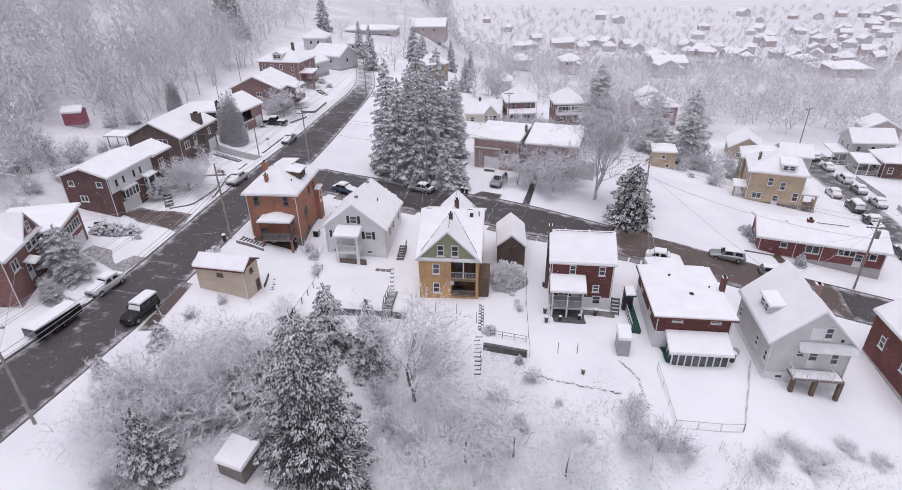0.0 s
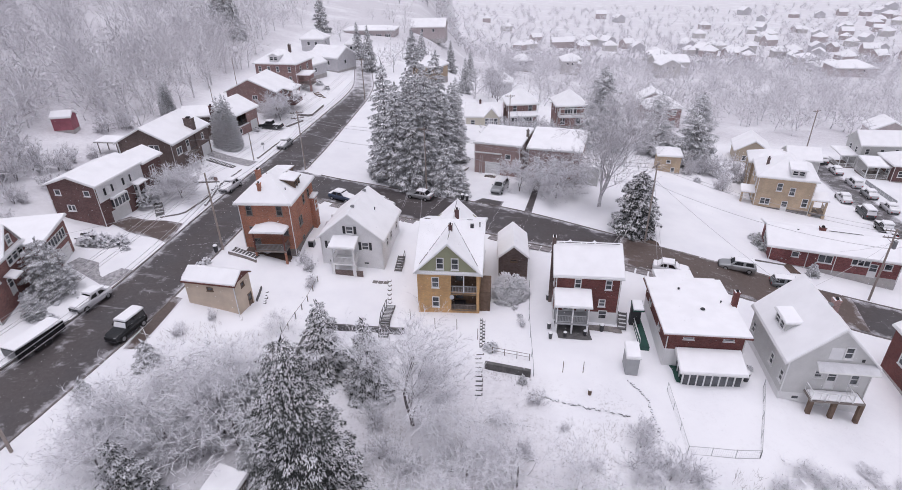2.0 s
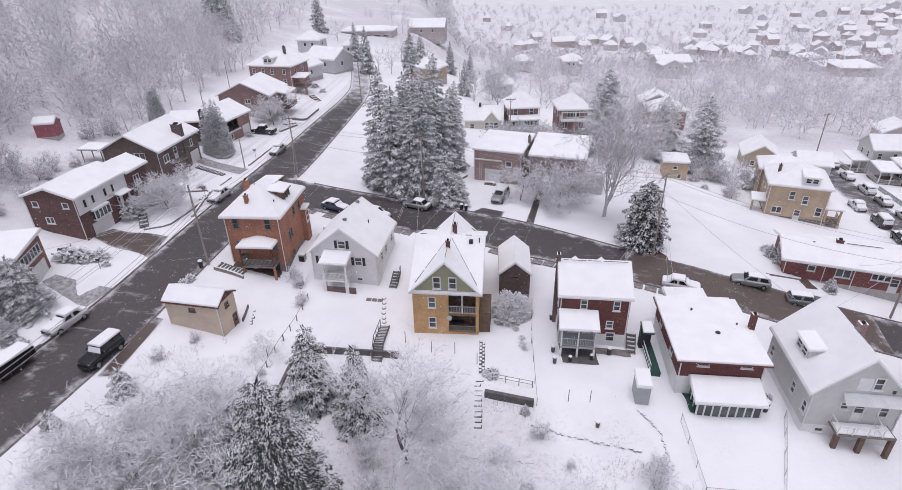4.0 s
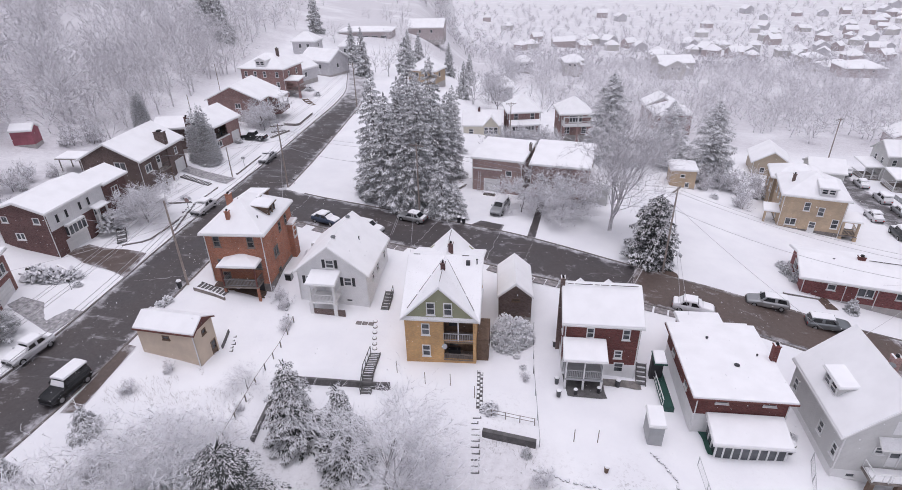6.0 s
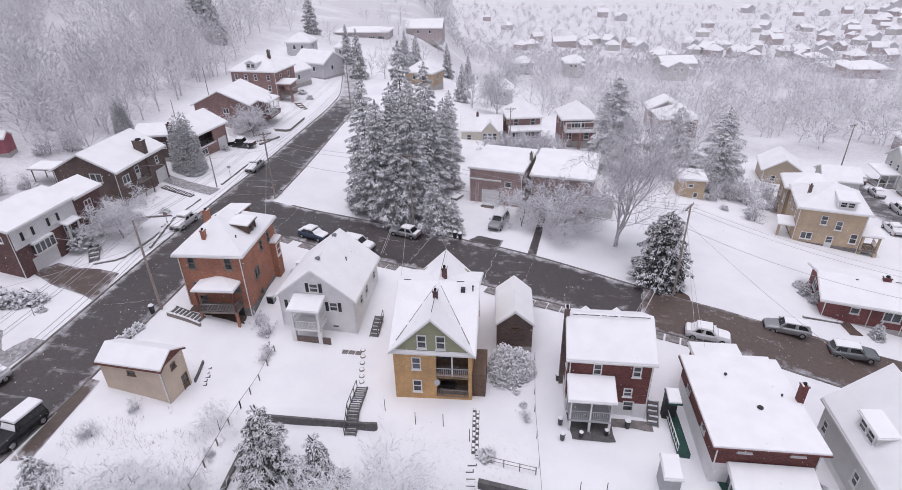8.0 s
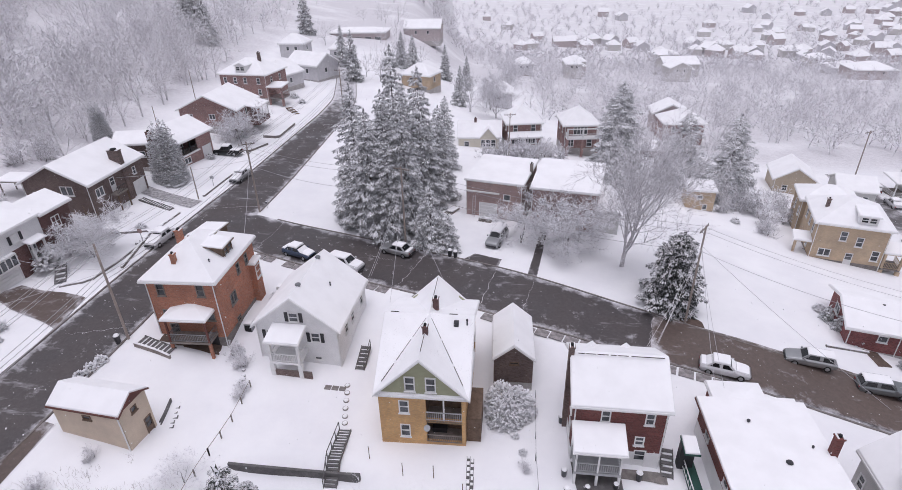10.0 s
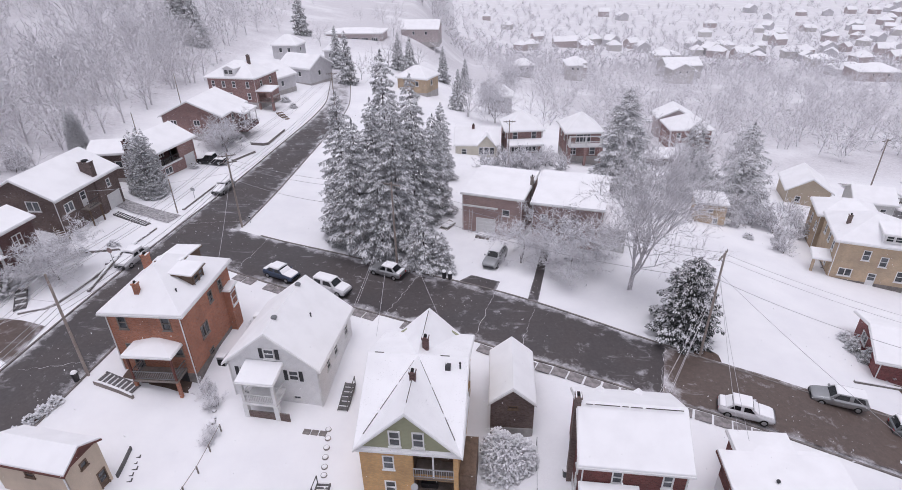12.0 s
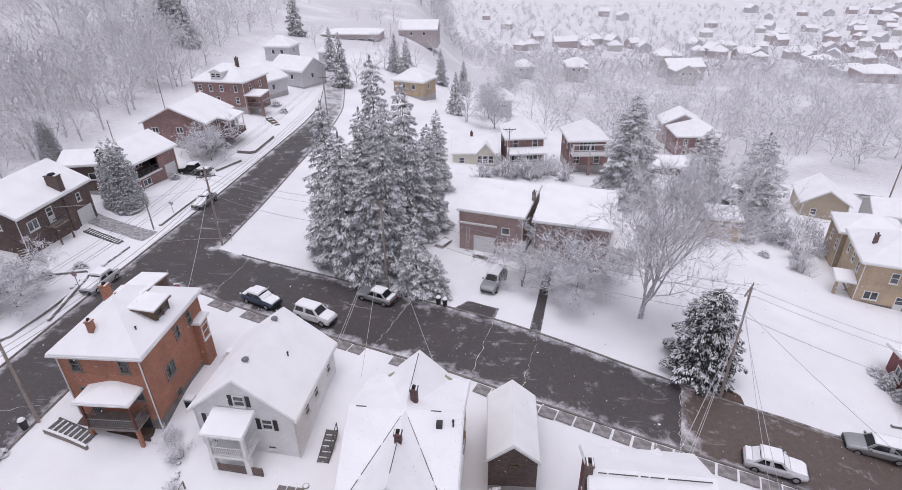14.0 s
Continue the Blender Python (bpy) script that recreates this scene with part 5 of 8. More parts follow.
o = house("brick_wing", "low brick wing with a square chimney and snowy roof", (-50.5, 108.6), 6, 6.4, 6.0, 4.2, 3.9, ("gable_x", 1.1), M["brown_brick"], 0.4, {"f": [(3.6, 1.7, 1.0, 1.0, "win2")]}, base=0.05, spouts=())
chimney(o, 6.1, -0.5, -1.0, 5.9, 0.7, M["maroon_brick"])
o = house("long_brick_house", "maroon brick house with a long snowy gabled roof", (-49.8, 131.5), -6, 11.5, 10.5, 4.2, 3.4, ("gable_y", 2.6), M["pale_haze_brick"], 0.5, {"f": [(1.5, 1.6, 1.2, 1.0, "win2"), (6.0, 1.6, 1.2, 1.0, "win2")], "r": win_row([1, 4, 7], 1.4)}, base=0.1)
lay_roof(o, "mono", 3.6, 9.6, -2.9, -0.05, 2.7, 0.6, None, 0.15, "porch_roof", 0.12, face_matrix("r", 11.5, 10.5))
boxes_part("porch_floor", [(11.52, 14.2, 3.8, 9.4, -0.6, 0.3)], M["maroon_brick"], o)
for v in (3.95, 6.6, 9.25):
    boxes_part("porch_post", [(13.95, 14.1, v - 0.08, v + 0.08, 0.304, 2.68)], M["white_paint"], o)
railing(o, [(14.05, 4.1), (14.05, 9.1)], 0.3, 0.85, M["white_paint"], 0.3)
o = house("hilltop_house", "red-brick two-storey house with dormer and snowy hipped roof", (-51.0, 158.0), -14, 12.0, 9.5, 3.6, 5.6, ("hip", 2.6), M["pale_haze_brick"], 0.5,
          {"f": win_row([1.0, 3.6, 6.2, 9.6], 3.4) + win_row([1.0, 5.0, 9.6], 0.9), "r": win_row([2, 6], 3.3)}, base=0.2)
dormer(o, "f", 12.0, 9.5, 4.6, 6.2, 2.6, 1.2, 2.5, M["white_siding"])
chimney(o, 8.5, 4.5, 7.5, 9.6, 0.6)
porch(o, 12.02, 15.6, 0.0, 3.6, 0.4, 2.7, dict(post=M["pale_haze_brick"], deck=M["stone"]), 2, ("mono", 0.5), bottom=-1.5, post_w=0.3)

# houses in the middle distance
o = house("cream_cottage", "small cream cottage with a snowy cross-gabled roof", (4.6, 134.0), -5, 8.4, 6.5, -2.9, 3.0, ("gable_x", 2.3), M["cream_siding"], 0.35, {"f": [(1.2, 1.0, 1.0, 1.1, "win")]}, base=0.2)
dormer(o, "f", 8.4, 6.5, 4.4, 1.0, 3.4, 1.8, 3.0, M["cream_siding"], "gable_y", 2.0, inset=-0.4)
chimney(o, 3.4, 3.0, 4.6, 6.0, 0.5, M["maroon_brick"])
o = house("brick_villa", "red-brick house with a hipped roof and white-fronted porch", (14.55, 132.9), 3, 6.8, 7.4, -1.9, 5.0, ("hip", 2.5), M["pale_haze_brick"], 0.5, {"f": win_row([1.1, 4.7], 3.1, 0.95, 1.5) + [(0.9, 0.6, 4.9, 1.6, "win2")], "l": win_row([2, 5], 3)}, base=0.2)
porch(o, 0.2, 6.6, -2.0, -0.02, 0.3, 2.4, dict(post=M["white_paint"], deck=M["white_paint"]), 4, ("mono", 0.6), bottom=-1.0)
o = house("brick_villa", "red-brick house with upper porch and hipped snowy roof", (26.0, 132.6), 0, 6.7, 7.4, -2.5, 5.1, ("hip", 2.5), M["pale_haze_brick"], 0.5, {"f": [(0.8, 0.5, 1.2, 1.6, "win"), (4.6, 0.5, 1.1, 1.6, "win"), (1.8, 3.0, 2.8, 1.6, "win2")], "l": win_row([2, 5], 3)}, base=0.2)
porch(o, 0.2, 6.5, -2.0, -0.02, 2.8, 4.8, dict(post=M["white_paint"], deck=M["white_paint"], pier=M["pale_haze_brick"]), 3, None, bottom=-1.0, post_w=0.3)
house("brick_cabin", "brown brick house behind the conifers", (56.0, 157.0), -4, 9.5, 8.0, -10.6, 5.6, ("hip", 2.4), M["pale_haze_brick"], 0.5, {"f": win_row([1.5, 4.2, 7.2], 3.4) + win_row([1.5, 7.2], 0.8)}, base=0.2)
house("low_shed", "long low outbuilding with a snowy roof", (44.0, 139.0), -6, 12.0, 5.0, -8.0, 2.6, ("mono", 0.4), M["brown_brick"], 0.3, {"f": win_row([1, 4, 7, 10], 0.9, 0.9, 1.0)}, base=0.1)
house("grey_cottage", "small grey gabled house with a snowy roof", (64.0, 121.0), -20, 7.0, 8.0, -8.6, 3.4, ("gable_y", 2.2), M["tan_siding"], 0.4, {"f": win_row([1.5, 4.5], 1.2, 0.9, 1.1)}, base=0.2)
house("grey_cottage", "small grey gabled house with a snowy roof", (73.5, 116.5), -20, 6.0, 7.0, -9.0, 3.2, ("gable_x", 1.6), M["grey_siding"], 0.4, {"f": win_row([1.5, 4.0], 1.2, 0.9, 1.1)}, base=0.2)


# ---- trees and shrubs ----
def tents(base, out, side, up, length, width, lift):
    """Small drooping tent-shaped sprays: vertex and face arrays. base, out, side, up: n x 3."""
    n = len(base)
    L, Wd, H = length[:, None], width[:, None], lift[:, None]
    v = np.stack([base - out * L * 0.3 + up * H, base + out * L * 0.15 + side * Wd - up * H * 0.3, base + out * L - up * H * 0.3, base + out * L * 0.15 - side * Wd - up * H * 0.3], 1)
    i = np.arange(n)[:, None] * 4
    f = np.concatenate([i + np.array(t) for t in ((0, 3, 2), (0, 2, 1))], 0)
    return v.reshape(-1, 3), f


def conifer(name, seed, h, r, label, whorl=0.5, boughs=7, snow=0.6, power=0.8, low=0.04, size=1.0, category="tree", needles=None, droop=0.3, fill=1.0):
    """A spruce: trunk, drooping boughs feathered with needle sprays, and the snow that lies along them."""
    rng = np.random.default_rng(seed)
    B, O, L, K = [], [], [], []
    lop = rng.uniform(0.72, 1.2, 12)
    z = low * h
    while z < h - 0.2:
        f = z / h
        full = r * (1 - f) ** power * min(1.0, 0.72 + 2.2 * f) + 0.15
        n = max(4, int(round(boughs * (0.6 + 0.5 * (1 - f)))))
        turn = rng.random() * 6.3
        for k in range(n):
            a = turn + (k + rng.normal() * 0.16) * math.tau / n
            R = full * rng.uniform(0.62, 1.12) * lop[int((a + 2 * f) * 12 / math.tau) % 12]
            zb = z + rng.normal() * 0.2 * whorl
            load = snow * rng.uniform(0.45, 1.35)
            d, w = np.array([math.cos(a), math.sin(a)]), np.array([-math.sin(a), math.cos(a)])
            count = int(3.5 / size + 8.0 * fill * R / size * min(1.3, 0.6 + R / 5 / size))
            u = np.sqrt(rng.uniform(0.04, 1, count))
            half = 0.29 * R * np.sin(np.pi * np.clip(u * 0.86 + 0.1, 0, 1)) + 0.05
            q = rng.uniform(-1, 1, count)
            twig = rng.random((7, 4))
            t = u * R
            dz = -droop * t + 0.13 * t * t / max(R, 0.6) - 0.3 * droop * np.abs(q) * half * 2.4 - 0.12 * R * u ** 3
            under = rng.random(count) < 0.36
            ln = size * rng.uniform(0.3, 0.6, count) * (0.7 + 0.45 * (1 - f))
            B.append(np.stack([d[0] * t + w[0] * q * half, d[1] * t + w[1] * q * half, zb + dz + rng.normal(size=count) * 0.04 - np.where(under, ln * rng.uniform(0.3, 0.8, count), 0)], 1))
            aa = a + q * 0.9 + rng.normal(size=count) * 0.25
            O.append(np.stack([np.cos(aa), np.sin(aa), np.where(under, -1.1, -0.25 - 0.3 * np.abs(q)) + rng.normal(size=count) * 0.15], 1))
            L.append(ln)
            K.append(~under & (0.86 * twig[(u * 6.9).astype(int), ((q + 1) * 1.999).astype(int)] + 0.14 * rng.random(count) < load * (0.6 + 1.1 * u - 0.3 * np.abs(q))))
        z += whorl * (0.5 + 0.6 * (1 - f))
    tip = np.arange(5)
    B.append(np.stack([0 * tip, 0 * tip, h - 0.12 * tip - 0.1], 1))
    O.append(np.stack([rng.normal(size=5) * 0.4, rng.normal(size=5) * 0.4, 0 * tip + 0.8], 1))
    L.append(np.full(5, 0.4))
    K.append(tip % 2 == 0)
    B, O, L, k = np.concatenate(B), np.concatenate(O), np.concatenate(L), np.concatenate(K)
    O /= np.linalg.norm(O, axis=1)[:, None]
    S = np.cross(O, [0, 0, 1.0])
    S /= np.linalg.norm(S, axis=1)[:, None] + 1e-6
    U = np.cross(S, O)
    ob = thing(name, pose(0, 0, 0), label, category)
    bm = bmesh.new()
    tube(bm, (0, 0, -0.5), (0, 0, h * 0.9), 0.012 * h + 0.06, 0.02, 7)
    part("trunk", bm, M["bark"], ob)
    v, f = tents(B, O, S, U, L * 1.3, L * 0.34, L * 0.2)
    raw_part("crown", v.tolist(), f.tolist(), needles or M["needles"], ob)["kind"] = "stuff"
    m = k.sum()
    v, f = tents(B[k] + U[k] * L[k][:, None] * 0.15 - O[k] * 0.02, O[k], S[k], U[k], L[k] * rng.uniform(1.0, 1.7, m), L[k] * rng.uniform(0.24, 0.42, m), L[k] * 0.22)
    raw_part("snow", v.tolist(), f.tolist(), M["needle_snow"], ob, "clumps of fresh snow")["kind"] = "stuff"
    return ob


def tubes3(P0, P1, R0, R1):
    """Three-sided tapering tubes as vertex and face arrays."""
    d = P1 - P0
    d /= np.linalg.norm(d, axis=1)[:, None] + 1e-9
    ref = np.where(np.abs(d[:, 2:3]) > 0.9, [[1.0, 0, 0]], [[0, 0, 1.0]])
    s = np.cross(d, ref)
    s /= np.linalg.norm(s, axis=1)[:, None] + 1e-9
    u = np.cross(s, d)
    ring = [(s * math.cos(a) + u * math.sin(a)) for a in (math.pi / 2, math.pi * 7 / 6, math.pi * 11 / 6)]
    v = np.stack([P0 + c * R0[:, None] for c in ring] + [P1 + c * R1[:, None] for c in ring], 1)
    i = np.arange(len(P0))[:, None] * 6
    f = np.concatenate([i + np.array(q) for q in ((0, 1, 4, 3), (1, 2, 5, 4), (2, 0, 3, 5))], 0)
    return v.reshape(-1, 3), f


def grow(rng, h, spread_deg, levels, kids, thin=0.011, lean=0.25, first=0.28, up=0.05):
    """Segments of a bare tree: start, end, radii, level."""
    segs = []
    angles = spread_deg if isinstance(spread_deg, tuple) else (spread_deg,)

    def limb(p, d, length, r, level):
        n = 3 if level < 2 else 2
        for k in range(n):
            q = p + d * (length / n)
            r1 = max(r * 0.8, thin * 0.6)
            segs.append((p, q, r, r1, level))
            p, r = q, r1
            d = d + rng.normal(size=3) * 0.09
            d[2] += up
            d /= np.linalg.norm(d)
            if level < levels:
                m = kids[min(level, len(kids) - 1)]
                for _ in range(int(m + rng.random())):
                    a = rng.random() * 6.283
                    tilt = math.radians(angles[min(level, len(angles) - 1)] * rng.uniform(0.6, 1.3))
                    s = np.cross(d, [0.3, 0.5, 0.8])
                    s /= np.linalg.norm(s)
                    t = np.cross(d, s)
                    e = d * math.cos(tilt) + (s * math.cos(a) + t * math.sin(a)) * math.sin(tilt)
                    limb(p, e / np.linalg.norm(e), length * rng.uniform(0.5, 0.78), max(r * 0.62, thin), level + 1)

    limb(np.array([0, 0, -0.3]), np.array([rng.normal() * lean * 0.3, rng.normal() * lean * 0.3, 1.0]), h * first, 0.016 * h + 0.03, 0)
    return segs


def ribbons(P0, P1, R0, R1, side):
    """Flat tapering twigs as vertex and face arrays."""
    v = np.stack([P0 - side * R0[:, None], P0 + side * R0[:, None], P1 + side * R1[:, None], P1 - side * R1[:, None]], 1)
    return v.reshape(-1, 3)


def bare_tree(name, seed, h, label, spread_deg=42, levels=5, kids=(2, 2, 2, 2.2), thin=0.016, first=0.3, twig=None, category="tree", stems=1, fat=0.05, up=0.05, fuzz=0, wide=1.0):
    rng = np.random.default_rng(seed)
    segs = []
    for k in range(stems):
        s = grow(rng, h * (1 if k == 0 else rng.uniform(0.6, 0.95)), spread_deg, levels, kids, thin, 0.2 if stems == 1 else 1.6, first, up)
        o = np.array([rng.normal() * 0.35, rng.normal() * 0.35, 0]) if stems > 1 else np.zeros(3)
        segs += [(a + o, b + o, r, q, lv) for a, b, r, q, lv in s]
    P0, P1 = np.array([s[0] for s in segs]), np.array([s[1] for s in segs])
    R0, R1 = np.array([s[2] for s in segs]), np.array([s[3] for s in segs])
    k = np.array([wide, wide, 1.0]) * h / max(1.0, P1[:, 2].max())
    P0, P1 = P0 * k, P1 * k
    ob = thing(name, pose(0, 0, 0), label, category)
    big = R0 > fat
    v, f = tubes3(P0[big], P1[big], R0[big], R1[big])
    raw_part("trunk", v.tolist(), f.tolist(), twig or M["bark"], ob)
    A, C, RA, RC = P0[~big], P1[~big], R0[~big] * 1.2, R1[~big]
    if fuzz:
        tip = np.array([s[4] for s in segs]) >= levels - 1
        for _ in range(fuzz):
            u = rng.random(tip.sum())[:, None]
            a = P0[tip] * (1 - u) + P1[tip] * u
            d = P1[tip] - P0[tip]
            d /= np.linalg.norm(d, axis=1)[:, None] + 1e-9
            d = d + rng.normal(size=d.shape) * 0.38
            d /= np.linalg.norm(d, axis=1)[:, None]
            ln = rng.uniform(0.25, 0.6, len(a)) * (0.5 + h / 24)
            A, C = np.concatenate([A, a]), np.concatenate([C, a + d * ln[:, None]])
            RA, RC = np.concatenate([RA, np.full(len(a), thin * 0.75)]), np.concatenate([RC, np.full(len(a), thin * 0.4)])
    d = C - A
    side = np.cross(d, rng.normal(size=d.shape) + [0, 0, 0.8])
    side /= np.linalg.norm(side, axis=1)[:, None] + 1e-9
    v = ribbons(A, C, RA, RC, side)
    f = np.arange(len(v)).reshape(-1, 4)
    raw_part("twig_crown", v.tolist(), f.tolist(), twig or M["frost"], ob, "fine twigs white with frost")["kind"] = "stuff"
    return ob


def shrub(name, seed, r, h, label, n=420, leaf=0.22, material=None, snow=0.6, category="shrub"):
    """A rounded evergreen bush of many small leaf sprays under snow."""
    rng = np.random.default_rng(seed)
    a, c = rng.random(n) * 6.283, rng.uniform(-0.15, 1, n)
    rad = rng.uniform(0.7, 1.06, n) * (1 + 0.12 * np.sin(3 * a + seed))
    q = np.sqrt(np.clip(1 - np.clip(c, 0, 1) ** 2, 0, 1))
    B = np.stack([np.cos(a) * q * r * rad, np.sin(a) * q * r * rad, np.clip(c, 0, 1) * h * rad + 0.1], 1)
    O = np.stack([np.cos(a) * q, np.sin(a) * q, c * 0.6], 1) + rng.normal(size=(n, 3)) * 0.4
    O /= np.linalg.norm(O, axis=1)[:, None]
    S = np.cross(O, [0.1, 0.2, 1.0])
    S /= np.linalg.norm(S, axis=1)[:, None]
    U = np.cross(S, O)
    L = leaf * rng.uniform(0.7, 1.5, n)
    ob = thing(name, pose(0, 0, 0), label, category)
    v, f = tents(B, O, S, U, L, L * 0.6, L * 0.25)
    raw_part("foliage", v.tolist(), f.tolist(), material or M["frost_leaf"], ob)["kind"] = "stuff"
    k = rng.random(n) < snow
    v, f = tents(B[k] + np.array([0, 0, 0.05]), O[k], S[k], U[k], L[k] * 0.9, L[k] * 0.5, L[k] * 0.3)
    raw_part("snow", v.tolist(), f.tolist(), M["needle_snow"], ob, "fresh snow")["kind"] = "stuff"
    return ob


def plant(ob, spots, first=True):
    """Stand a plant at (x, y, scale) and copies of it at the rest."""
    rng = random.Random(len(spots) * 7 + 3)
    for k, (x, y, s, *hs) in enumerate(spots):
        m = pose(x, y, float(height(x, y)) - 0.05, 0, 0, rng.uniform(0, 360)) @ Matrix.Diagonal((s, s, hs[0] if hs else s, 1))
        if k == 0:
            ob.matrix_basis = m
        else:
            copy_thing(ob, Matrix(m) @ Matrix.Diagonal((1 / ob.scale[0], 1 / ob.scale[1], 1 / ob.scale[2], 1)))


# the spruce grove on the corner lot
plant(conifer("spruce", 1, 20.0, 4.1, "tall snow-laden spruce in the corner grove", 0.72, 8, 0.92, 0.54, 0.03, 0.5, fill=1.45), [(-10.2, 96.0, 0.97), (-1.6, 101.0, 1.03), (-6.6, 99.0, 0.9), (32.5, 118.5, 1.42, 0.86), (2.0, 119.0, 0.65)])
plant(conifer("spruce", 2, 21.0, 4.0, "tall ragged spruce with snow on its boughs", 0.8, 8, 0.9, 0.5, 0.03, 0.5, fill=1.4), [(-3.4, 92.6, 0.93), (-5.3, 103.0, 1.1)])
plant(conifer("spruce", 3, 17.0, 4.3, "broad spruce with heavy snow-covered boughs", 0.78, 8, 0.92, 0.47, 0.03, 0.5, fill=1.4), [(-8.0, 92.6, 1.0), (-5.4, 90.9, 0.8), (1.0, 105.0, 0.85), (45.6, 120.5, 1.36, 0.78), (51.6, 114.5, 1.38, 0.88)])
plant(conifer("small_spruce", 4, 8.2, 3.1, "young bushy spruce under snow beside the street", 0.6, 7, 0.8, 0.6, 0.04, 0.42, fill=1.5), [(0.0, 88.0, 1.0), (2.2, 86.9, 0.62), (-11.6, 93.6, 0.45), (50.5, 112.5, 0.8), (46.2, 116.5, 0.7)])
plant(conifer("lawn_spruce", 14, 8.4, 3.7, "broad rounded spruce furred with snow before the cottage", 0.55, 11, 0.75, 0.4, 0.02, 0.34, fill=1.4), [(-44.9, 57.2, 0.8), (-44.4, 52.6, 0.36)])
plant(conifer("street_spruce", 5, 9.8, 4.2, "rounded spruce at the roadside heavy with snow", 0.62, 12, 0.52, 0.44, 0.02, 0.38, needles=M["old_needles"], fill=1.8), [(26.9, 74.4, 0.95)])
# spruces in the near garden
plant(conifer("garden_spruce", 6, 15.8, 5.2, "large dark spruce with snowy boughs in the back garden", 0.95, 12, 0.44, 0.42, 0.02, 0.27, needles=M["old_needles"], fill=1.6), [(-11.2, 32.8, 1.0)])
plant(conifer("garden_fir", 7, 8.6, 3.3, "bushy young fir with snow on its boughs", 0.7, 9, 0.8, 0.62, 0.04, 0.3, needles=M["old_needles"], fill=1.7), [(-12.7, 47.6, 1.0), (-8.0, 45.0, 1.0), (-24.4, 31.6, 0.85)])
plant(conifer("yew", 11, 5.4, 3.0, "broad dark yew dusted with snow in the thicket", 0.36, 8, 0.42, 0.4, 0.04, 0.36, fill=1.4), [(-17.2, 39.8, 1.15), (-14.8, 37.6, 1.0), (-15.6, 34.6, 0.8)])
plant(shrub("columnar_cypress", 8, 2.5, 8.6, "columnar evergreen dusted with snow", 7000, 0.2, M["needles"], 0.95, "tree"), [(-41.6, 106.8, 1.0), (-56.0, 115.5, 0.62, 0.85)])
plant(conifer("dwarf_conifer", 9, 2.9, 1.3, "small conical evergreen under snow", 0.26, 7, 0.75, 0.55, 0.02, 0.34, fill=1.4), [(-30.0, 46.8, 1.0), (-33.8, 42.2, 0.8), (-45.0, 53.5, 0.8), (45.7, 72.9, 0.75), (46.1, 70.7, 0.7), (45.2, 74.7, 0.7), (49.0, 66.9, 0.75), (7.0, 44.5, 0.4)])
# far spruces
plant(conifer("far_spruce", 10, 15.0, 3.6, "distant snowy spruce, needles greyed for haze", 0.8, 6, 0.66, 0.75, 0.04, 1.0, fill=1.3), [(-24.0, 186.0, 0.9), (-8, 205, 0.8), (2.0, 215, 0.75), (9.0, 210, 0.7), (-52, 255, 1.1), (-75, 210, 1.2), (-80, 214, 1.1), (-71, 206, 1.0), (-30, 205, 0.8), (6, 176, 0.7), (-12, 212, 0.75)])

# bare trees white with frost
plant(bare_tree("tall_bare_tree", 21, 20.5, "tall bare tree with frosted upright limbs", (26, 34, 36, 42, 48), 5, (3, 2, 2, 1.8), 0.016, 0.125, M["mid_frost_haze"], "tree", 1, 0.03, 0.10, 3, 0.95), [(23.6, 82.6, 1.0)])
plant(bare_tree("bare_tree", 22, 10.5, "bare round-headed tree white with frost", (40, 40, 42, 48), 5, (2, 2, 2, 1.8), 0.013, 0.2, None, "tree", 1, 0.03, 0.04, 2), [(15, 166, 1.1), (-20.0, 38.5, 0.78), (14.5, 178, 1.1), (22, 214, 1.2), (-27.5, 37.2, 0.72)])
plant(bare_tree("spreading_tree", 23, 6.6, "low spreading garden tree furred with frost", (48, 50, 50, 55), 5, (2, 2, 2, 1.6), 0.017, 0.22, None, "tree", 1, 0.03, 0.02, 2, 1.25), [(11.9, 88.3, 1.0), (17.4, 85.6, 1.12), (19.6, 89.0, 1.0), (15.5, 91.0, 1.0), (-40.8, 82.5, 1.0), (-41.6, 84.4, 0.9), (-37.2, 127.0, 1.25), (-38.8, 129.4, 0.8)])
plant(bare_tree("fan_tree", 27, 12.4, "round-headed bare garden tree finely furred with frost", (30, 30, 34, 38, 40), 5, (3, 2, 2, 1.5), 0.013, 0.2, None, "tree", 1, 0.03, 0.07, 3, 1.4), [(-3.4, 39.7, 1.0)])
plant(bare_tree("gnarled_tree", 29, 9.0, "gnarled bare tree with dark spreading limbs under frost", (58, 50, 48, 50), 5, (2, 2, 2, 1.2), 0.015, 0.16, None, "tree", 1, 0.02, 0.03, 2, 1.15), [(-24.4, 37.6, 1.1), (-27.6, 33.6, 0.85), (-20.6, 40.2, 1.0), (5.2, 33.4, 0.75)])
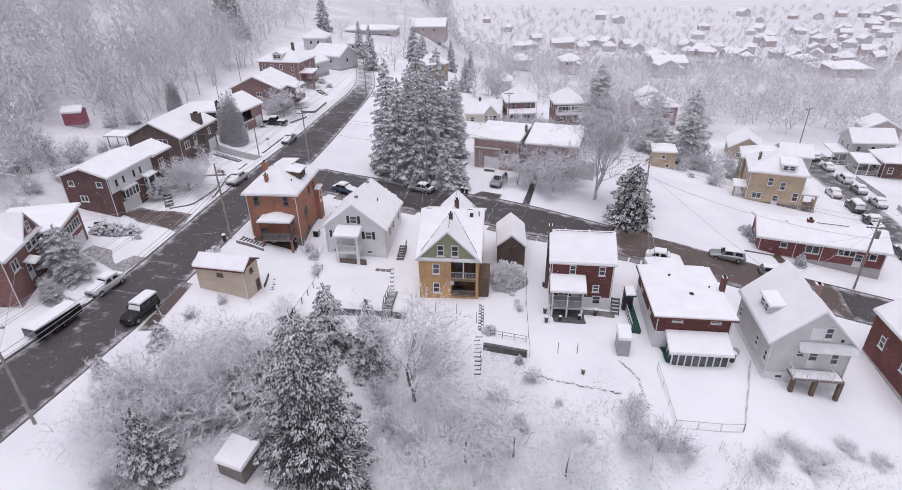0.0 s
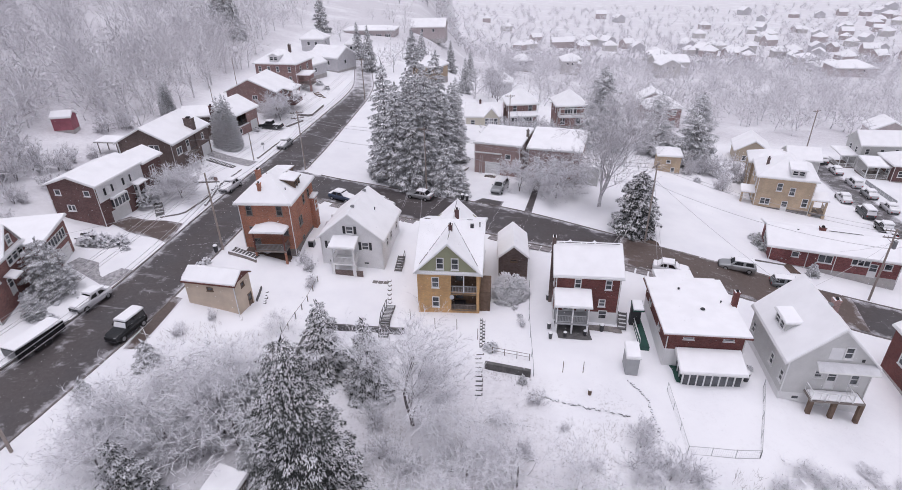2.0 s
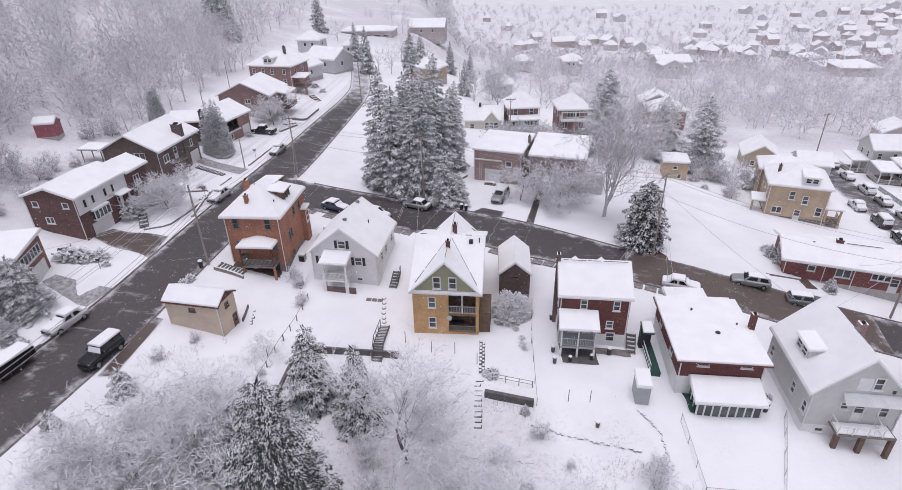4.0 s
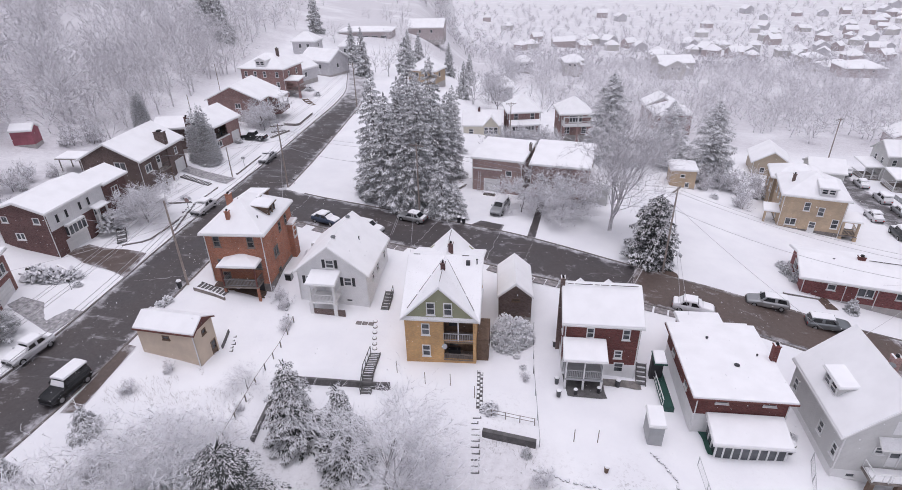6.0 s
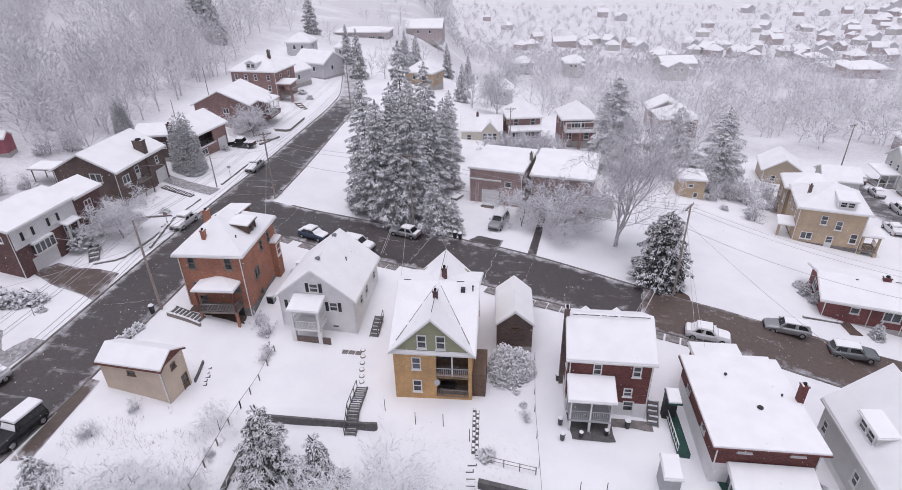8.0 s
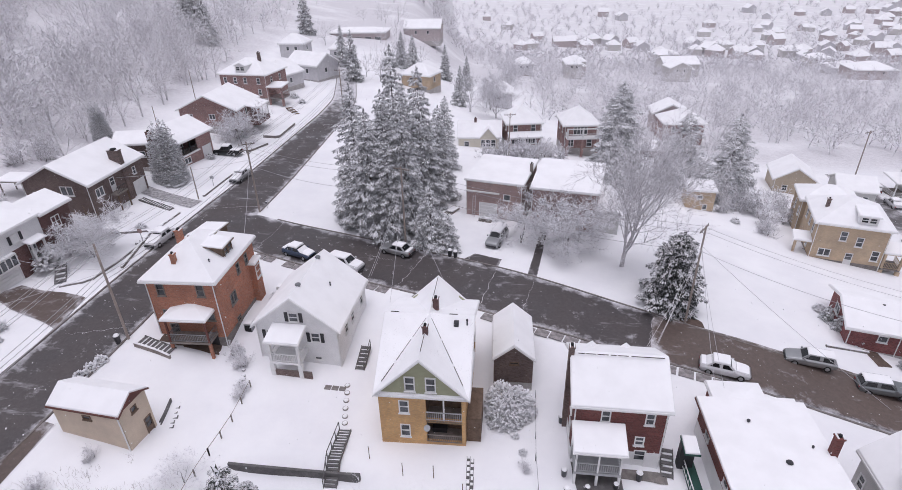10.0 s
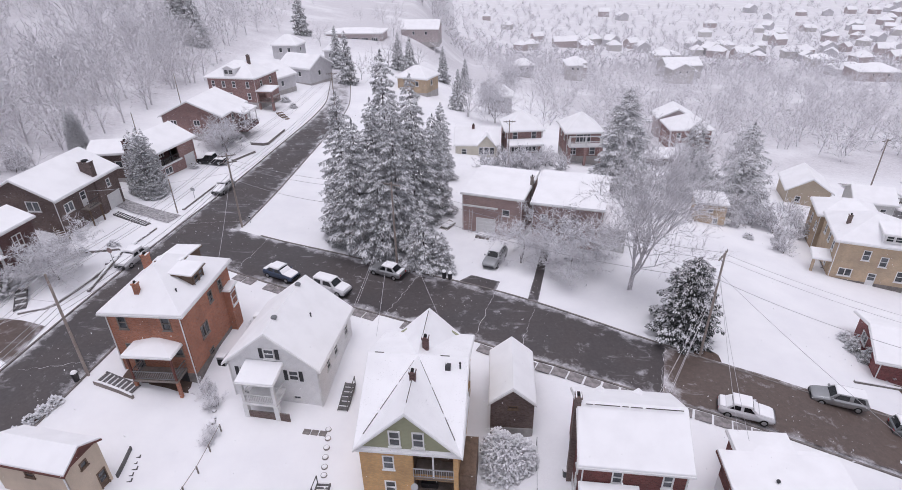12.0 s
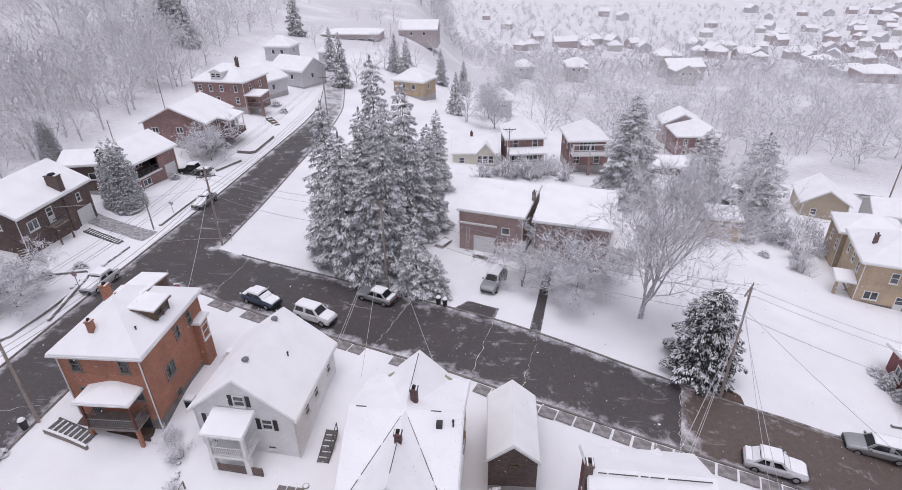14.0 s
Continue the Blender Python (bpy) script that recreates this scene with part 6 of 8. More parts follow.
plant(bare_tree("thicket_tree", 24, 7.2, "tangled bare tree covered in frost", (50, 48, 50, 55), 5, (2, 2, 1.8, 1.2), 0.02, 0.22, None, "tree", 1, 0.024, 0.0, 1, 1.35),
      [(-26.6, 39.4, 1.0), (-18.3, 37.6, 1.15), (-22.4, 40.0, 1.2), (-28.2, 35.4, 0.9), (-23.0, 46.8, 0.5), (1.2, 33.0, 0.95), (-2.2, 31.6, 0.85), (9.4, 31.5, 0.8), (-18.8, 46.0, 0.4), (16.5, 32.0, 0.6), (-18.4, 52.4, 0.42)])
plant(bare_tree("thicket_bush", 25, 3.0, "dense bare bush furred with frost", 40, 3, (2, 2, 1.2), 0.021, 0.3, None, "shrub", 4, 0.05, 0.09, 1),
      [(-20.4, 40.0, 1.0), (-18.0, 40.8, 0.9), (-23.6, 39.4, 1.2), (-17.0, 39.8, 1.2), (-26.2, 37.6, 1.0), (-22.6, 36.0, 1.0), (-20.6, 36.4, 1.1), (-7.2, 40.4, 1.1),
       (-5.8, 36.0, 1.2), (-3.4, 34.4, 1.2), (0.0, 35.6, 1.1), (4.4, 39.8, 0.7), (6.0, 36.0, 0.8), (16.2, 36.6, 1.1), (18.0, 34.6, 1.2), (15.6, 34.0, 1.2), (19.6, 33.4, 1.0), (17.0, 38.2, 0.8), (-28.8, 51.4, 0.6), (-26.4, 54.2, 0.5), (-27.6, 42.8, 0.8),
       (-27.0, 30.6, 1.0), (8.0, 42.0, 0.7), (29.0, 33.8, 1.15, 0.5), (31.6, 33.2, 1.1, 0.45), (26.5, 32.2, 1.1, 0.6), (35.0, 34.2, 1.0, 0.4), (30.2, 32.0, 1.0, 0.5), (37.0, 33.0, 0.9, 0.4), (12.0, 35.0, 0.5), (10.0, 38.6, 0.4), (-17.2, 61.6, 0.45), (-18.2, 65.8, 0.75), (-18.9, 67.0, 0.7), (-17.2, 62.6, 0.5), (7.9, 53.2, 0.4), (-18.2, 49.6, 0.45),
       (20.0, 127.5, 1.5), (16.5, 128.5, 1.6), (13.0, 128.0, 1.5), (24.0, 127.0, 1.4), (10.0, 126.0, 1.3), (18.2, 126.2, 1.3), (22, 129, 1.5), (14.8, 126.4, 1.3), (52.5, 101.0, 1.5), (50.5, 98.0, 1.1), (47.5, 106.5, 1.1), (54, 106, 1.8), (51.5, 108.5, 2.0), (48.8, 109.5, 1.6), (56.5, 104.5, 1.5), (59, 111, 1.5), (-58.0, 80.0, 1.2), (-60.0, 86, 1.3), (-57, 68, 1.1), (-59, 74, 1.2), (-61, 63, 1.3),
       (-62.5, 84.0, 1.5), (-64.0, 80.5, 1.6), (-66.5, 84.5, 1.7), (-69.0, 88.0, 1.7), (-61.0, 89.5, 1.2), (-66.0, 88.5, 1.3), (-71.5, 92.0, 1.6), (-63.5, 104.5, 1.4), (-60.5, 107.5, 1.3), (-62.0, 110.0, 1.5), (-58.8, 92.5, 0.9), (-73.5, 86.0, 1.6)])
# evergreen bushes
plant(shrub("rhododendron", 31, 1.75, 2.5, "round evergreen bush speckled with snow", 3600, 0.11), [(7.3, 59.5, 1.25, 1.15)])
plant(shrub("garden_bush", 32, 0.7, 0.8, "low rounded bush capped with snow", 160, 0.18, None, 0.8),
      [(-30.6, 64.4, 0.8), (-31.0, 63.4, 0.8), (-31.4, 62.4, 0.8), (-31.9, 61.3, 0.7), (-17.2, 75.6, 0.9), (-46.2, 67.2, 2.0), (-44.6, 67.6, 1.8), (-43.4, 68.6, 1.6), (-45.6, 68.6, 1.5), (-45.0, 80.6, 2.0), (-44.2, 82.6, 1.6), (-46.0, 82.0, 1.6), (-43.0, 68.0, 1.0), (-44.5, 67.0, 1.2), (-46.5, 66.8, 1.0), (-41.5, 66.5, 0.7), (-46.5, 55.2, 1.2), (-42.6, 52.4, 0.8), (-42.8, 87.0, 1.3), (-41.5, 88.2, 1.1), (-42.5, 119.0, 1.2), (-39.6, 118.0, 1.0), (4.3, 49.4, 1.0), (30.0, 46.2, 0.6),
       (-39.0, 90.5, 1.0), (-32.5, 158, 1.2), (-35.5, 163, 1.4), (-40.5, 149.0, 1.2), (45.6, 76.6, 1.0), (47.5, 101.8, 1.0), (-38.2, 131.5, 1.2), (-36.6, 133.5, 1.0), (8.0, 54.8, 0.5), (7.6, 56.6, 0.5)])

# dry stalks poking through the snow of the rough gardens
rng_w = np.random.default_rng(77)
W0 = []
while len(W0) < 9000:
    x, y = rng_w.uniform(-31, 37), rng_w.uniform(29, 57)
    d = noise.noise((x * 0.22, y * 0.22, 11)) + 0.35 * noise.noise((x * 0.8, y * 0.8, 4))
    inside = (x < -17.5 and y < 55 - 0.5 * abs(x + 24)) or (-17 < x < 8 and y < 41) or (3.5 < x < 8 and y < 46) or (8 < x < 17 and y < 41 - 0.2 * (x - 8)) or (15 < x and y < 34.8)
    if inside and d > 0.02:
        W0.append((x, y, float(height(x, y)) - 0.02))
W0 = np.array(W0)
tipw = rng_w.normal(size=W0.shape) * 0.16 + np.stack([np.zeros(len(W0)), np.zeros(len(W0)), rng_w.uniform(0.15, 0.55, len(W0))], 1)
sidew = np.cross(tipw, rng_w.normal(size=W0.shape))
sidew /= np.linalg.norm(sidew, axis=1)[:, None]
vw = ribbons(W0, W0 + tipw, np.full(len(W0), 0.011), np.full(len(W0), 0.004), sidew)
tagged(raw_part("dry_weeds", vw.tolist(), np.arange(len(vw)).reshape(-1, 4).tolist(), M["weed"], None), "dry frosted weeds standing in the snow", "weeds", kind="stuff")

# the wooded slope: single trees, haze put into their pale twig colour
slope = bare_tree("woodland_tree", 41, 12.0, "bare frosted woodland tree, greyed for haze", 40, 4, (2, 1.7, 1.2, 0.8), 0.035, 0.26, M["mid_frost_haze"])
rng = random.Random(5)
spots = []
while len(spots) < 230:
    x, y = rng.uniform(-120, -57) if len(spots) < 150 else rng.uniform(-85, -56), rng.uniform(48, 240) if len(spots) < 150 else rng.uniform(95, 200)
    if x < -57 - max(0, (y - 170)) * 0.1 and not (-72.5 < x < -56 and 82 < y < 107):
        spots.append((x, y, rng.uniform(0.55, 1.1)))
for y0, y1, x0, x1, n in ((205, 330, -60, 0, 12), (150, 205, 36, 130, 30), (152, 215, 6, 36, 20), (186, 215, -22, 6, 6)):
    for _ in range(n):
        spots.append((rng.uniform(x0, x1), rng.uniform(y0, y1), rng.uniform(0.5, 1.0)))
spots = [s for s in spots if float(off_road(np.array(s[0]), np.array(s[1]))) > 3]
plant(slope, spots)
for ob in list(scene.objects):
    if ob.name.startswith("woodland_tree"):
        ob["group"] = "trees of the wooded slope"


def far_woods(name, label, seed, count, where, levels, kids, thin, spread_deg=40, lo=6, hi=13):
    """A distant wood as one mesh: trees of a few shapes, each with limbs and fine twigs."""
    rng = np.random.default_rng(seed)
    shapes = []
    for _ in range(7):
        s = grow(rng, 10.0, spread_deg, levels, kids, thin, 0.5, 0.28)
        P0, P1 = np.array([q[0] for q in s]), np.array([q[1] for q in s])
        k = 10.0 / P1[:, 2].max()
        R0, R1 = np.maximum(np.array([q[2] for q in s]) * 0.8, thin), np.maximum(np.array([q[3] for q in s]) * 0.8, thin * 0.6)
        d = P1 - P0
        side = np.cross(d, rng.normal(size=d.shape))
        side /= np.linalg.norm(side, axis=1)[:, None] + 1e-9
        shapes.append(ribbons(P0 * k, P1 * k, R0, R1, side))
    V = []
    for _ in range(count):
        x, y = where(rng)
        s, a = rng.uniform(lo, hi) / 10, rng.random() * 6.283
        c, w = math.cos(a), math.sin(a)
        q = shapes[rng.integers(7)]
        V.append(np.stack([(q[:, 0] * c - q[:, 1] * w) * s * 1.15 + x, (q[:, 0] * w + q[:, 1] * c) * s * 1.15 + y, q[:, 2] * s + float(height(x, y))], 1))
    V = np.concatenate(V)
    me = bpy.data.meshes.new(name)
    n = len(V) // 4
    me.vertices.add(len(V))
    me.vertices.foreach_set("co", V.ravel().astype(np.float32))
    me.loops.add(4 * n)
    me.loops.foreach_set("vertex_index", np.arange(4 * n, dtype=np.int32))
    me.polygons.add(n)
    me.polygons.foreach_set("loop_start", np.arange(0, 4 * n, 4, dtype=np.int32))
    me.update()
    # Besides frost, this pale colour carries the haze over the wood.
    me.materials.append(M["far_frost_haze"])
    tagged(new(name, me), label, "woodland", kind="stuff")


def slope_spot(g):
    """A place on the wooded slope, clear of the glade before the red shed."""
    while True:
        y = 70 + 330 * g.random() ** 1.15
        x = g.uniform(-0.92 * y - 8, -64)
        if not (x > -72.5 and 84 < y < 106):
            return x, y


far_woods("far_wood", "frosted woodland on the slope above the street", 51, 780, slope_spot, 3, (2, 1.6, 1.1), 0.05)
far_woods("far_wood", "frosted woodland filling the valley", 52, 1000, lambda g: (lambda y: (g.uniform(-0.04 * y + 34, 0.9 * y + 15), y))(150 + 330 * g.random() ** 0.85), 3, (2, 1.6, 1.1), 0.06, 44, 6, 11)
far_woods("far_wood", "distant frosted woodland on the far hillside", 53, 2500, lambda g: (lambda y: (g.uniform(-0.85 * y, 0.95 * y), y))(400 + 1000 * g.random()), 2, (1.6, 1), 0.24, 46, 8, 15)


# ---- drives, paths and walls ----
def patch(name, corners, material, label, rise=0.07, n=7, kind="structure", category="driveway"):
    """A sheet laid on the ground between four corners."""
    (ax, ay), (bx, by), (cx, cy), (dx, dy) = corners
    V = []
    for j in range(n):
        for i in range(n):
            u, v = i / (n - 1), j / (n - 1)
            x = (ax * (1 - u) + bx * u) * (1 - v) + (dx * (1 - u) + cx * u) * v
            y = (ay * (1 - u) + by * u) * (1 - v) + (dy * (1 - u) + cy * u) * v
            w = 0.12 * noise.noise((x * 0.9, y * 0.9, 7)) if i in (0, n - 1) or j in (0, n - 1) else 0
            V.append((x + w, y + w, float(height(x, y)) + rise + 0.05))
    F = [(j * n + i, j * n + i + 1, (j + 1) * n + i + 1, (j + 1) * n + i) for j in range(n - 1) for i in range(n - 1)]
    ob = raw_part(name, V, F, material, None, smooth=True)
    ob.data.attributes.new("edge", "FLOAT", "POINT").data.foreach_set("value", np.array([float(k % n in (0, n - 1) or k // n in (0, n - 1)) * 0.7 for k in range(n * n)], np.float32))
    return tagged(ob, label, category, kind=kind)


patch("drive_brick_house", [(-47.7, 74.4), (-37.3, 68.8), (-37.4, 74.3), (-46.0, 77.0)], M["brown_asphalt"], "wet brown driveway below the garage")
patch("drive_ranch", [(-44.6, 101.2), (-35.3, 97.7), (-34.5, 100.2), (-44.2, 103.8)], M["slushy_drive"], "driveway thinly covered in snow")
patch("drive_cottage", [(-46.2, 61.9), (-39.9, 58.4), (-38.6, 62.2), (-45.5, 63.5)], M["slushy_drive"], "driveway under slush and snow", rise=0.03)
patch("drive_apron", [(3.9, 83.9), (8.1, 81.6), (8.9, 83.8), (5.6, 85.4)], M["asphalt"], "bare wet patch of driveway", rise=0.05)
patch("garden_path", [(11.5, 79.4), (12.5, 78.9), (16.2, 92.6), (15.3, 93.0)], M["asphalt"], "narrow cleared dark path to the house", rise=0.05, category="path")
patch("road_patch", [(24.2, 72.2), (21.6, 65.4), (49.8, 55.6), (51.6, 62.2)], M["brown_asphalt"], "older brownish stretch of asphalt", rise=0.055, n=14, category="road")
patch("yard_soil", [(4.8, 56.6), (9.0, 56.2), (9.0, 60.8), (4.8, 61.2)], M["thin_snow"], "bare soil under the evergreen bush", rise=0.03, category="ground")
patch("patio", [(11.6, 51.0), (15.2, 50.6), (15.4, 53.4), (11.6, 53.8)], M["dark_stone"], "dark stone patio below the porch", rise=0.02, category="patio")
patch("patio_strip", [(15.2, 52.3), (18.8, 51.8), (18.9, 52.8), (15.3, 53.2)], M["stone"], "wet stone slabs along the house", rise=0.03, category="patio")
patch("entry_path", [(46.2, 69.7), (47.5, 69.2), (47.7, 67.0), (46.1, 67.0)], M["soil"], "bare brown path before the ranch house", rise=0.03, category="path")
patch("tree_ring", [(26.8, 71.4), (29.0, 69.9), (29.6, 73.0), (27.6, 74.4)], M["soil"], "bare brown earth beside the conifer", rise=0.02, category="ground")

patch("verge_paving", [(-32.0, 57.7), (-30.8, 57.2), (-32.0, 48.9), (-33.5, 48.7)], M["brown_asphalt"], "strip of bare reddish paving beside the street", rise=0.06, category="pavement")


SOUTH_WALK = [(a[0] - l[0] * (a[2] + 0.85), a[1] - l[1] * (a[2] + 0.85), math.degrees(math.atan2(-l[0], l[1]))) for a, l in zip(*STREETS[1]) if -21 < a[0] < 33]
walkway = thing("pavement", pose(0, 0, 0), "concrete pavement slabs partly under snow", "pavement", kind="structure")
bm = bmesh.new()
box(bm, -0.68, 0.68, -0.55, 0.55, -0.08, 0.0)
bmesh.ops.bevel(bm, geom=[e for e in bm.edges if all(v.co.z > -0.01 for v in e.verts)], offset=0.02, segments=1, affect="EDGES")
slab_mesh = bpy.data.meshes.new("slab")
bm.to_mesh(slab_mesh)
bm.free()
slab_mesh.materials.append(dusted("wet_slab", (0.25, 0.23, 0.23), 0.12, 0.7, 0.6, 0.62, 0.95))
for k, (x, y, a) in enumerate(SOUTH_WALK):
    if x < 7 and ((k * 7) % 11 in (3, 8) or x > -6 and k % 3):
        continue
    s = new("slab", slab_mesh)
    s.matrix_basis = pose(x, y, float(height(x, y)) + 0.145 + 0.01 * (k % 3), 0, 2.0, a)
    s.parent = walkway


def crack(pts, w=0.014):
    V, F = [], []
    rng = random.Random(int(pts[0][0] * 10))
    (x0, y0), (x1, y1) = pts
    n = 16
    dx, dy = x1 - x0, y1 - y0
    L = math.hypot(dx, dy)
    for k in range(n + 1):
        o = rng.uniform(-0.16, 0.16)
        x, y = x0 + dx * k / n - dy / L * o, y0 + dy * k / n + dx / L * o
        ww = w * rng.uniform(0.3, 1.4)
        for s in (-1, 1):
            px, py = x - dy / L * ww * s, y + dx / L * ww * s
            V.append((px, py, float(height(px, py)) + 0.105))
    F = [(2 * k, 2 * k + 1, 2 * k + 3, 2 * k + 2) for k in range(n)]
    tagged(raw_part("crack", V, F, M["snow"], None), "snow-filled crack across the asphalt", "crack", "cracks in the road", "structure")


for p in ([(8.1, 81.6), (5.6, 74.0)], [(12.3, 78.9), (9.8, 71.6)], [(-0.6, 85.5), (-4.0, 77.6)], [(24.2, 72.2), (21.6, 65.6)], [(-22.6, 86.6), (-21.0, 94.6)], [(-8.6, 85.9), (-4.8, 84.0)],
          [(-36.0, 68.0), (-30.4, 69.4)], [(-34.4, 97.2), (-25.6, 99.4)], [(-33.4, 103.5), (-25.0, 105.0)], [(-18.4, 84.6), (-17.0, 88.6)]):
    crack(p)


def low_wall(name, pts, h, w, label, material=None, cap=True):
    ob = strip(name, pts, w, -0.9, h, material or M["stone"])
    tagged(ob, label, "wall", kind="structure")
    if cap:
        strip("snow_cap", pts, w * 0.8, h + 0.004, h + 0.09, M["roof_snow"], ob)
    return ob


low_wall("retaining_wall_garden", [(-15.7, 54.3), (-5.0, 53.1)], 0.88, 0.22, "dark grey stone garden retaining wall", M["dark_stone"], False)
low_wall("retaining_wall_side", [(-15.8, 54.4), (-16.3, 46.6)], 0.38, 0.3, "dark grey stone retaining wall beside the fence", M["dark_stone"], False)
low_wall("stone_wall_yard", [(3.5, 46.7), (7.9, 45.4)], 0.8, 0.4, "dark dry-stone wall topped with plants and snow", M["dark_stone"], False)


def stone_row(name, pts, size, label):
    """A broken line of rough stones, each half buried in the snow."""
    ob = thing(name, pose(0, 0, 0), label, "wall", kind="structure")
    rng = random.Random(int(pts[0][0] * 10))
    for (xa, ya), (xb, yb) in zip(pts, pts[1:]):
        n = int(math.hypot(xb - xa, yb - ya) / (size * 0.42))
        for k in range(n):
            if rng.random() < 0.22:
                continue
            x, y = xa + (xb - xa) * k / n + rng.uniform(-0.1, 0.1), ya + (yb - ya) * k / n + rng.uniform(-0.12, 0.12)
            r = size * rng.uniform(0.2, 0.45)
            bm = bmesh.new()
            bmesh.ops.create_icosphere(bm, subdivisions=1, radius=r)
            for v in bm.verts:
                v.co *= rng.uniform(0.75, 1.15)
                v.co.z *= 0.75
            st = part("stone", bm, M["edge_stone"], ob)
            st.matrix_basis = pose(x, y, float(height(x, y)) + r * 0.25 + 0.1 + 0.16 * noise.noise((x * 0.35, y * 0.35, 0)) + 0.28 * noise.noise((x * 0.11, y * 0.11, 3)), 0, 0, rng.uniform(0, 360))


stone_row("stone_edge", [(7.2, 43.2), (10.2, 41.9), (16.4, 40.2)], 0.46, "broken line of edging stones in the snow")
stone_row("stone_heap", [(-17.9, 65.6), (-17.5, 64.4), (-17.9, 63.2)], 0.9, "heap of rough stones beside the fence")
stone_row("verge_stones", [(-37.5, 86.5), (-36.4, 94.6)], 0.8, "rubble edging under snow along the front lawn")
stone_row("stone_edge_low", [(1.6, 36.0), (5.4, 35.4), (7.4, 36.0)], 0.3, "old terrace edge of stones")
stone_row("stone_edge_upper", [(1.0, 40.0), (7.2, 39.2)], 0.28, "old terrace edge of stones")
stone_row("stone_edge_path", [(17.4, 44.8), (18.6, 42.4), (18.4, 38.4)], 0.34, "rough stones along the bank beside the tool shed")
low_wall("yard_wall_west", [(-41.2, 88.5), (-37.4, 90.2), (-36.6, 80.6)], 0.3, 0.3, "low stone wall along the front lawn", M["stone"])
low_wall("yard_wall_west_low", [(-41.6, 76.6), (-38.7, 77.3), (-37.7, 82.0), (-37.0, 87.5)], 0.25, 0.3, "low stone edging of the lawn", M["stone"])
low_wall("yard_wall_hill", [(-34.2, 131.4), (-31.2, 131.0), (-30.2, 140.4)], 0.5, 0.35, "dark retaining wall of a raised lawn", M["stone"])
low_wall("yard_wall_hill_upper", [(-34.6, 122.0), (-32.2, 127.0)], 0.4, 0.35, "dark retaining wall stub", M["stone"])
low_wall("field_edge", [(42.0, 69.5), (46.4, 69.0)], 0.25, 0.25, "low wall beside the ranch lawn", M["stone"])
low_wall("street_edge", [(-44.0, 41.5), (-41.6, 50.0), (-40.6, 53.6)], 0.2, 0.4, "rough stone verge under snow", M["stone"])
low_wall("west_verge", [(-37.6, 88.0), (-36.2, 96.0)], 0.2, 0.35, "low rubble verge under snow", M["stone"])
low_wall("west_verge_north", [(-35.0, 102.0), (-34.2, 108.0), (-33.2, 114.2)], 0.25, 0.35, "low rubble verge under snow", M["stone"])
low_wall("drive_wall", [(-46.6, 71.2), (-43.2, 69.6)], 0.35, 0.3, "low wall beside the driveway", M["stone"])
low_wall("bed_edge", [(-32.0, 60.4), (-30.4, 65.0)], 0.15, 0.25, "brick bed edging beside the street", M["maroon_brick"])


def posts_fence(name, label, pts, h, gap, material, rails=2, post=0.07, panel=None, category="fence", mesh=0):
    """A fence: posts with rails or a panel between them."""
    x0, y0 = pts[0]
    ob = thing(name, pose(x0, y0, 0), label, category)
    for (xa, ya), (xb, yb) in zip(pts, pts[1:]):
        n = max(1, round(math.hypot(xb - xa, yb - ya) / gap))
        P = []
        for k in range(n + 1):
            x, y = xa + (xb - xa) * k / n, ya + (yb - ya) * k / n
            P.append((x - x0, y - y0, float(height(x, y))))
        for x, y, z in P:
            bm = bmesh.new()
            box(bm, x - post / 2, x + post / 2, y - post / 2, y + post / 2, z - 0.3, z + h)
            part("post", bm, material, ob)
        for a, b in zip(P, P[1:]):
            if panel:
                bm = bmesh.new()
                bar(bm, (a[0], a[1], a[2] + h * 0.52), (b[0], b[1], b[2] + h * 0.52), 0.03, h * 0.9)
                part("panel", bm, panel, ob)
            if mesh:
                # woven diagonal wire
                V, F = [], []
                m = max(2, round(math.dist(a[:2], b[:2]) / mesh))
                for k in range(-3, m + 1):
                    for slope in (1, -1):
                        ends = []
                        for q in (0.0, 1.0):
                            v = min(1.0, max(0.0, (k + 3 * (q if slope > 0 else 1 - q)) / m))
                            zq = (v * m - k) / 3 if slope > 0 else 1 - (v * m - k) / 3
                            ends.append((a[0] + (b[0] - a[0]) * v, a[1] + (b[1] - a[1]) * v, a[2] + (b[2] - a[2]) * v + h * 0.95 * zq))
                        n0 = len(V)
                        for p in ends:
                            V += [(p[0], p[1], p[2] - 0.006), (p[0] + 0.003, p[1] - 0.003, p[2] + 0.006)]
                        F.append((n0, n0 + 1, n0 + 3, n0 + 2))
                raw_part("wire_mesh", V, F, M["fence_wire"], ob)
            for r in range(rails):
                bm = bmesh.new()
                zz = h * (0.95 - 0.45 * r) if not mesh else h * (0.95 - 0.9 * r)
                bar(bm, (a[0], a[1], a[2] + zz), (b[0], b[1], b[2] + zz), 0.035)
                part("rail", bm, material, ob)
    return ob


posts_fence("boundary_fence", "old post-and-wire fence between back gardens", [(-18.6, 46.6), (-17.4, 55.0), (-16.5, 63.0)], 0.9, 2.2, M["grey_wood"], 1, 0.09)
posts_fence("garden_fence", "thin metal fence between the gardens", [(9.9, 61.0), (8.9, 54.0), (8.2, 45.4)], 1.0, 2.6, M["steel"], 1, 0.05)
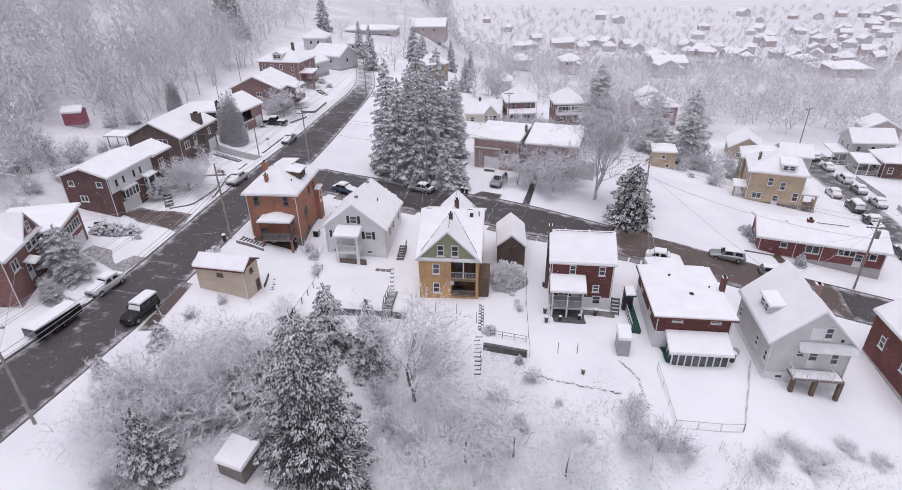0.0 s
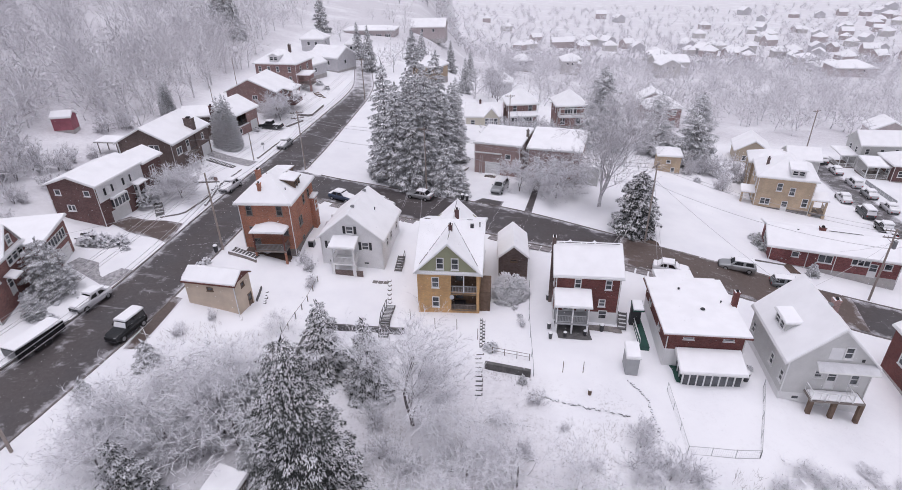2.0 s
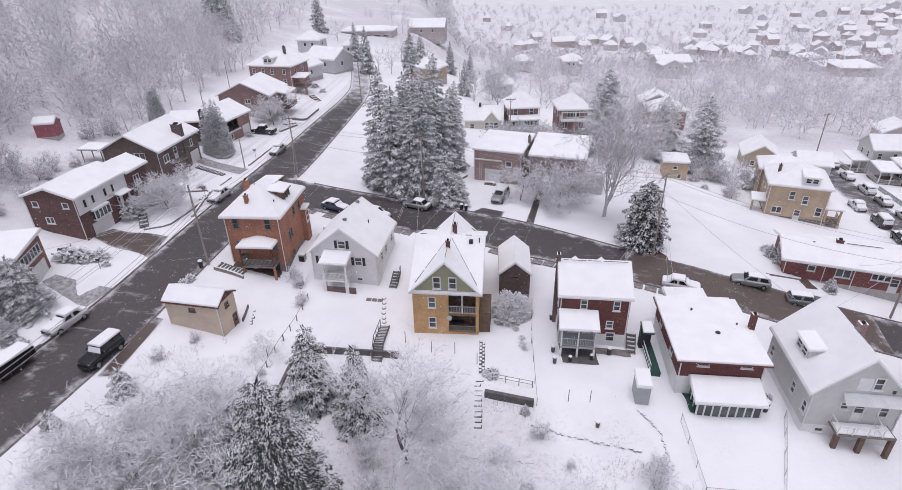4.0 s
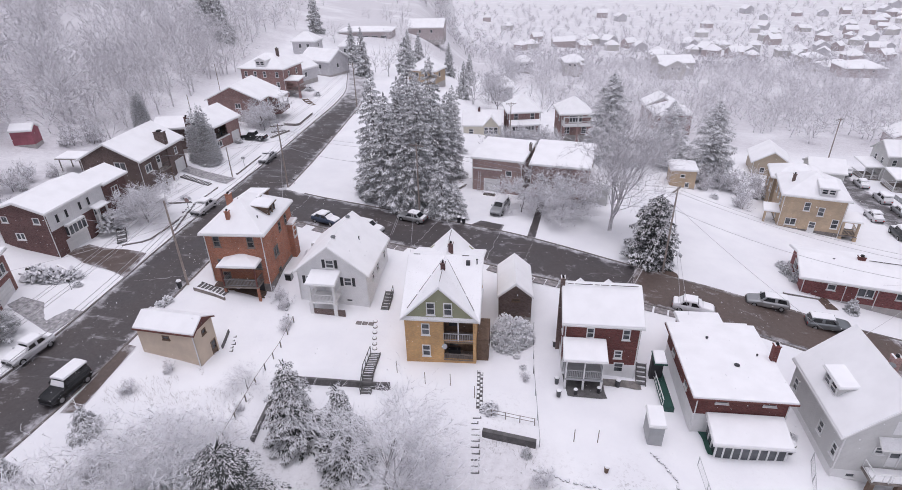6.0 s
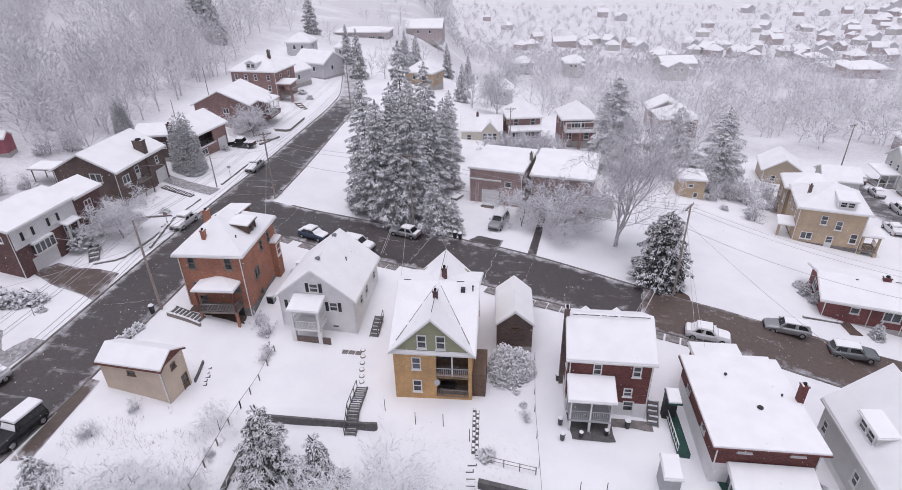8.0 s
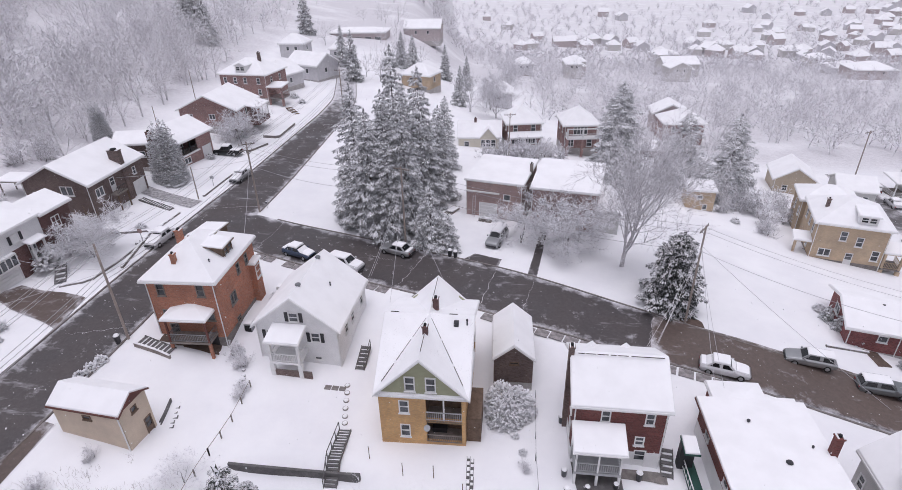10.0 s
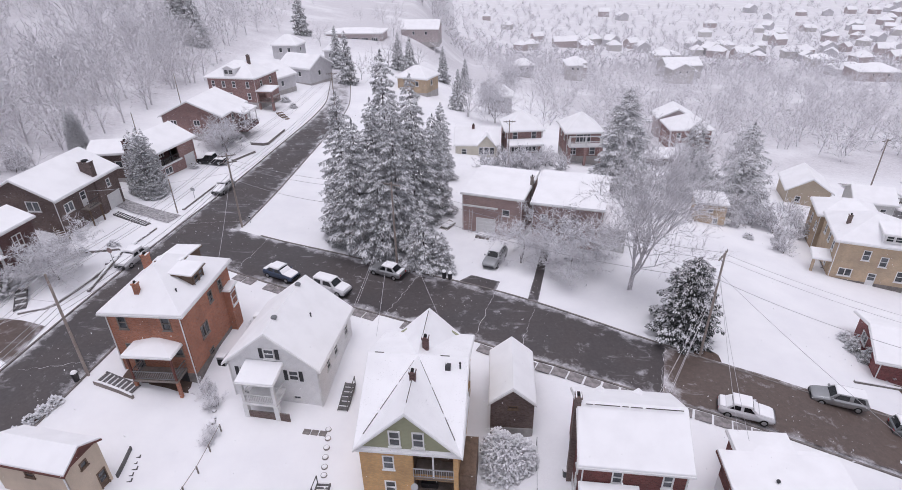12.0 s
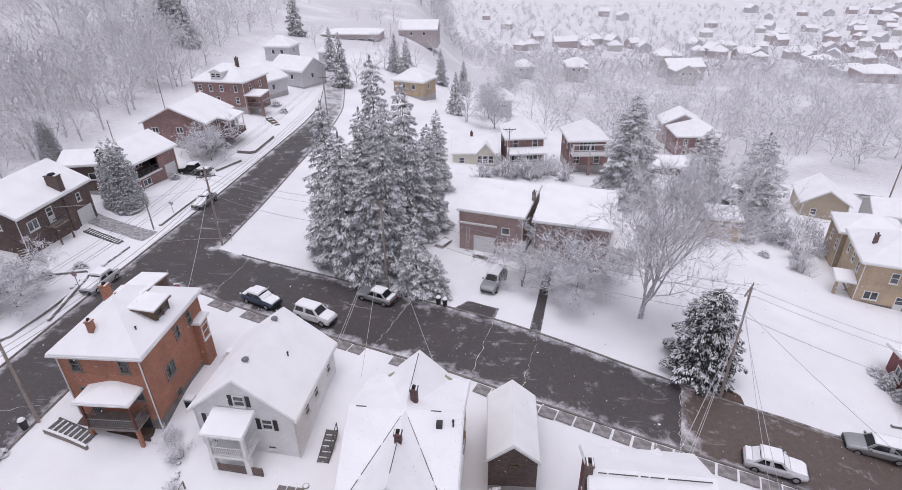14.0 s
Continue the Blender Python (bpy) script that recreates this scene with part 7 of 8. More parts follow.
posts_fence("rail_fence", "short wooden rail fence above the stone wall", [(4.4, 48.8), (8.1, 47.7)], 0.85, 1.3, M["grey_wood"], 2)
posts_fence("pool_fence", "low pale rail fence round the covered pool", [(20.9, 43.6), (20.1, 36.3), (26.1, 35.8), (30.4, 43.9)], 1.05, 2.4, M["fence_wire"], 2, 0.045, mesh=0.16)
posts_fence("lot_fence", "dark wooden rail fence behind the block building", [(22.5, 113.0), (27.4, 112.0)], 1.0, 1.6, M["wood"], 2, 0.1)
posts_fence("street_fence", "low white fence along the far pavement", [(83.0, 96.5), (86.2, 109.5)], 1.0, 1.6, M["white_paint"], 2, 0.07, M["grey_paint"])
posts_fence("street_fence", "low white fence along the far pavement", [(79.6, 84.0), (82.0, 92.0)], 1.0, 1.6, M["white_paint"], 2, 0.07, M["grey_paint"])

stair("garden_stair", "dark garden stair with handrails through the retaining wall", (-7.35, 52.6), (-7.2, 54.3), -2.1, -0.88, 1.0, M["dark_stone"], 1, cover=0.1)
stair("garden_stair", "dark shallow steps rising to the lawn", (-7.2, 54.33), (-6.9, 57.9), -0.85, float(height(-6.9, 57.9)) + 0.2, 1.0, M["dark_stone"], 1, steps=11, cover=0.1)
stair("entry_stair", "dark snowy stair down from the street to the brick house", (-24.9, 66.3), (-28.3, 67.4), float(height(-24.9, 66.3)) + 0.1, float(height(-28.3, 67.4)) + 0.25, 1.3, M["dark_stone"], False, steps=8)
low_wall("stair_parapet", [(-24.7, 65.5), (-28.5, 66.7)], 0.45, 0.22, "snow-capped parapet beside the entry stair", M["grey_wood"])
# Flat dark patch added in place of the dark sunken entry pit.
patch("entry_well", [(-26.6, 67.6), (-20.8, 66.9), (-20.7, 68.6), (-26.5, 69.2)], M["soil"], "flat dark patch standing for the sunken entry pit", rise=0.02, category="ground")
stair("side_stair", "dark steps beside the white house", (-6.6, 65.2), (-6.2, 67.8), float(height(-6.6, 65.2)) + 0.05, float(height(-6.2, 67.8)) + 0.5, 0.9, M["dark_stone"], -1, steps=6, cover=0.15)


def edged_steps(name, label, a, b, w, n, lift=0.06):
    """Earth steps held by dark timber edges: each tread lies full of snow, with a short return along one side."""
    yaw = math.degrees(math.atan2(b[1] - a[1], b[0] - a[0]))
    L = math.dist(a, b)
    ob = thing(name, pose(*a, 0, 0, 0, yaw), label, "steps")
    rs = random.Random(n)
    for k in range(n):
        u = L * k / n
        x, y = a[0] + (b[0] - a[0]) * k / n, a[1] + (b[1] - a[1]) * k / n
        z = float(height(x, y)) + lift
        d, e = rs.uniform(-0.07, 0.07), rs.uniform(0.0, 0.12)
        boxes_part("step_edge", [(u - 0.04, u + 0.04, -w / 2 + d + e, w / 2 + d, z - 0.2, z + 0.05)], M["dark_stone"], ob)
        boxes_part("step_return", [(u + 0.064, u + L / n * rs.uniform(0.3, 0.6), -w / 2 + d + e, -w / 2 + d + e + 0.09, z - 0.2, z + 0.035)], M["dark_stone"], ob)
    return ob


def stepping_path(name, label, a, b, w, n):
    """Two staggered columns of dark flagstones with snow lying on part of each."""
    yaw = math.degrees(math.atan2(b[1] - a[1], b[0] - a[0]))
    L = math.dist(a, b)
    ob = thing(name, pose(*a, 0, 0, 0, yaw), label, "path")
    rs = random.Random(n + 1)
    for k in range(n):
        for side in (-1, 1):
            u = L * (k + (0.5 if side > 0 else 0.0)) / n
            x, y = a[0] + (b[0] - a[0]) * u / L, a[1] + (b[1] - a[1]) * u / L
            z = float(height(x, y)) + 0.05
            v = side * w * 0.26 + rs.uniform(-0.02, 0.02)
            hw, hl = w * 0.25, L / n * 0.46
            f = boxes_part("flagstone", [(u - hl, u + hl, v - hw, v + hw, z - 0.12, z + 0.02)], M["dark_stone"], ob)
            boxes_part("flag_snow", [(u + hl * rs.uniform(-0.5, 0.1), u + hl * 0.95, v - hw * rs.uniform(0.5, 0.9), v + hw * rs.uniform(0.6, 0.95), z + 0.024, z + 0.06)], M["roof_snow"], f)
    return ob


edged_steps("garden_steps", "snow-filled garden steps with dark timber edges", (2.7, 43.0), (3.1, 49.2), 0.75, 10)
stepping_path("flagstone_path", "dark flagstone path patched with snow beside the yellow house", (3.4, 49.7), (3.75, 54.6), 0.56, 9)
patch("turf_strip", [(22.3, 47.4), (22.2, 44.7), (22.9, 44.5), (23.0, 47.2)], M["green_turf"], "strip of green turf beside the sun room", rise=0.05, category="turf")
stair("cellar_stair", "steps beside the red house", (18.9, 52.4), (19.5, 54.6), -1.6, -0.7, 0.9, M["dark_stone"], False)
stair("bank_stair", "steps up the bank to the ranch house", (-37.6, 96.9), (-42.8, 98.9), float(height(-37.6, 96.9)) + 0.1, float(height(-42.8, 98.9)) + 0.25, 0.8, M["dark_stone"], False, steps=14)
stair("bank_stair", "steps up the bank to the hilltop house", (-31.5, 148.5), (-34.4, 152.5), 1.5, 2.3, 1.2, M["wood"], False)
edged_steps("shed_steps", "snowy garden steps beside the cream shed", (-21.8, 58.0), (-22.3, 60.7), 0.6, 5, 0.02)
low_wall("shed_wall", [(-22.7, 58.2), (-22.85, 60.8)], 0.4, 0.12, "dark sloping wall beside the cream shed", M["dark_stone"], False)
stair("front_steps", "front steps between snowy shrubs", (-42.0, 77.4), (-43.6, 80.6), float(height(-42.0, 77.4)) + 0.1, float(height(-43.6, 80.6)) + 0.3, 1.1, M["dark_stone"], False)

stones = [(-7.5, 63.2), (-7.4, 62.3), (-7.35, 61.4), (-7.3, 60.5), (-7.2, 59.6), (-7.1, 58.8)]
for k, (x, y) in enumerate(stones):
    ob = thing("stepping_stone", pose(x, y, float(height(x, y)), 0, 0, 20 * k), "round stepping stone capped with snow", "stone", "stepping stones")
    bm = bmesh.new()
    tube(bm, (0, 0, -0.05), (0, 0, 0.13), 0.28, 0.26, 10)
    part("stone", bm, M["stone"], ob)
    bm = bmesh.new()
    tube(bm, (0, 0, 0.134), (0, 0, 0.2), 0.22, 0.16, 10)
    part("snow_cap", bm, M["roof_snow"], ob)
for x, y in ((-9.3, 63.0), (-8.6, 62.9), (-7.9, 62.8)):
    tagged(boxes_part("paving_slab", [(-0.3, 0.3, -0.25, 0.25, -0.05, 0.12)], M["stone"], None), "dark paving slab by the porch", "slab", "porch slabs").matrix_basis = pose(x, y, float(height(x, y)), 0, 0, -11)


# ---- street furniture ----
def utility_pole(x, y, h, yaw=0, arms=1, lamp=False, transformer=False, r=0.15, label="weathered wooden utility pole with crossarm"):
    z = float(height(x, y))
    ob = thing("utility_pole", pose(x, y, z, 0, 0, yaw), label, "pole", "utility poles")
    bm = bmesh.new()
    tube(bm, (0, 0, -1), (0, 0, h), r, r * 0.66, 10)
    part("pole", bm, M["pole_wood"], ob)
    for k in range(arms):
        zz = h - 0.35 - 0.9 * k
        bm = bmesh.new()
        bar(bm, (-1.1, 0.12, zz), (1.1, 0.12, zz), 0.1, 0.12)
        for s in (-1, 1):
            bar(bm, (s * 0.65, 0.12, zz - 0.03), (0, 0.08, zz - 0.6), 0.04)
        part("crossarm", bm, M["grey_wood"], ob)
        for sx in (-1.0, -0.55, 0.55, 1.0):
            bm = bmesh.new()
            tube(bm, (sx, 0.12, zz + 0.06), (sx, 0.12, zz + 0.24), 0.05, 0.03, 6)
            part("insulator", bm, M["concrete"], ob)
    if transformer:
        bm = bmesh.new()
        tube(bm, (0.38, 0, h - 2.6), (0.38, 0, h - 1.6), 0.24, 0.24, 12)
        tube(bm, (0.38, 0, h - 1.6), (0.38, 0, h - 1.5), 0.26, 0.1, 12)
        part("transformer", bm, M["steel"], ob, "grey transformer can")
    return z + h


utility_pole(-36.6, 36.2, 10.5, 15)
utility_pole(-29.6, 67.7, 10.7, 12, 0, label="weathered wooden utility pole beside the street")
utility_pole(-25.3, 97.6, 10.6, 20, 2)
utility_pole(-21.2, 150.0, 10.5, 8)
utility_pole(-35.4, 101.0, 5.2, 0, 0, r=0.11, label="short bare wooden pole at the roadside")
utility_pole(-3.4, 88.2, 11.0, -25, 1)
utility_pole(27.3, 71.2, 11.6, 48, 1, r=0.13)
utility_pole(53.9, 62.2, 10.3, -18, 2, transformer=True)
utility_pole(74.5, 74.0, 10.5, 20, 1, transformer=True)
utility_pole(83.0, 126.0, 12.0, 20, 1)
utility_pole(-47.8, 118.5, 8.0, 0, 0, r=0.1, label="thin pole at the edge of the wood")
utility_pole(-52.0, 145.0, 8.0, 0, 0, r=0.1, label="thin pole at the edge of the wood")
utility_pole(14.5, 129.0, 8.5, 0, 1, r=0.12)


def cable(a, b, sag=0.6, r=0.022, name="overhead_cable", label="overhead cable crusted with snow"):
    n = 14
    P = np.array([[a[i] + (b[i] - a[i]) * k / n - (sag * 4 * (k / n) * (1 - k / n) if i == 2 else 0) for i in range(3)] for k in range(n + 1)])
    side = np.array([-(b[1] - a[1]), b[0] - a[0], 0.0])
    side = side / np.linalg.norm(side) * r
    v = np.stack([P + side, P - side * 0.5 + [0, 0, r], P - side * 0.5 - [0, 0, r]], 1).reshape(-1, 3)
    f = np.array([(3 * k + i, 3 * k + (i + 1) % 3, 3 * k + 3 + (i + 1) % 3, 3 * k + 3 + i) for k in range(n) for i in range(3)])
    tagged(raw_part(name, v.tolist(), f.tolist(), M["cable"], None), label, "cable", "overhead cables")


def top(x, y, h, dx=0.0, dy=0.0):
    return (x + dx, y + dy, float(height(x, y)) + h)


line = [(-48.0, 4.0, 10.3), (-36.6, 36.2, 10.3), (-29.6, 67.7, 10.5), (-25.3, 97.6, 10.4), (-21.2, 150.0, 10.3)]
for a, b in zip(line, line[1:]):
    for off in (-1.0, -0.55, 0.55, 1.0):
        cable(top(*a, off), top(*b, off), 0.7)
    for dz in (2.6, 3.1, 3.6):
        cable(top(a[0], a[1], a[2] - dz, -0.2), top(b[0], b[1], b[2] - dz, -0.2), 0.9, 0.03)
row = [(-25.3, 97.6, 9.6), (-3.4, 88.2, 10.6), (27.3, 71.2, 11.2), (53.9, 62.2, 10.0), (74.5, 74.0, 10.2)]
for a, b in zip(row, row[1:]):
    for off in (-0.8, 0.8):
        cable(top(a[0], a[1], a[2], 0, off), top(b[0], b[1], b[2], 0, off), 0.9, 0.018)
    cable(top(a[0], a[1], a[2] - 2.4), top(b[0], b[1], b[2] - 2.4), 1.2, 0.024)
for a, b in (((-3.4, 88.2, 8.6), (-6.4, 74.6, 3.6)), ((-3.4, 88.2, 8.4), (-6.2, 75.2, 3.4)), ((-3.4, 88.2, 8.0), (-3.6, 69.0, 4.6)), ((-3.4, 88.2, 8.2), (3.0, 68.0, 4.8)), ((27.3, 71.2, 9.2), (19.6, 60.6, 4.6)), ((27.3, 71.2, 9.0), (19.2, 61.4, 4.4)),
             ((27.3, 71.2, 8.8), (19.6, 61.0, 4.0)), ((27.3, 71.2, 9.4), (24.0, 58.0, 4.6)), ((27.3, 71.2, 9.0), (24.6, 57.4, 4.4)), ((27.3, 71.2, 9.4), (36.5, 54.8, 6.0)), ((53.9, 62.2, 8.6), (40.0, 54.0, 6.5)), ((53.9, 62.2, 8.4), (52.0, 68.5, 3.2)), ((53.9, 62.2, 8.0), (57.0, 66.5, 3.2)),
             ((-29.6, 67.7, 8.0), (-46.0, 76.0, 4.4)), ((-29.6, 67.7, 7.8), (-47.0, 60.0, 4.4)), ((-25.3, 97.6, 8.0), (-44.5, 97.0, 4.0)), ((-25.3, 97.6, 8.2), (-20.0, 77.4, 7.0)), ((-36.6, 36.2, 8.0), (-48.0, 55.0, 4.2))):
    cable(top(*a), top(*b), 0.35, 0.02, "service_cable", "service cable to a house crusted with snow")


def sign(name, x, y, label, board, h=2.1, w=0.6, octagon=False, yaw=0):
    ob = thing(name, pose(x, y, float(height(x, y)), 0, 0, yaw), label, "sign")
    bm = bmesh.new()
    tube(bm, (0, 0, -0.4), (0, 0, h), 0.035, 0.035, 6)
    part("post", bm, M["steel"], ob)
    bm = bmesh.new()
    if octagon:
        tube(bm, (0, -0.05, h), (0, -0.025, h), w / 2, w / 2, 8)
    else:
        box(bm, -w / 2, w / 2, -0.05, -0.025, h - w * 0.35, h + w * 0.35)
    part("board", bm, board, ob)
    boxes_part("snow_cap", [(-w / 2 * 0.7, w / 2 * 0.7, -0.08, 0.03, h + w * 0.5 - 0.02, h + w * 0.5 + 0.06)], M["roof_snow"], ob)


sign("stop_sign", -25.0, 84.4, "red stop sign plastered with snow", M["red_paint"], 2.3, 0.75, True, 10)
sign("stop_sign", -36.6, 86.2, "round sign on a post at the roadside", M["pink_block"], 2.2, 0.7, True, -10)
sign("street_sign", -35.0, 106.2, "small sign on a post by the verge", M["grey_paint"], 1.5, 0.6)
sign("street_sign", -24.6, 99.0, "orange hydrant-height marker at the corner", M["dark_paint"], 0.9, 0.3)
sign("yard_sign", -41.6, 65.6, "small board on a post in the snow", M["dark_paint"], 1.3, 0.4)
sign("street_sign", 63.5, 57.0, "street sign on a post", M["tan_siding"], 2.4, 0.6)


def wheelie_bin(x, y, material, label, s=1.0, yaw=0):
    ob = thing("bin", pose(x, y, float(height(x, y)) + 0.06, 0, 0, yaw) @ Matrix.Scale(s, 4), label, "bin")
    bm = bmesh.new()
    tube(bm, (0, 0, 0), (0, 0, 0.95), 0.26, 0.33, 10)
    part("body", bm, material, ob)
    bm = bmesh.new()
    tube(bm, (0, 0, 0.955), (0, 0, 1.02), 0.36, 0.34, 10)
    part("lid", bm, material, ob)
    bm = bmesh.new()
    tube(bm, (0, 0, 1.025), (0, 0, 1.2), 0.34, 0.22, 10)
    part("snow_cap", bm, M["roof_snow"], ob)


wheelie_bin(-30.2, 67.0, M["dark_paint"], "dark dustbin heaped with snow at the kerb", 0.9)
wheelie_bin(2.4, 84.9, M["dark_paint"], "dark dustbin by the kerb", 0.9)
wheelie_bin(3.1, 84.6, M["dark_paint"], "dark dustbin with an open lid by the kerb", 0.85)
for x, y in ((11.6, 57.8), (10.9, 52.6), (10.8, 51.0)):
    wheelie_bin(x, y, M["graphite"], "dark bin capped with snow beside the red house", 0.7)
wheelie_bin(28.9, 44.6, M["dark_paint"], "dark round barbecue under snow by the sun room", 1.0)
wheelie_bin(13.2, 42.9, M["wood"], "snow-topped stump in the yard", 0.6)
wheelie_bin(12.4, 51.2, M["dark_paint"], "garden stool under snow on the patio", 0.6)
wheelie_bin(14.6, 51.4, M["dark_paint"], "planter under snow on the patio", 0.6)
wheelie_bin(16.6, 52.2, M["dark_paint"], "covered barbecue by the cellar door", 0.8)
for x, y in ((11.2, 45.9), (13.2, 45.8), (-1.6, 52.9), (0.8, 52.6), (3.0, 51.0), (-4.4, 54.6)):
    ob = thing("washing_post", pose(x, y, float(height(x, y))), "thin clothes-line post standing in the snow", "post", "clothes posts")
    bm = bmesh.new()
    tube(bm, (0, 0, -0.3), (0, 0, 1.5), 0.035, 0.03, 6)
    part("post", bm, M["wood"], ob)
    boxes_part("tip", [(-0.04, 0.04, -0.04, 0.04, 1.5, 1.56)], M["roof_snow"], ob)
ob = thing("air_conditioner", pose(-18.6, 70.4, 0.3, 0, 0, -8), "grey air-conditioning unit with a snow cap", "air conditioner")
boxes_part("casing", [(-0.4, 0.4, -0.35, 0.35, -0.4, 0.75)], M["steel"], ob)
boxes_part("grille", [(-0.33, 0.33, -0.375, -0.352, -0.2, 0.6)], M["dark"], ob)
boxes_part("snow_cap", [(-0.38, 0.38, -0.33, 0.33, 0.755, 0.88)], M["roof_snow"], ob)
ob = thing("satellite_dish", pose(-0.1, 55.7, 1.3, 0, 0, 0), "white satellite dish on the yellow wall", "dish")
bm = bmesh.new()
tube(bm, (0.4, -0.35, 0.0), (0.42, -0.42, 0.05), 0.1, 0.27, 12)
part("reflector", bm, M["grey_paint"], ob)
bm = bmesh.new()
bar(bm, (0.4, 0.4, -0.1), (0.4, -0.36, 0.0), 0.05)
part("arm", bm, M["steel"], ob)
ob = thing("lumber_pile", pose(2.9, 98.9, float(height(2.9, 98.9)), 0, 0, 55), "heap of boards and scrap under snow by the workshop", "lumber")
for k in range(5):
    bm = bmesh.new()
    bar(bm, (-1.2, 0.3 * k - 0.6, 0.12), (1.2, 0.25 * k - 0.5, 0.3 + 0.06 * k), 0.16, 0.08)
    part("board", bm, M["grey_wood"], ob)
boxes_part("snow_cap", [(-0.9, 0.9, -0.55, 0.45, 0.42, 0.55)], M["roof_snow"], ob)
ob = thing("lumber_pile", pose(7.6, 95.2, float(height(7.6, 95.2)), 0, 0, -20), "crates and boards under snow beside the garage door", "lumber")
for k in range(4):
    boxes_part("crate", [(0.5 * k - 1, 0.5 * k - 0.6, -0.3, 0.3, 0, 0.3 + 0.12 * (k % 3))], M["grey_wood"], ob)
boxes_part("snow_cap", [(-1.0, 0.9, -0.25, 0.25, 0.56, 0.66)], M["roof_snow"], ob)


# ---- vehicles ----
def loft(stations, soft=0.0):
    """A closed skin over rings of points."""
    bm = bmesh.new()
    rings = [[bm.verts.new(p) for p in s] for s in stations]
    n = len(rings[0])
    for a, b in zip(rings, rings[1:]):
        for k in range(n):
            bm.faces.new((a[k], a[(k + 1) % n], b[(k + 1) % n], b[k]))
    bm.faces.new(rings[0][::-1])
    bm.faces.new(rings[-1])
    bmesh.ops.recalc_face_normals(bm, faces=bm.faces)
    if soft:
        bmesh.ops.bevel(bm, geom=bm.edges[:], offset=soft, segments=2, affect="EDGES", profile=0.5, clamp_overlap=True)
    return bm


KINDS = {  # length, half width, bonnet height, boot height, roof height, cabin: windscreen foot, roof front, roof back, rear foot (shares of the length from the tail)
    "sedan": (4.45, 0.9, 0.86, 0.96, 1.44, 0.70, 0.54, 0.27, 0.13),
    "suv": (4.6, 0.94, 1.02, 1.08, 1.68, 0.72, 0.58, 0.10, 0.02),
    "wagon": (4.5, 0.92, 0.92, 0.98, 1.52, 0.70, 0.56, 0.10, 0.02),
    "jeep": (4.4, 0.92, 1.10, 1.12, 1.85, 0.66, 0.58, 0.05, 0.01),
    "pickup": (5.3, 0.95, 1.06, 1.00, 1.75, 0.70, 0.60, 0.40, 0.36),
}


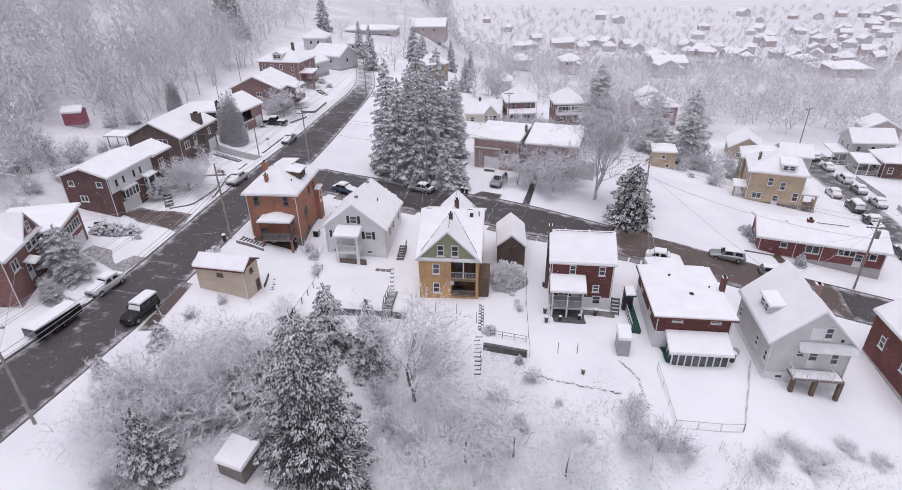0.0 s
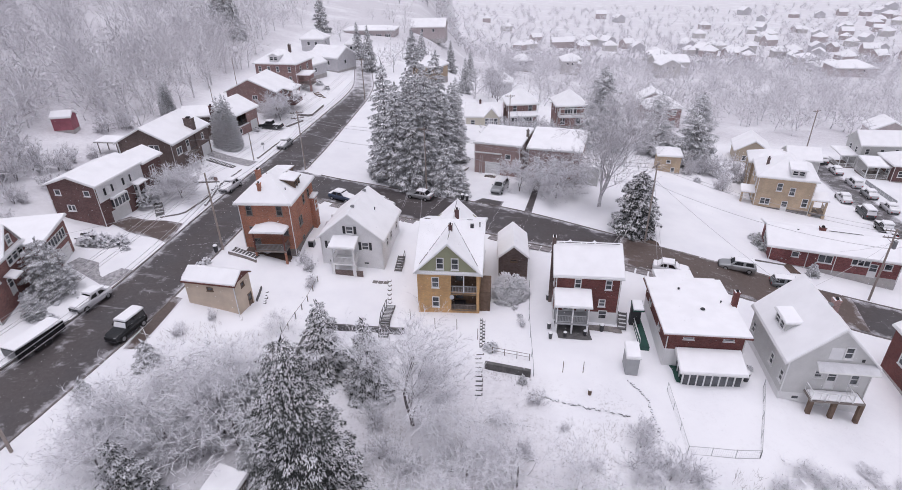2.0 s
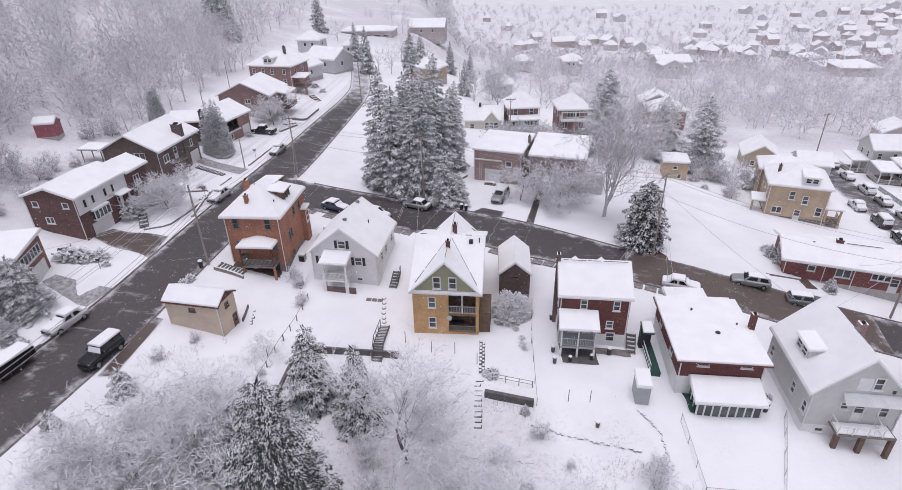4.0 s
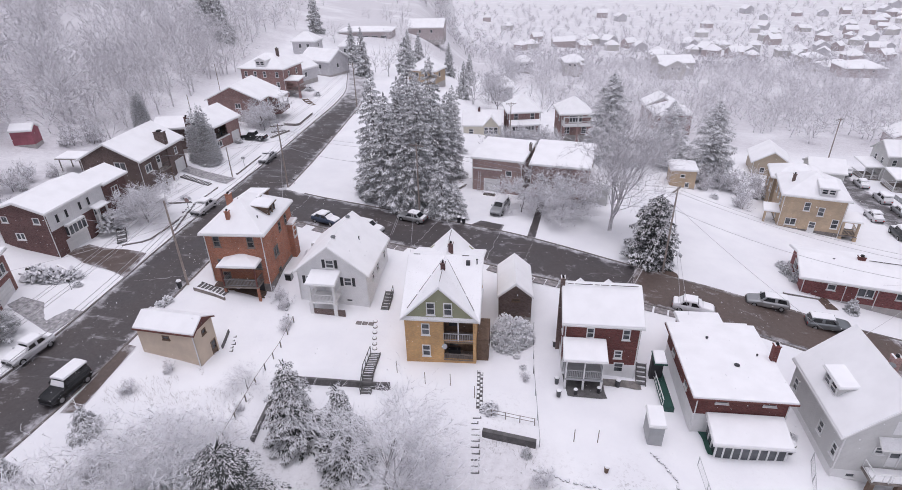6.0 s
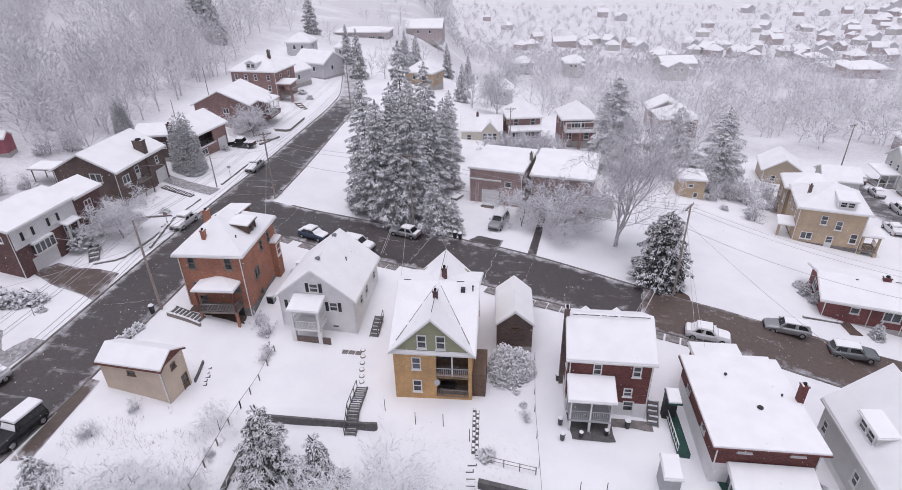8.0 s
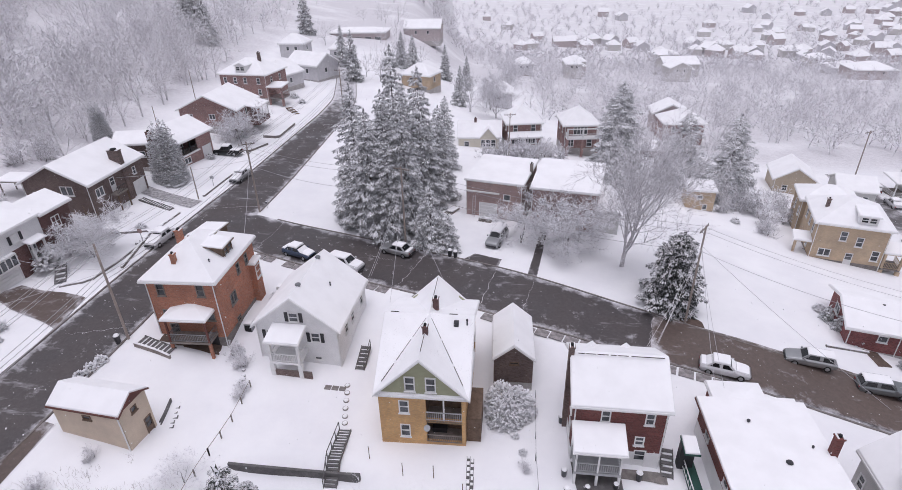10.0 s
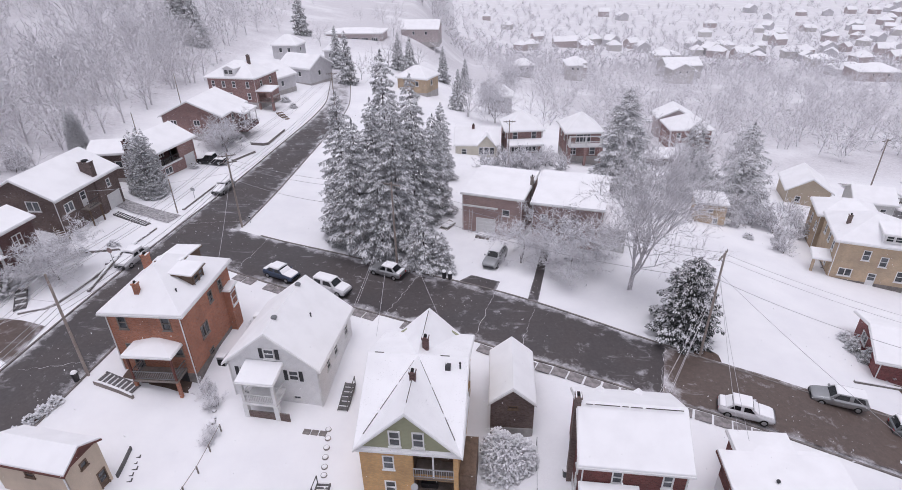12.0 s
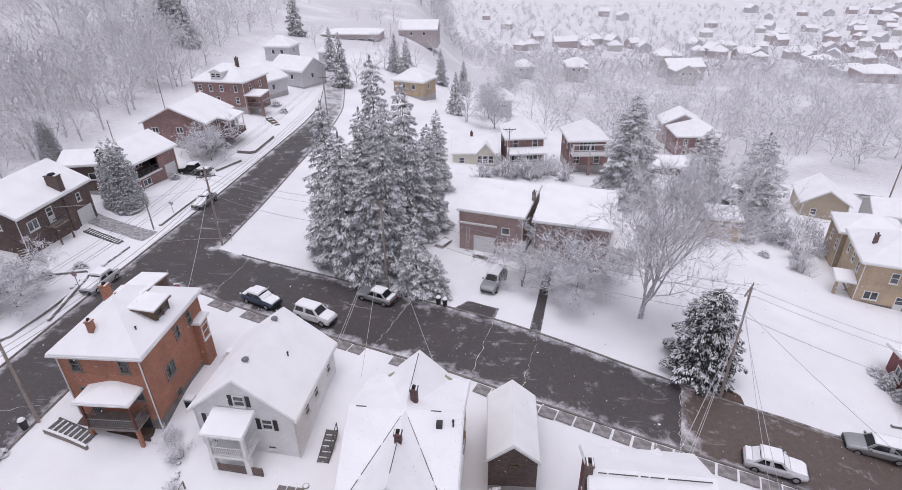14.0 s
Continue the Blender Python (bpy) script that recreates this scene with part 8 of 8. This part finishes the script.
def car(kind, x, y, yaw, paint, label, snow=0.14, hood_snow=True, name=None):
    L, hw, hb, ht, hr, a, b, c, d = KINDS[kind]
    ob = thing(name or {"suv": "suv", "jeep": "off_roader", "pickup": "pickup_truck"}.get(kind, "car"), pose(x, y, float(height(x, y)) + 0.09, 0, 0, yaw), label, "car", "parked cars")
    X = lambda s: (s - 0.5) * L

    def ring(px, zb, zt, w, top=0.86):
        return [(px, -w * 0.9, zb), (px, -w, zb + 0.2), (px, -w, zt - 0.16), (px, -w * top, zt), (px, w * top, zt), (px, w, zt - 0.16), (px, w, zb + 0.2), (px, w * 0.9, zb)]

    st = [(0.0, 0.42, ht - 0.14, hw * 0.86), (0.03, 0.3, ht - 0.03, hw * 0.96), (0.14, 0.24, ht, hw), (0.5, 0.22, (ht + hb) / 2 + 0.03, hw), (a, 0.24, hb + 0.05, hw), (0.9, 0.24, hb - 0.06, hw * 0.97), (0.975, 0.28, hb - 0.16, hw * 0.9), (1.0, 0.4, hb - 0.3, hw * 0.8)]
    part("body", loft([ring(X(s), zb, zt, w) for s, zb, zt, w in st], 0.13), paint, ob, smooth=True)
    zl = lambda s: np.interp(s, [q[0] for q in st], [q[2] for q in st]) - 0.03
    w0, w1 = hw * 0.88, hw * 0.74
    cab = [(d, zl(d), zl(d) + 0.01, w0), (c, zl(c), hr, w1), (b, zl(b), hr, w1), (a, zl(a), zl(a) + 0.01, w0)]
    part("cabin", loft([[(X(s), -w0, z0), (X(s), -w, z1), (X(s), w, z1), (X(s), w0, z0)] for s, z0, z1, w in cab], 0.14), paint, ob, smooth=True)

    def quad(pts, lab):
        bm = bmesh.new()
        p = [Vector(q) for q in pts]
        nrm = (p[1] - p[0]).cross(p[2] - p[0]).normalized() * 0.012
        mid = sum(p, Vector()) / 4
        o = [mid + (q - mid) * 0.8 for q in p]
        va, vb = [bm.verts.new(q + nrm) for q in o], [bm.verts.new(q - nrm) for q in o]
        bm.faces.new(va)
        bm.faces.new(vb[::-1])
        for k in range(4):
            bm.faces.new((va[k], vb[k], vb[(k + 1) % 4], va[(k + 1) % 4]))
        part(lab, bm, M["car_glass"], ob)

    quad([(X(a), -w0, zl(a)), (X(a), w0, zl(a)), (X(b), w1, hr), (X(b), -w1, hr)], "windscreen")
    quad([(X(d), w0, zl(d)), (X(d), -w0, zl(d)), (X(c), -w1, hr), (X(c), w1, hr)], "rear_window")
    mid = (b + c) / 2
    for s in (-1, 1):
        for p, q, pt, qt in ((a - 0.03, mid + 0.01, b, mid + 0.01), (mid - 0.01, d + 0.03, mid - 0.01, c)):
            quad([(X(p), s * (w0 - 0.005), zl(p)), (X(q), s * (w0 - 0.005), zl(q)), (X(qt), s * w1, hr - 0.03), (X(pt), s * w1, hr - 0.03)][::s], "side_window")
        for px in (0.18, 0.81):
            bm = bmesh.new()
            r = 0.33 if kind in ("sedan", "wagon") else 0.38
            tube(bm, (X(px), s * (hw - 0.2), r - 0.03), (X(px), s * (hw + 0.015), r - 0.03), r, r, 14)
            wob = part("wheel", bm, M["rubber"], ob)
            bm = bmesh.new()
            tube(bm, (X(px), s * (hw + 0.016), r - 0.03), (X(px), s * (hw + 0.03), r - 0.03), r * 0.62, r * 0.58, 10)
            part("rim", bm, M["silver"], wob)
        boxes_part("headlight", [(X(0.955), X(0.985), s * hw * 0.62 - 0.14, s * hw * 0.62 + 0.14, hb - 0.32, hb - 0.2)], M["clear_light"], ob)
        boxes_part("tail_light", [(X(-0.004), X(0.02), s * hw * 0.66 - 0.12, s * hw * 0.66 + 0.12, ht - 0.36, ht - 0.18)], M["red_light"], ob)
        boxes_part("mirror", [(X(a) - 0.28, X(a) - 0.12, s * (hw + 0.08) - 0.09, s * (hw + 0.08) + 0.09, hb + 0.05, hb + 0.2)], paint, ob)
    boxes_part("bumper", [(X(0.985), X(1.01), -hw * 0.75, hw * 0.75, 0.32, 0.5)], M["dark_paint"], ob)
    boxes_part("bumper", [(X(-0.01), X(0.015), -hw * 0.75, hw * 0.75, 0.36, 0.54)], M["dark_paint"], ob)
    if snow:
        wr = w1 * (1.08 if snow >= 0.1 else 0.96)
        part("roof_snow", slab([(X(c) - 0.16, -wr, hr - 0.06), (X(c) - 0.16, 0, hr), (X(c) - 0.16, wr, hr - 0.06), (X(b) + 0.16, wr, hr - 0.06), (X(b) + 0.16, 0, hr), (X(b) + 0.16, -wr, hr - 0.06)], [(5, 4, 1, 0), (4, 3, 2, 1)], 0.004, snow + 0.06, 0.09), M["roof_snow"], ob, "snow on the roof")
        if hood_snow:
            zf = lambda s: float(np.interp(s, [q[0] for q in st], [q[2] for q in st]))
            part("bonnet_snow", slab([(X(a) + 0.05, -hw * 0.8, zf(a)), (X(0.9), -hw * 0.78, zf(0.9)), (X(0.965), -hw * 0.7, zf(0.965)), (X(0.965), hw * 0.7, zf(0.965)), (X(0.9), hw * 0.78, zf(0.9)), (X(a) + 0.05, hw * 0.8, zf(a))], [(0, 1, 4, 5), (1, 2, 3, 4)], 0.004, snow * 0.7, 0.04), M["roof_snow"], ob, "snow on the bonnet")
        if snow >= 0.14:  # snow lying on the foot of the windscreen and of the rear window
            for name, p, q, lift in (("windscreen_snow", a, b, 0.62), ("rear_window_snow", d, c, 0.7)):
                pt, zt = p + (q - p) * lift, zl(p) + (hr - zl(p)) * lift
                wt = w0 + (w1 - w0) * lift
                part(name, slab([(X(p), -w0 * 0.95, zl(p) + 0.02), (X(p), w0 * 0.95, zl(p) + 0.02), (X(pt), wt * 0.95, zt + 0.02), (X(pt), -wt * 0.95, zt + 0.02)], [(0, 1, 2, 3) if p > q else (3, 2, 1, 0)], 0.0, 0.09, 0.03), M["roof_snow"], ob, "snow sliding down the glass")
        if kind in ("sedan", "pickup"):
            part("boot_snow", slab([(X(0.02), -hw * 0.78, ht - 0.02), (X(d) - 0.05, -hw * 0.8, ht), (X(d) - 0.05, hw * 0.8, ht), (X(0.02), hw * 0.78, ht - 0.02)], [(0, 1, 2, 3)], 0.004, snow * 0.7, 0.04), M["roof_snow"], ob, "snow on the boot")
    return ob


car("sedan", -4.4, 86.0, 152, M["silver"], "silver saloon with a snowy roof parked by the kerb", 0.07, False)
car("sedan", -16.8, 85.4, -28, M["blue_car"], "blue saloon under a cap of snow")
car("suv", -10.4, 82.5, -27, M["white_car"], "pale estate car dusted with snow", 0.08)
car("suv", 8.7, 88.7, -115, M["silver"], "silver hatchback on the snowy driveway", 0.06, False)
car("sedan", 28.3, 63.9, -22, M["white_car"], "pale saloon under thick snow at the kerb", 0.16)
car("wagon", 38.2, 66.4, 158, M["silver"], "silver estate car dusted with snow", 0.04, False)
car("wagon", 43.8, 63.3, -17, M["pewter"], "grey estate car dusted with snow", 0.04, False)
car("jeep", -34.2, 51.3, -106, M["black_car"], "dark off-roader with a snow-covered roof and icy bonnet", 0.16, False)
car("sedan", -40.1, 55.7, -110, M["white_car"], "white saloon covered in snow", 0.22)
car("sedan", -35.0, 87.4, -102, M["white_car"], "car thickly covered in snow at the kerb", 0.2)
car("sedan", -31.7, 109.2, -100, M["silver"], "pale saloon covered in snow", 0.14)
car("pickup", -37.6, 120.7, 172, M["black_car"], "dark pickup truck on a snowy drive", 0.1)
for k, (x, y, yaw, kind, paint, lab) in enumerate([(72.4, 90.0, 76, "jeep", "graphite", "dark boxy off-roader with a snowy roof"), (70.9, 83.0, 75, "pickup", "black_car", "dark pickup dusted with snow"), (79.3, 93.4, 76, "sedan", "white_car", "white saloon covered in snow"),
                                                  (82.4, 107.6, 77, "suv", "white_car", "pale car covered in snow"), (84.6, 116.6, 76, "sedan", "white_car", "white saloon covered in snow"), (73.4, 97.4, 76, "sedan", "white_car", "white car under snow"), (80.9, 101.0, 77, "sedan", "silver", "silver saloon covered in snow"),
                                                  (86.6, 125.0, 75, "suv", "graphite", "dark car covered in snow"), (68.2, 72.5, 73, "sedan", "graphite", "dark saloon dusted with snow")]):
    car(kind, x, y, yaw, M[paint], lab, 0.2)

# flat trailer loaded with a snow-covered box
ob = thing("trailer", pose(-41.7, 48.5, float(height(-41.7, 48.5)) + 0.08, 0, 0, -108), "dark box trailer with a snow-covered top at the kerb", "trailer", "parked cars")
boxes_part("box", [(-2.6, 2.6, -0.95, 0.95, 0.5, 1.5)], M["black_car"], ob)
boxes_part("tailgate", [(2.605, 2.66, -0.9, 0.9, 0.55, 1.45)], M["graphite"], ob)
part("snow_cover", slab([(-2.6, -0.95, 1.5), (2.6, -0.95, 1.5), (2.6, 0.95, 1.5), (-2.6, 0.95, 1.5)], [(0, 1, 2, 3)], 0.004, 0.16, 0.07), M["roof_snow"], ob)
bm = bmesh.new()
bar(bm, (-2.6, 0, 0.55), (-3.8, 0, 0.5), 0.1)
part("drawbar", bm, M["steel"], ob)
for s in (-1, 1):
    for px in (-0.5, 0.5):
        bm = bmesh.new()
        tube(bm, (px, s * 0.75, 0.32), (px, s * 0.97, 0.32), 0.33, 0.33, 12)
        part("wheel", bm, M["rubber"], ob)


# ---- the distance ----
def far_house(x, y, yaw, W, D, h, rise, wall, roof, label, windows=True):
    z = float(height(x, y))
    wins = [(W * k / 3 - 0.5, h - 2.2, 1.0, 1.3, "win2") for k in (1, 2)]
    if not windows:
        wins = []
    return house("distant_house", label, (x - W / 2, y), yaw, W, D, z, h, (roof, rise), wall, 0.5, {"f": wins, "r": wins[:1]}, base=0.3, spouts=(), group="distant houses", snow=0.3)


# two-storey pale house, its porch, and the brick house next to it on the east street
o = house("pale_house", "two-storey pale grey house with a porch under snow", (91.6, 120.6), -8, 9.0, 6.2, -10.4, 5.9, ("gable_x", 2.2), M["grey_siding"], 0.4, {"f": win_row([1.0, 4.0, 7.0], 3.7, 0.9, 1.3) + win_row([4.0, 7.0], 0.9, 0.9, 1.3), "l": win_row([1.5, 4.0], 3.7, 0.9, 1.3)}, base=0.4)
porch(o, -3.4, -0.05, 0.4, 5.4, 0.5, 3.2, {"post": M["white_paint"], "deck": M["grey_wood"]}, 3)
o = house("porch_house", "dark red-brick house with a broad snowy hipped roof and porch", (93.0, 111.6), -14, 9.0, 7.4, -9.9, 4.0, ("hip", 1.9), M["maroon_brick"], 0.5, {"f": win_row([1.0, 3.8, 6.6], 1.4, 1.0, 1.3), "l": win_row([1.2, 4.6], 1.4, 1.0, 1.3)}, base=0.4)
dormer(o, "f", 9.0, 7.4, 4.5, 4.3, 1.8, 1.0, 1.6, M["grey_siding"], "gable_y", 0.6, inset=0.8)
porch(o, -4.4, -0.05, 1.0, 6.4, 0.4, 3.0, {"post": M["white_paint"], "deck": M["grey_wood"]}, 3)
DISTANT = [(-43.0, 172, -28, 10, 3), (-37.0, 186, -30, 11, 3), (-46.0, 208, -10, 8, 3), (-33.0, 216, -15, 6, 3), (-8.0, 283, -6, 16, 0), (-6.0, 187, -25, 9, 5), (18.0, 184, -8, 6, 3), (40, 300, 5, 9, 3), (68, 317, 0, 8, 2), (130, 333, 5, 12, 2), (62, 170, -10, 9, 1),
           (122, 152, -15, 9, 0), (78, 360, 0, 12, 2), (76, 345, 5, 10, 1), (150, 382, 0, 22, 2), (148, 372, 0, 12, 3), (225, 605, 0, 26, 2), (275, 385, -10, 26, 1), (295, 437, -10, 24, 3), (352, 560, -10, 22, 2)]
# The first four walls carry haze in their colour.
WALLS, ROOFS = [M["hazed_brick"], M["hazed_brick"], M["hazed_tan"], M["hazed_grey"], M["rose_brick"], M["tan_brick"]], ["gable_x", "hip", "hip", "gable_y"]
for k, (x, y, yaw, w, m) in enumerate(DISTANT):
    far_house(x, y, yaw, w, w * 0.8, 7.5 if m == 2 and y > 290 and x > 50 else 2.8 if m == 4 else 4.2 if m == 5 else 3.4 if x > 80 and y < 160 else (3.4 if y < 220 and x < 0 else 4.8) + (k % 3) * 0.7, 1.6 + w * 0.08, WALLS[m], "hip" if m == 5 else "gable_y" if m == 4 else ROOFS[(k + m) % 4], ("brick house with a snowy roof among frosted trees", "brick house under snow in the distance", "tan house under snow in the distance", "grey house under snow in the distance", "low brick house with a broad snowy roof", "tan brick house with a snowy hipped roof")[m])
ob = house("low_hall", "long flat-roofed brick building on the hill", (-44.0, 262), -6, 22.0, 12.0, float(height(-32, 266)) - 3.0, 5.0, ("hip", 1.2), M["hazed_brick"], 0.6, {"f": [(2 + 4 * k, 1.5, 2.6, 2.0, "win2") for k in range(5)]}, base=0.3, spouts=(), snow=0.3)
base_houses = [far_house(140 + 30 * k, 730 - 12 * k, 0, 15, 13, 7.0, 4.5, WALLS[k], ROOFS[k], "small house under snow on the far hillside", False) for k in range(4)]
rng = random.Random(12)
rows = [(146, 730), (164, 704), (187, 765), (207, 753), (226, 736), (224, 650), (273, 670), (292, 667), (309, 636), (321, 623), (370, 654), (373, 626), (118, 796), (78, 682), (96, 690), (330, 1149), (306, 1213), (70, 1103), (92, 987)]
rows += [(rng.uniform(280, 620), rng.uniform(590, 760)) for _ in range(24)] + [(rng.uniform(0.42, 0.9) * q, q) for q in (rng.uniform(780, 1300) for _ in range(48))]
for k, (x, y) in enumerate(rows):
    s = rng.uniform(0.8, 1.15) * (1 + max(0, y - 800) / 2000)
    copy_thing(base_houses[k % 4], pose(x, y, float(height(x, y)), 0, 0, rng.uniform(-40, 40)) @ Matrix.Scale(s, 4))

# carport beside the dark ranch house
ob = thing("carport", pose(-57.0, 95.6, float(height(-57.0, 95.6)), 0, 0, -7.5), "open carport with a thin snow-covered roof on slender posts", "carport")
for x in (-1.7, 1.7):
    for y in (-1.1, 1.1):
        boxes_part("post", [(x - 0.06, x + 0.06, y - 0.06, y + 0.06, -0.6, 2.4)], M["grey_wood"], ob)
lay_roof(ob, "mono", -2.1, 2.1, -1.5, 1.5, 2.4, 0.2, M["grey_wood"], 0.16, "roof", 0.1)
# light snow falling through the air
rng_f = np.random.default_rng(5)
n = 7000
C = np.stack([rng_f.uniform(-48, 50, n), rng_f.uniform(24, 110, n), rng_f.uniform(3, 26, n)], 1)
a, b = rng_f.normal(size=(n, 3)), rng_f.normal(size=(n, 3))
a /= np.linalg.norm(a, axis=1)[:, None]
b = np.cross(a, b)
b /= np.linalg.norm(b, axis=1)[:, None]
r = rng_f.uniform(0.012, 0.032, n)[:, None]
v = np.stack([C + a * r * 1.6, C + b * r, C - a * r * 1.6, C - b * r, C + np.cross(a, b) * r * 0.6, C - np.cross(a, b) * r * 0.6], 1).reshape(-1, 3)
i = np.arange(n)[:, None] * 6
f = np.concatenate([i + np.array(q) for q in ((0, 1, 4), (1, 2, 4), (2, 3, 4), (3, 0, 4), (1, 0, 5), (2, 1, 5), (3, 2, 5), (0, 3, 5))], 0)
tagged(raw_part("falling_snow", v.tolist(), f.tolist(), M["snow"], None), "light snowflakes falling through the air", "snow", kind="stuff")
